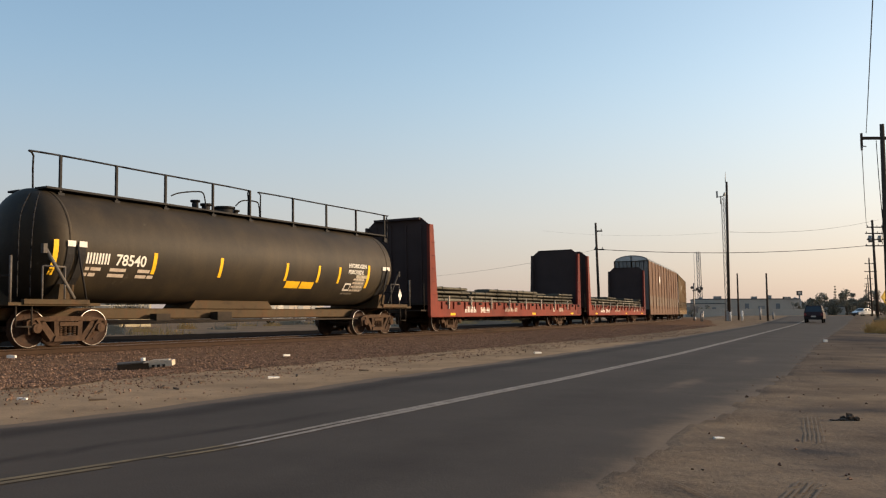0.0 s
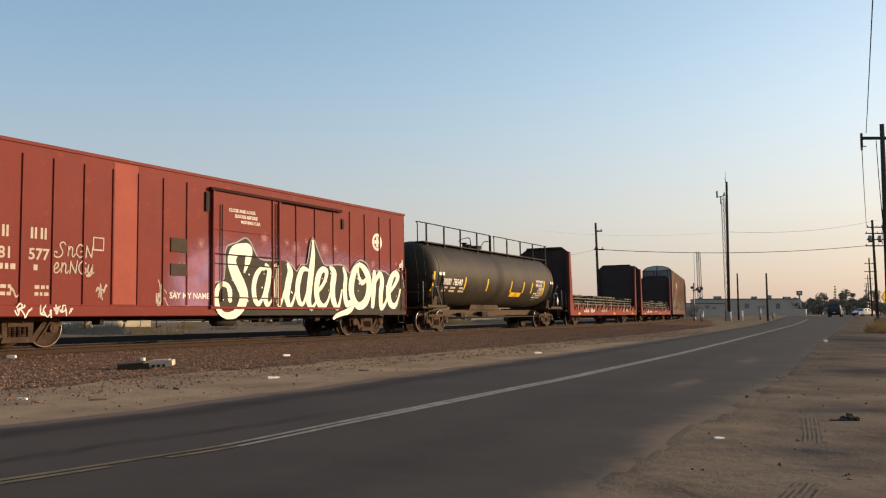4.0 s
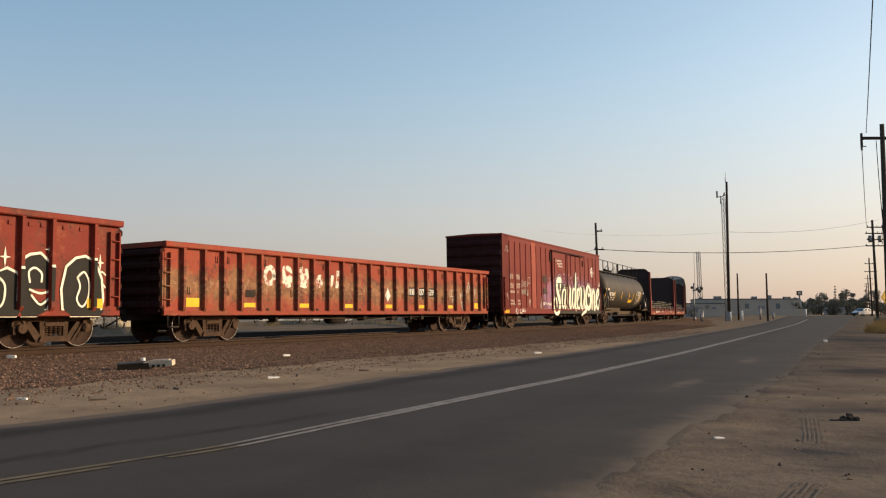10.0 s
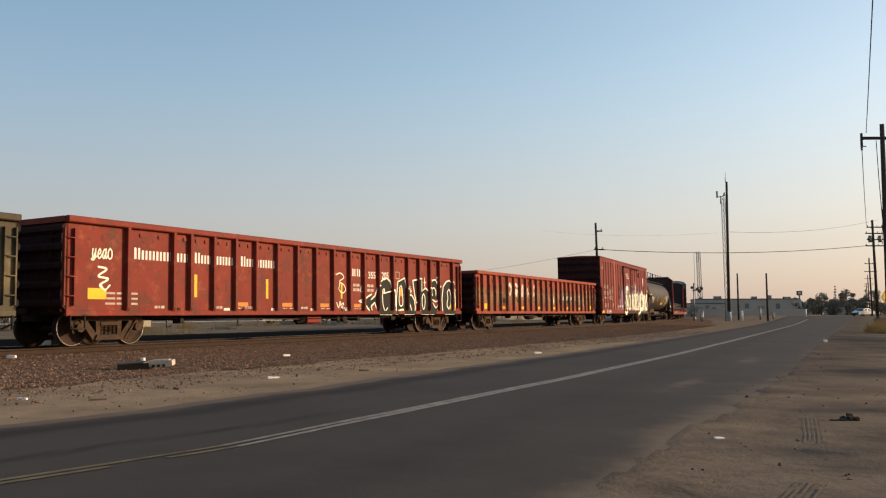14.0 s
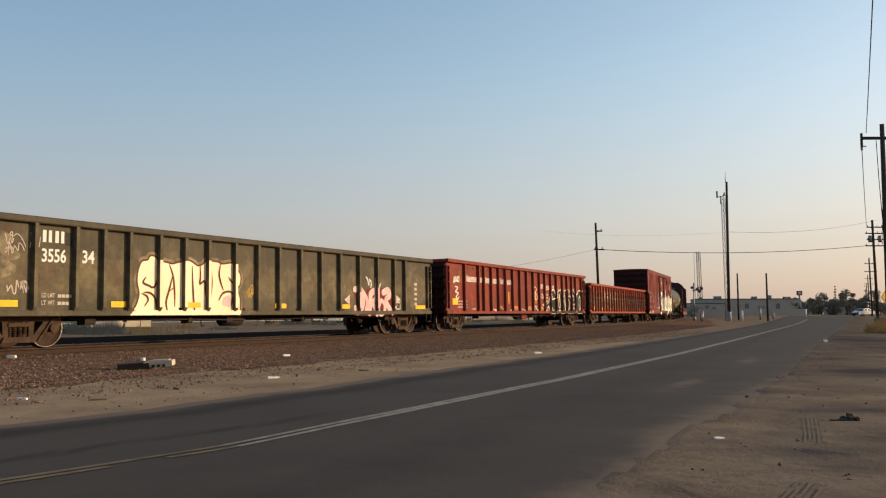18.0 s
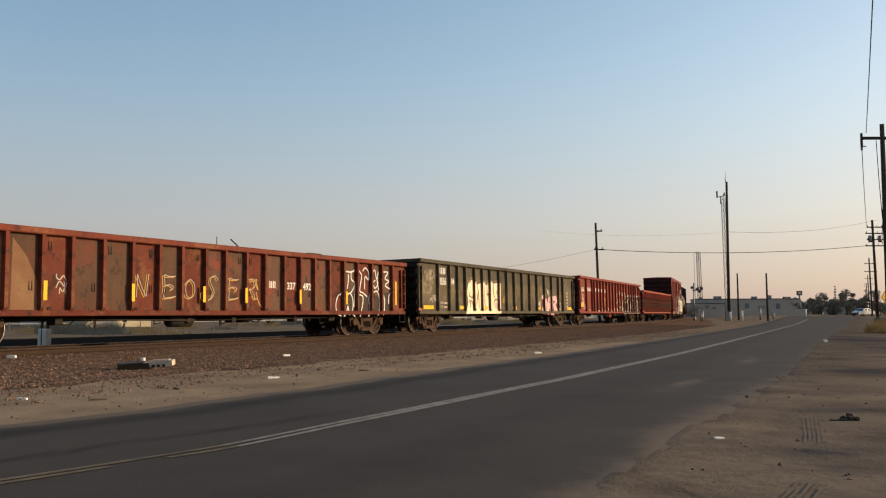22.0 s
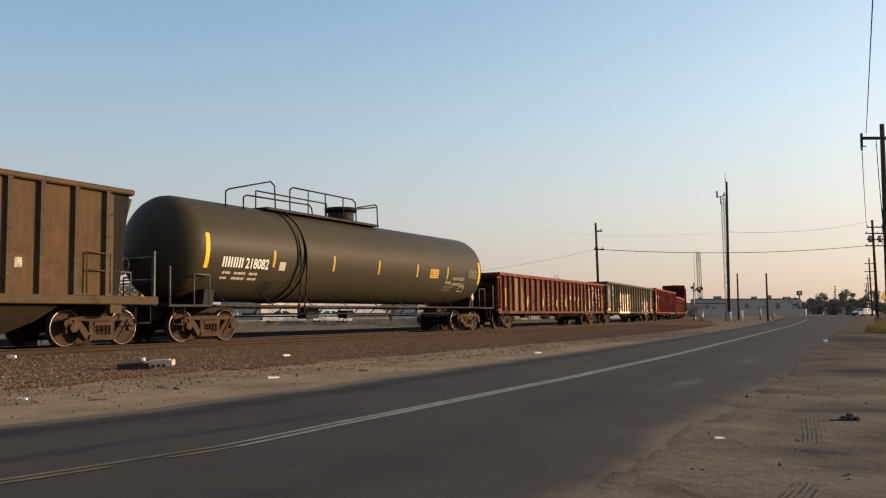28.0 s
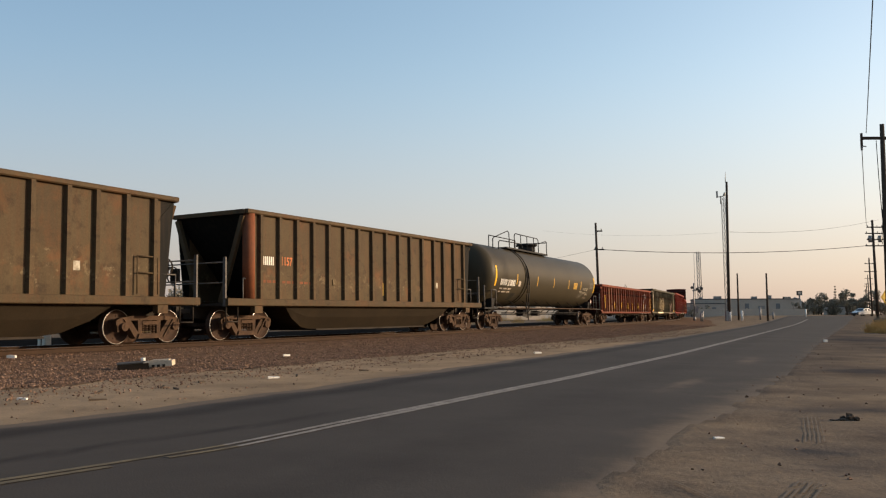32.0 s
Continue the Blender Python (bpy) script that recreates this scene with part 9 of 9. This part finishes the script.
# west of the track
building(-29.2, 74.0, 5.5, 6, 3.3, 38, WALL_CREAM, "low cream stucco house behind the fence", 5, 1)
building(-40.6, 82.0, 5.0, 5.0, 3.0, 22, WALL_WHITE, "low white house behind the fence", 2, 1)
building(-34.4, 81.0, 2.0, 2.4, 2.4, 22, WALL_WHITE, "small white shed behind the fence", 1, 0)
building(-24, 120.0, 12, 8, 3.4, 55, WALL_GREY, "low grey building behind the tracks", 4, 1)
building(4.0, 130.0, 22, 9, 3.6, 28, WALL_GREY, "low grey building behind the tracks", 6, 2)
building(-66, 70.0, 14, 8, 3.6, 28, WALL_WHITE, "low pale house behind the tracks", 4, 1)
building(22.0, 170.0, 30, 10, 4.0, 28, WALL_WHITE, "long pale shed behind the tracks", 8, 2)


def fence(s0, s1, d, label):
    """A post-and-rail fence along the far side of the track."""
    ob = thing("fence", pose(0, 0, 0), label, "fence")
    n = int((s1 - s0) / 3)
    pts = []
    post = MB().cyl((0, 0, -0.05), (0, 0, 1.75), 0.04, n=6).data("fence_post", GREYSTEEL)
    for i in range(n + 1):
        x, y, h = on_track(s0 + 3 * i, d)
        z = float(ground_z(np.array([x]), np.array([y]))[0])
        part("fence_post", post, None, ob, at=pose(x, y, z))
        pts.append((x, y, z))
    for hz in (0.5, 1.1, 1.7):
        part("fence_rail", MB().tube([(x, y, z + hz) for x, y, z in pts], 0.022, 4), GREYSTEEL, ob)


fence(-30, 110, -30.0, "grey steel pipe fence beyond the tracks")


# ---------------------------------------------------------------- plants
def leaf_cloud(name, blobs, count, size, mat, parent, seed):
    """Many small tilted leaves filling uneven lobes."""
    r = np.random.RandomState(seed)
    V, F = [], []
    k = 0
    for i in range(count):
        bx, by, bz, br = blobs[r.randint(len(blobs))]
        v = r.normal(size=3)
        v = v / np.linalg.norm(v) * br * r.uniform(0.35, 1.05) * np.array([1, 1, 0.8])
        p = np.array([bx, by, bz]) + v
        a, b = r.normal(size=3), r.normal(size=3)
        a = a / np.linalg.norm(a) * size * r.uniform(0.6, 1.4)
        b = b / np.linalg.norm(b) * size * r.uniform(0.5, 1.2)
        V += [p - a, p + b * 0.6, p + a, p - b * 0.6]
        F.append((k, k + 1, k + 2, k + 3))
        k += 4
    me = bpy.data.meshes.new(name)
    me.from_pydata([tuple(q) for q in V], [], F)
    me.materials.append(mat)
    me.update()
    return part(name, me, None, parent)


def tree(x, y, h, w, seed, label, count=900, size=0.16, mat=LEAF):
    r = random.Random(seed)
    ob = thing("tree", at_ground(x, y), label, "tree", "trees beyond the tracks")
    th = h * 0.10
    mb = MB().cyl((0, 0, 0), (0.1, 0.05, th), 0.05 * h * 0.5, 0.03 * h * 0.5, n=8)
    blobs = []
    for i in range(7):
        a, q = r.uniform(0, math.tau), r.uniform(0.2, 0.62) * w
        z = th + (h - th) * r.uniform(0.08, 0.82)
        p = (q * math.cos(a), q * math.sin(a), z)
        mb.cyl((0.1, 0.05, th * r.uniform(0.7, 1.0)), p, 0.012 * h, 0.004 * h, n=5)
        blobs.append((*p, w * r.uniform(0.28, 0.5)))
    part("trunk", mb, BARK, ob)
    leaf_cloud("crown", blobs, count, size, mat, ob, seed)


def cypress(x, y, h, seed):
    ob = thing("tree", at_ground(x, y), "tall narrow dark tree in the haze", "tree", "trees beyond the tracks")
    part("trunk", MB().cyl((0, 0, 0), (0, 0, h * 0.9), 0.18, 0.04, n=6), BARK, ob)
    leaf_cloud("crown", [(0, 0, h * (0.2 + 0.09 * i), 0.9 * (1 - i / 9.5)) for i in range(9)], 500, 0.2, LEAF, ob, seed)


def palm(x, y, h, seed):
    r = random.Random(seed)
    ob = thing("palm_tree", at_ground(x, y), "palm tree with a shaggy crown in the haze", "palm tree", "trees beyond the tracks")
    part("trunk", MB().cyl((0, 0, 0), (0.1, 0, h), 0.22, 0.16, n=7), BARK, ob)
    mb = MB()
    for i in range(22):
        a, e = r.uniform(0, math.tau), r.uniform(-0.6, 1.1)
        p = smooth_path([(0.1, 0, h), (0.1 + 0.9 * math.cos(a), 0.9 * math.sin(a), h + 0.7 * e), (0.1 + 1.6 * math.cos(a), 1.6 * math.sin(a), h + 0.4 * e - 0.6)], 3)
        for q, s in zip(p, p[1:]):
            mb.add([(q[0] - 0.12 * math.sin(a), q[1] + 0.12 * math.cos(a), q[2]), (q[0] + 0.12 * math.sin(a), q[1] - 0.12 * math.cos(a), q[2]), (s[0] + 0.1 * math.sin(a), s[1] - 0.1 * math.cos(a), s[2]), (s[0] - 0.1 * math.sin(a), s[1] + 0.1 * math.cos(a), s[2])], [(0, 1, 2, 3)])
    part("crown", mb, LEAF, ob)


_tr = random.Random(77)
for _px, _top in ((1426, 519), (1438, 524), (1447, 522), (1462, 521), (1470, 527), (1488, 516), (1497, 513), (1505, 516), (1516, 522), (1525, 519), (1556, 512), (1580, 506), (1600, 510)):
    _y = 262 + _tr.uniform(-20, 25)
    tree((_px - 784) / 1500 * _y, _y, (555 - _top) / 1500 * _y + 1.0, 2.3 + _tr.uniform(0, 1.0), _px, "hazy dark green tree beyond the crossing", 900, 0.34)
for _px, _top in ((1222, 538), (1235, 541), (1250, 540), (1405, 533), (1412, 536)):
    _y = 215.0
    tree((_px - 784) / 1500 * _y, _y, (555 - _top) / 1500 * _y + 0.9, 1.4, _px, "small haze-paled tree by the warehouses", 300, 0.2)
for _i in range(16):
    _px = 1385 + 12 * _i + _tr.uniform(-3, 3)
    _y = 305 + _tr.uniform(-12, 12)
    tree((_px - 784) / 1500 * _y, _y, 4.6 + _tr.uniform(-0.8, 0.9), 3.6, 900 + _i, "low hazy tree in the row behind the crossing", 420, 0.5)
cypress((1477 - 784) / 1500 * 262, 262, 9.5, 5)
palm((1452 - 784) / 1500 * 262, 262, 6.3, 3)
palm((1540 - 784) / 1500 * 290, 290, 7.5, 4)
for _x, _y, _h, _w, _s in ((-32, 62, 3.6, 2.2, 1), (-27.5, 64.5, 3.8, 1.6, 2), (-25.0, 66.5, 3.9, 1.9, 3), (-21.0, 68.5, 3.7, 1.8, 4), (-38, 58, 4.0, 2.4, 6), (-6, 96, 3.6, 2.4, 7), (12, 120, 3.8, 2.6, 8), (-46, 55, 4.0, 2.5, 9)):
    tree(_x, _y, _h, _w, _s, "haze-paled tree along the fence beyond the tracks", 800, 0.15)


def shrub(x, y, h, w, n, mat, label, seed):
    """A tuft of stiff dry blades."""
    r = random.Random(seed)
    ob = thing("shrub", at_ground(x, y), label, "shrub")
    mb = MB()
    for i in range(n):
        a, q = r.uniform(0, math.tau), w * math.sqrt(r.uniform(0, 1))
        bx, by = q * math.cos(a), q * math.sin(a)
        hh = h * r.uniform(0.4, 1.0) * (1 - 0.5 * q / w)
        lx, ly = r.uniform(-0.25, 0.25) * h, r.uniform(-0.25, 0.25) * h
        mb.add([(bx - 0.012, by, 0), (bx + 0.012, by, 0), (bx + lx + 0.004, by + ly, hh), (bx + lx - 0.004, by + ly, hh)], [(0, 1, 2, 3)])
    tagged(part("straw", mb, mat, ob), kind="stuff")
    leaf_cloud("seed_heads", [(0, 0, h * 0.55, w * 0.8), (w * 0.3, 0, h * 0.4, w * 0.6), (-w * 0.4, 0.1, h * 0.35, w * 0.5)], n // 2, 0.03, mat, ob, seed)


for _i, (_x, _y, _h, _w) in enumerate(((25.0, 48.5, 1.0, 0.9), (26.3, 49.5, 1.15, 1.0), (27.6, 50.0, 1.2, 1.2), (25.8, 46.5, 0.75, 0.8), (27.2, 47.0, 0.9, 1.0), (29.0, 49.0, 1.2, 1.3), (24.6, 47.0, 0.45, 0.6))):
    shrub(_x, _y, _h, _w, 900, LEAF_DRY, "clump of dry straw-coloured grass", 100 + _i)
for _i, (_x, _y) in enumerate(((47.3, 92.0), (48.4, 92.5))):
    shrub(_x, _y, 0.95, 0.6, 400, LEAF, "dark low bush at the pole foot", 140 + _i)
for _i, (_x, _y) in enumerate(((-19.9, 47.0), (-20.8, 48.2), (-21.9, 47.6), (-19.2, 49.0))):
    shrub(_x, _y, 1.15, 0.8, 300, LEAF, "dark weedy bush beyond the tracks", 145 + _i)
for _i in range(64):
    _s, _d = -30 + 130 * rng.rand() ** 1.3, -15 - 18 * rng.rand()
    _x, _y, _ = on_track(_s, _d)
    shrub(_x, _y, 0.35 + 0.75 * rng.rand(), 0.6 + 1.3 * rng.rand(), 170, LEAF_DRY if rng.rand() < 0.45 else LEAF, "low dry weeds beyond the tracks", 160 + _i)


# ---------------------------------------------------------------- road vehicles
def wheel_of(car, x, y, r, w=0.2):
    t = part("wheel", MB().lathe([(-w / 2, r * 0.62), (-w / 2, r * 0.93), (-w * 0.35, r), (w * 0.35, r), (w / 2, r * 0.93), (w / 2, r * 0.62)], "y", 20), RUBBER, car, at=pose(x, y, r))
    part("rim", MB().lathe([(-w * 0.4, 0.0), (-w * 0.4, r * 0.62), (w * 0.4, r * 0.62), (w * 0.4, 0.0)], "y", 16), GREYSTEEL, t)
    return t


def vehicle(name, m, side, w, glass, mat, wheels, r, label, category):
    """A car from its side outline; glass: the outline of the window band."""
    car = thing(name, m, label, category)
    h = w / 2
    lower = [p for p in side]
    part("body", MB().prism(lower, "y", -h, h), mat, car)
    cab = MB()
    top_in = 0.16
    n = len(glass)
    vb = [(x, s * (h - 0.03 - (top_in if i in (1, 2) else 0)), z) for s in (-1, 1) for i, (x, z) in enumerate(glass)]
    cab.add(vb, [(3, 2, 1, 0), (4, 5, 6, 7), (0, 1, 5, 4), (1, 2, 6, 5), (2, 3, 7, 6), (3, 0, 4, 7)])
    part("cabin", cab, mat, car)
    (x0, z0), (x1, z1), (x2, z2), (x3, z3) = glass
    for s in (-1, 1):
        for a, b in ((0.08, 0.47), (0.53, 0.92)):
            q = [(x0 + (x3 - x0) * a + 0.1, z0 + 0.06), (x0 + (x3 - x0) * b - 0.05, z0 + 0.06), (x1 + (x2 - x1) * b - 0.03, z1 - 0.08), (x1 + (x2 - x1) * a + 0.03, z1 - 0.08)]
            part("side_window", MB().add([(x, s * (h - 0.03 - top_in * (z - z0) / (z1 - z0) + 0.012), z) for x, z in q], [(0, 1, 2, 3)]), GLASS_DARK, car)
    for xa, za, xb, zb, nm in ((x0, z0, x1, z1, "rear_window"), (x3, z3, x2, z2, "windscreen")):
        d = -0.012 if nm == "rear_window" else 0.012
        part(nm, MB().add([(xa + (xb - xa) * 0.12 + d, -h + 0.14, za + (zb - za) * 0.12), (xa + (xb - xa) * 0.12 + d, h - 0.14, za + (zb - za) * 0.12), (xa + (xb - xa) * 0.88 + d, h - 0.26, za + (zb - za) * 0.88), (xa + (xb - xa) * 0.88 + d, -h + 0.26, za + (zb - za) * 0.88)], [(0, 1, 2, 3)]), GLASS_DARK, car)
    ws = []
    for x in wheels:
        for s in (-1, 1):
            ws.append(wheel_of(car, x, s * (h - 0.1), r))
    xr, xf = min(p[0] for p in side), max(p[0] for p in side)
    for s in (-1, 1):
        part("tail_lamp", MB().box(xr - 0.02, s * (h - 0.13) - 0.1, 0.78, xr + 0.05, s * (h - 0.13) + 0.1, 1.0), TAIL_RED, car)
        part("headlamp", MB().box(xf - 0.08, s * (h - 0.22) - 0.16, 0.62, xf + 0.015, s * (h - 0.22) + 0.16, 0.78), GREYSTEEL, car)
        part("mirror", MB().box(x3 - 0.35, s * (h + 0.08) - 0.09, z0 + 0.02, x3 - 0.2, s * (h + 0.08) + 0.09, z0 + 0.18), mat, car)
    part("rear_bumper", MB().box(xr - 0.06, -h + 0.06, 0.38, xr + 0.06, h - 0.06, 0.6), BLACK, car)
    part("front_bumper", MB().box(xf - 0.06, -h + 0.06, 0.32, xf + 0.05, h - 0.06, 0.55), BLACK, car)
    part("plate", MB().box(xr - 0.075, -0.24, 0.62, xr - 0.01, 0.24, 0.76), FADED_TEXT, car)
    return car, ws


for _x, _y, _rz, _pm, _w in ((-16.9, 90.0, 20, WHITE, "white"), (-12.2, 92.0, 30, CAR_SILVER, "silver"), (2.0, 118.0, 28, WHITE, "white")):
    vehicle("parked_car", at_ground(_x, _y, _rz, 0.0), [(-2.25, 0.35), (2.2, 0.3), (2.28, 0.6), (2.1, 0.78), (1.0, 0.93), (-1.7, 0.98), (-2.2, 0.92), (-2.3, 0.6)], 1.78,
            [(-1.75, 0.93), (-0.95, 1.42), (0.35, 1.42), (1.15, 0.92)], _pm, (-1.35, 1.38), 0.32, "%s car parked beyond the tracks" % _w, "car")
CAR_X, CAR_Y = 79.5, 161.0
sedan, _ = vehicle("sedan_car", at_ground(CAR_X, CAR_Y, 206, 0.0),
                   [(-2.25, 0.35), (2.2, 0.3), (2.28, 0.6), (2.1, 0.78), (1.0, 0.93), (-1.7, 0.98), (-2.2, 0.92), (-2.3, 0.6)], 1.78,
                   [(-1.75, 0.93), (-0.95, 1.42), (0.35, 1.42), (1.15, 0.92)], CAR_SILVER, (-1.35, 1.38), 0.32, "silver sedan car standing at the cross street", "car")
suv, SUV_WHEELS = vehicle("suv", pose(38, 88, 0), [(-2.3, 0.42), (2.2, 0.42), (2.32, 0.7), (2.2, 0.98), (1.1, 1.08), (-2.25, 1.1), (-2.34, 0.75)], 1.86,
                          [(-2.25, 1.08), (-2.0, 1.82), (0.25, 1.82), (1.05, 1.08)], CAR_DARK, (-1.4, 1.42), 0.38, "dark maroon suv driving away along the road", "suv")


# ---------------------------------------------------------------- what moves
def motions():
    wheel_r = 0.457
    for car, u, trucks in CARS:
        rows = []
        for i in range(65):
            t = i * 0.5
            s = gone(t) + u
            ax, ay, _ = on_track(s - trucks)
            bx, by, _ = on_track(s + trucks)
            yaw = math.degrees(math.atan2(by - ay, bx - ax))
            za, zb = float(dip(s - trucks)), float(dip(s + trucks))
            rows.append((t, pose((ax + bx) / 2, (ay + by) / 2, RAIL_Z + (za + zb) / 2, 0, 0, yaw) @ pose(0, 0, 0, -0.93, math.degrees(math.atan2(za - zb, 2 * trucks)), 0)))
        walk(car, rows)
    turns = [(i * 4 / 30, math.degrees(gone(i * 4 / 30) / wheel_r)) for i in range(241)]
    for w, x in WHEELSETS:
        walk(w, [(t, pose(x, 0, 0.457, 0, a % 360, 0)) for t, a in turns])
    # the suv drives up the road and turns off to the right behind the bushes
    way = [(0.0, 39.8, 91.0, 63), (1.0, 46.2, 103.6, 63), (2.0, 52.4, 116.0, 63), (3.0, 58.0, 127.2, 62), (4.0, 61.8, 133.8, 60), (5.0, 64.7, 138.4, 57), (5.75, 67.0, 141.4, 46), (6.3, 70.2, 143.6, 24), (6.9, 75.5, 144.3, 2),
           (7.6, 84.0, 144.5, 0), (8.4, 94.5, 144.3, 0), (12.0, 150.0, 143.0, 0), (32.0, 420.0, 140.0, 0)]
    rows = []
    for t, x, y, rz in way:
        rows.append((t, at_ground(x, y, rz, 0.0)))
    walk(suv, rows)


motions()
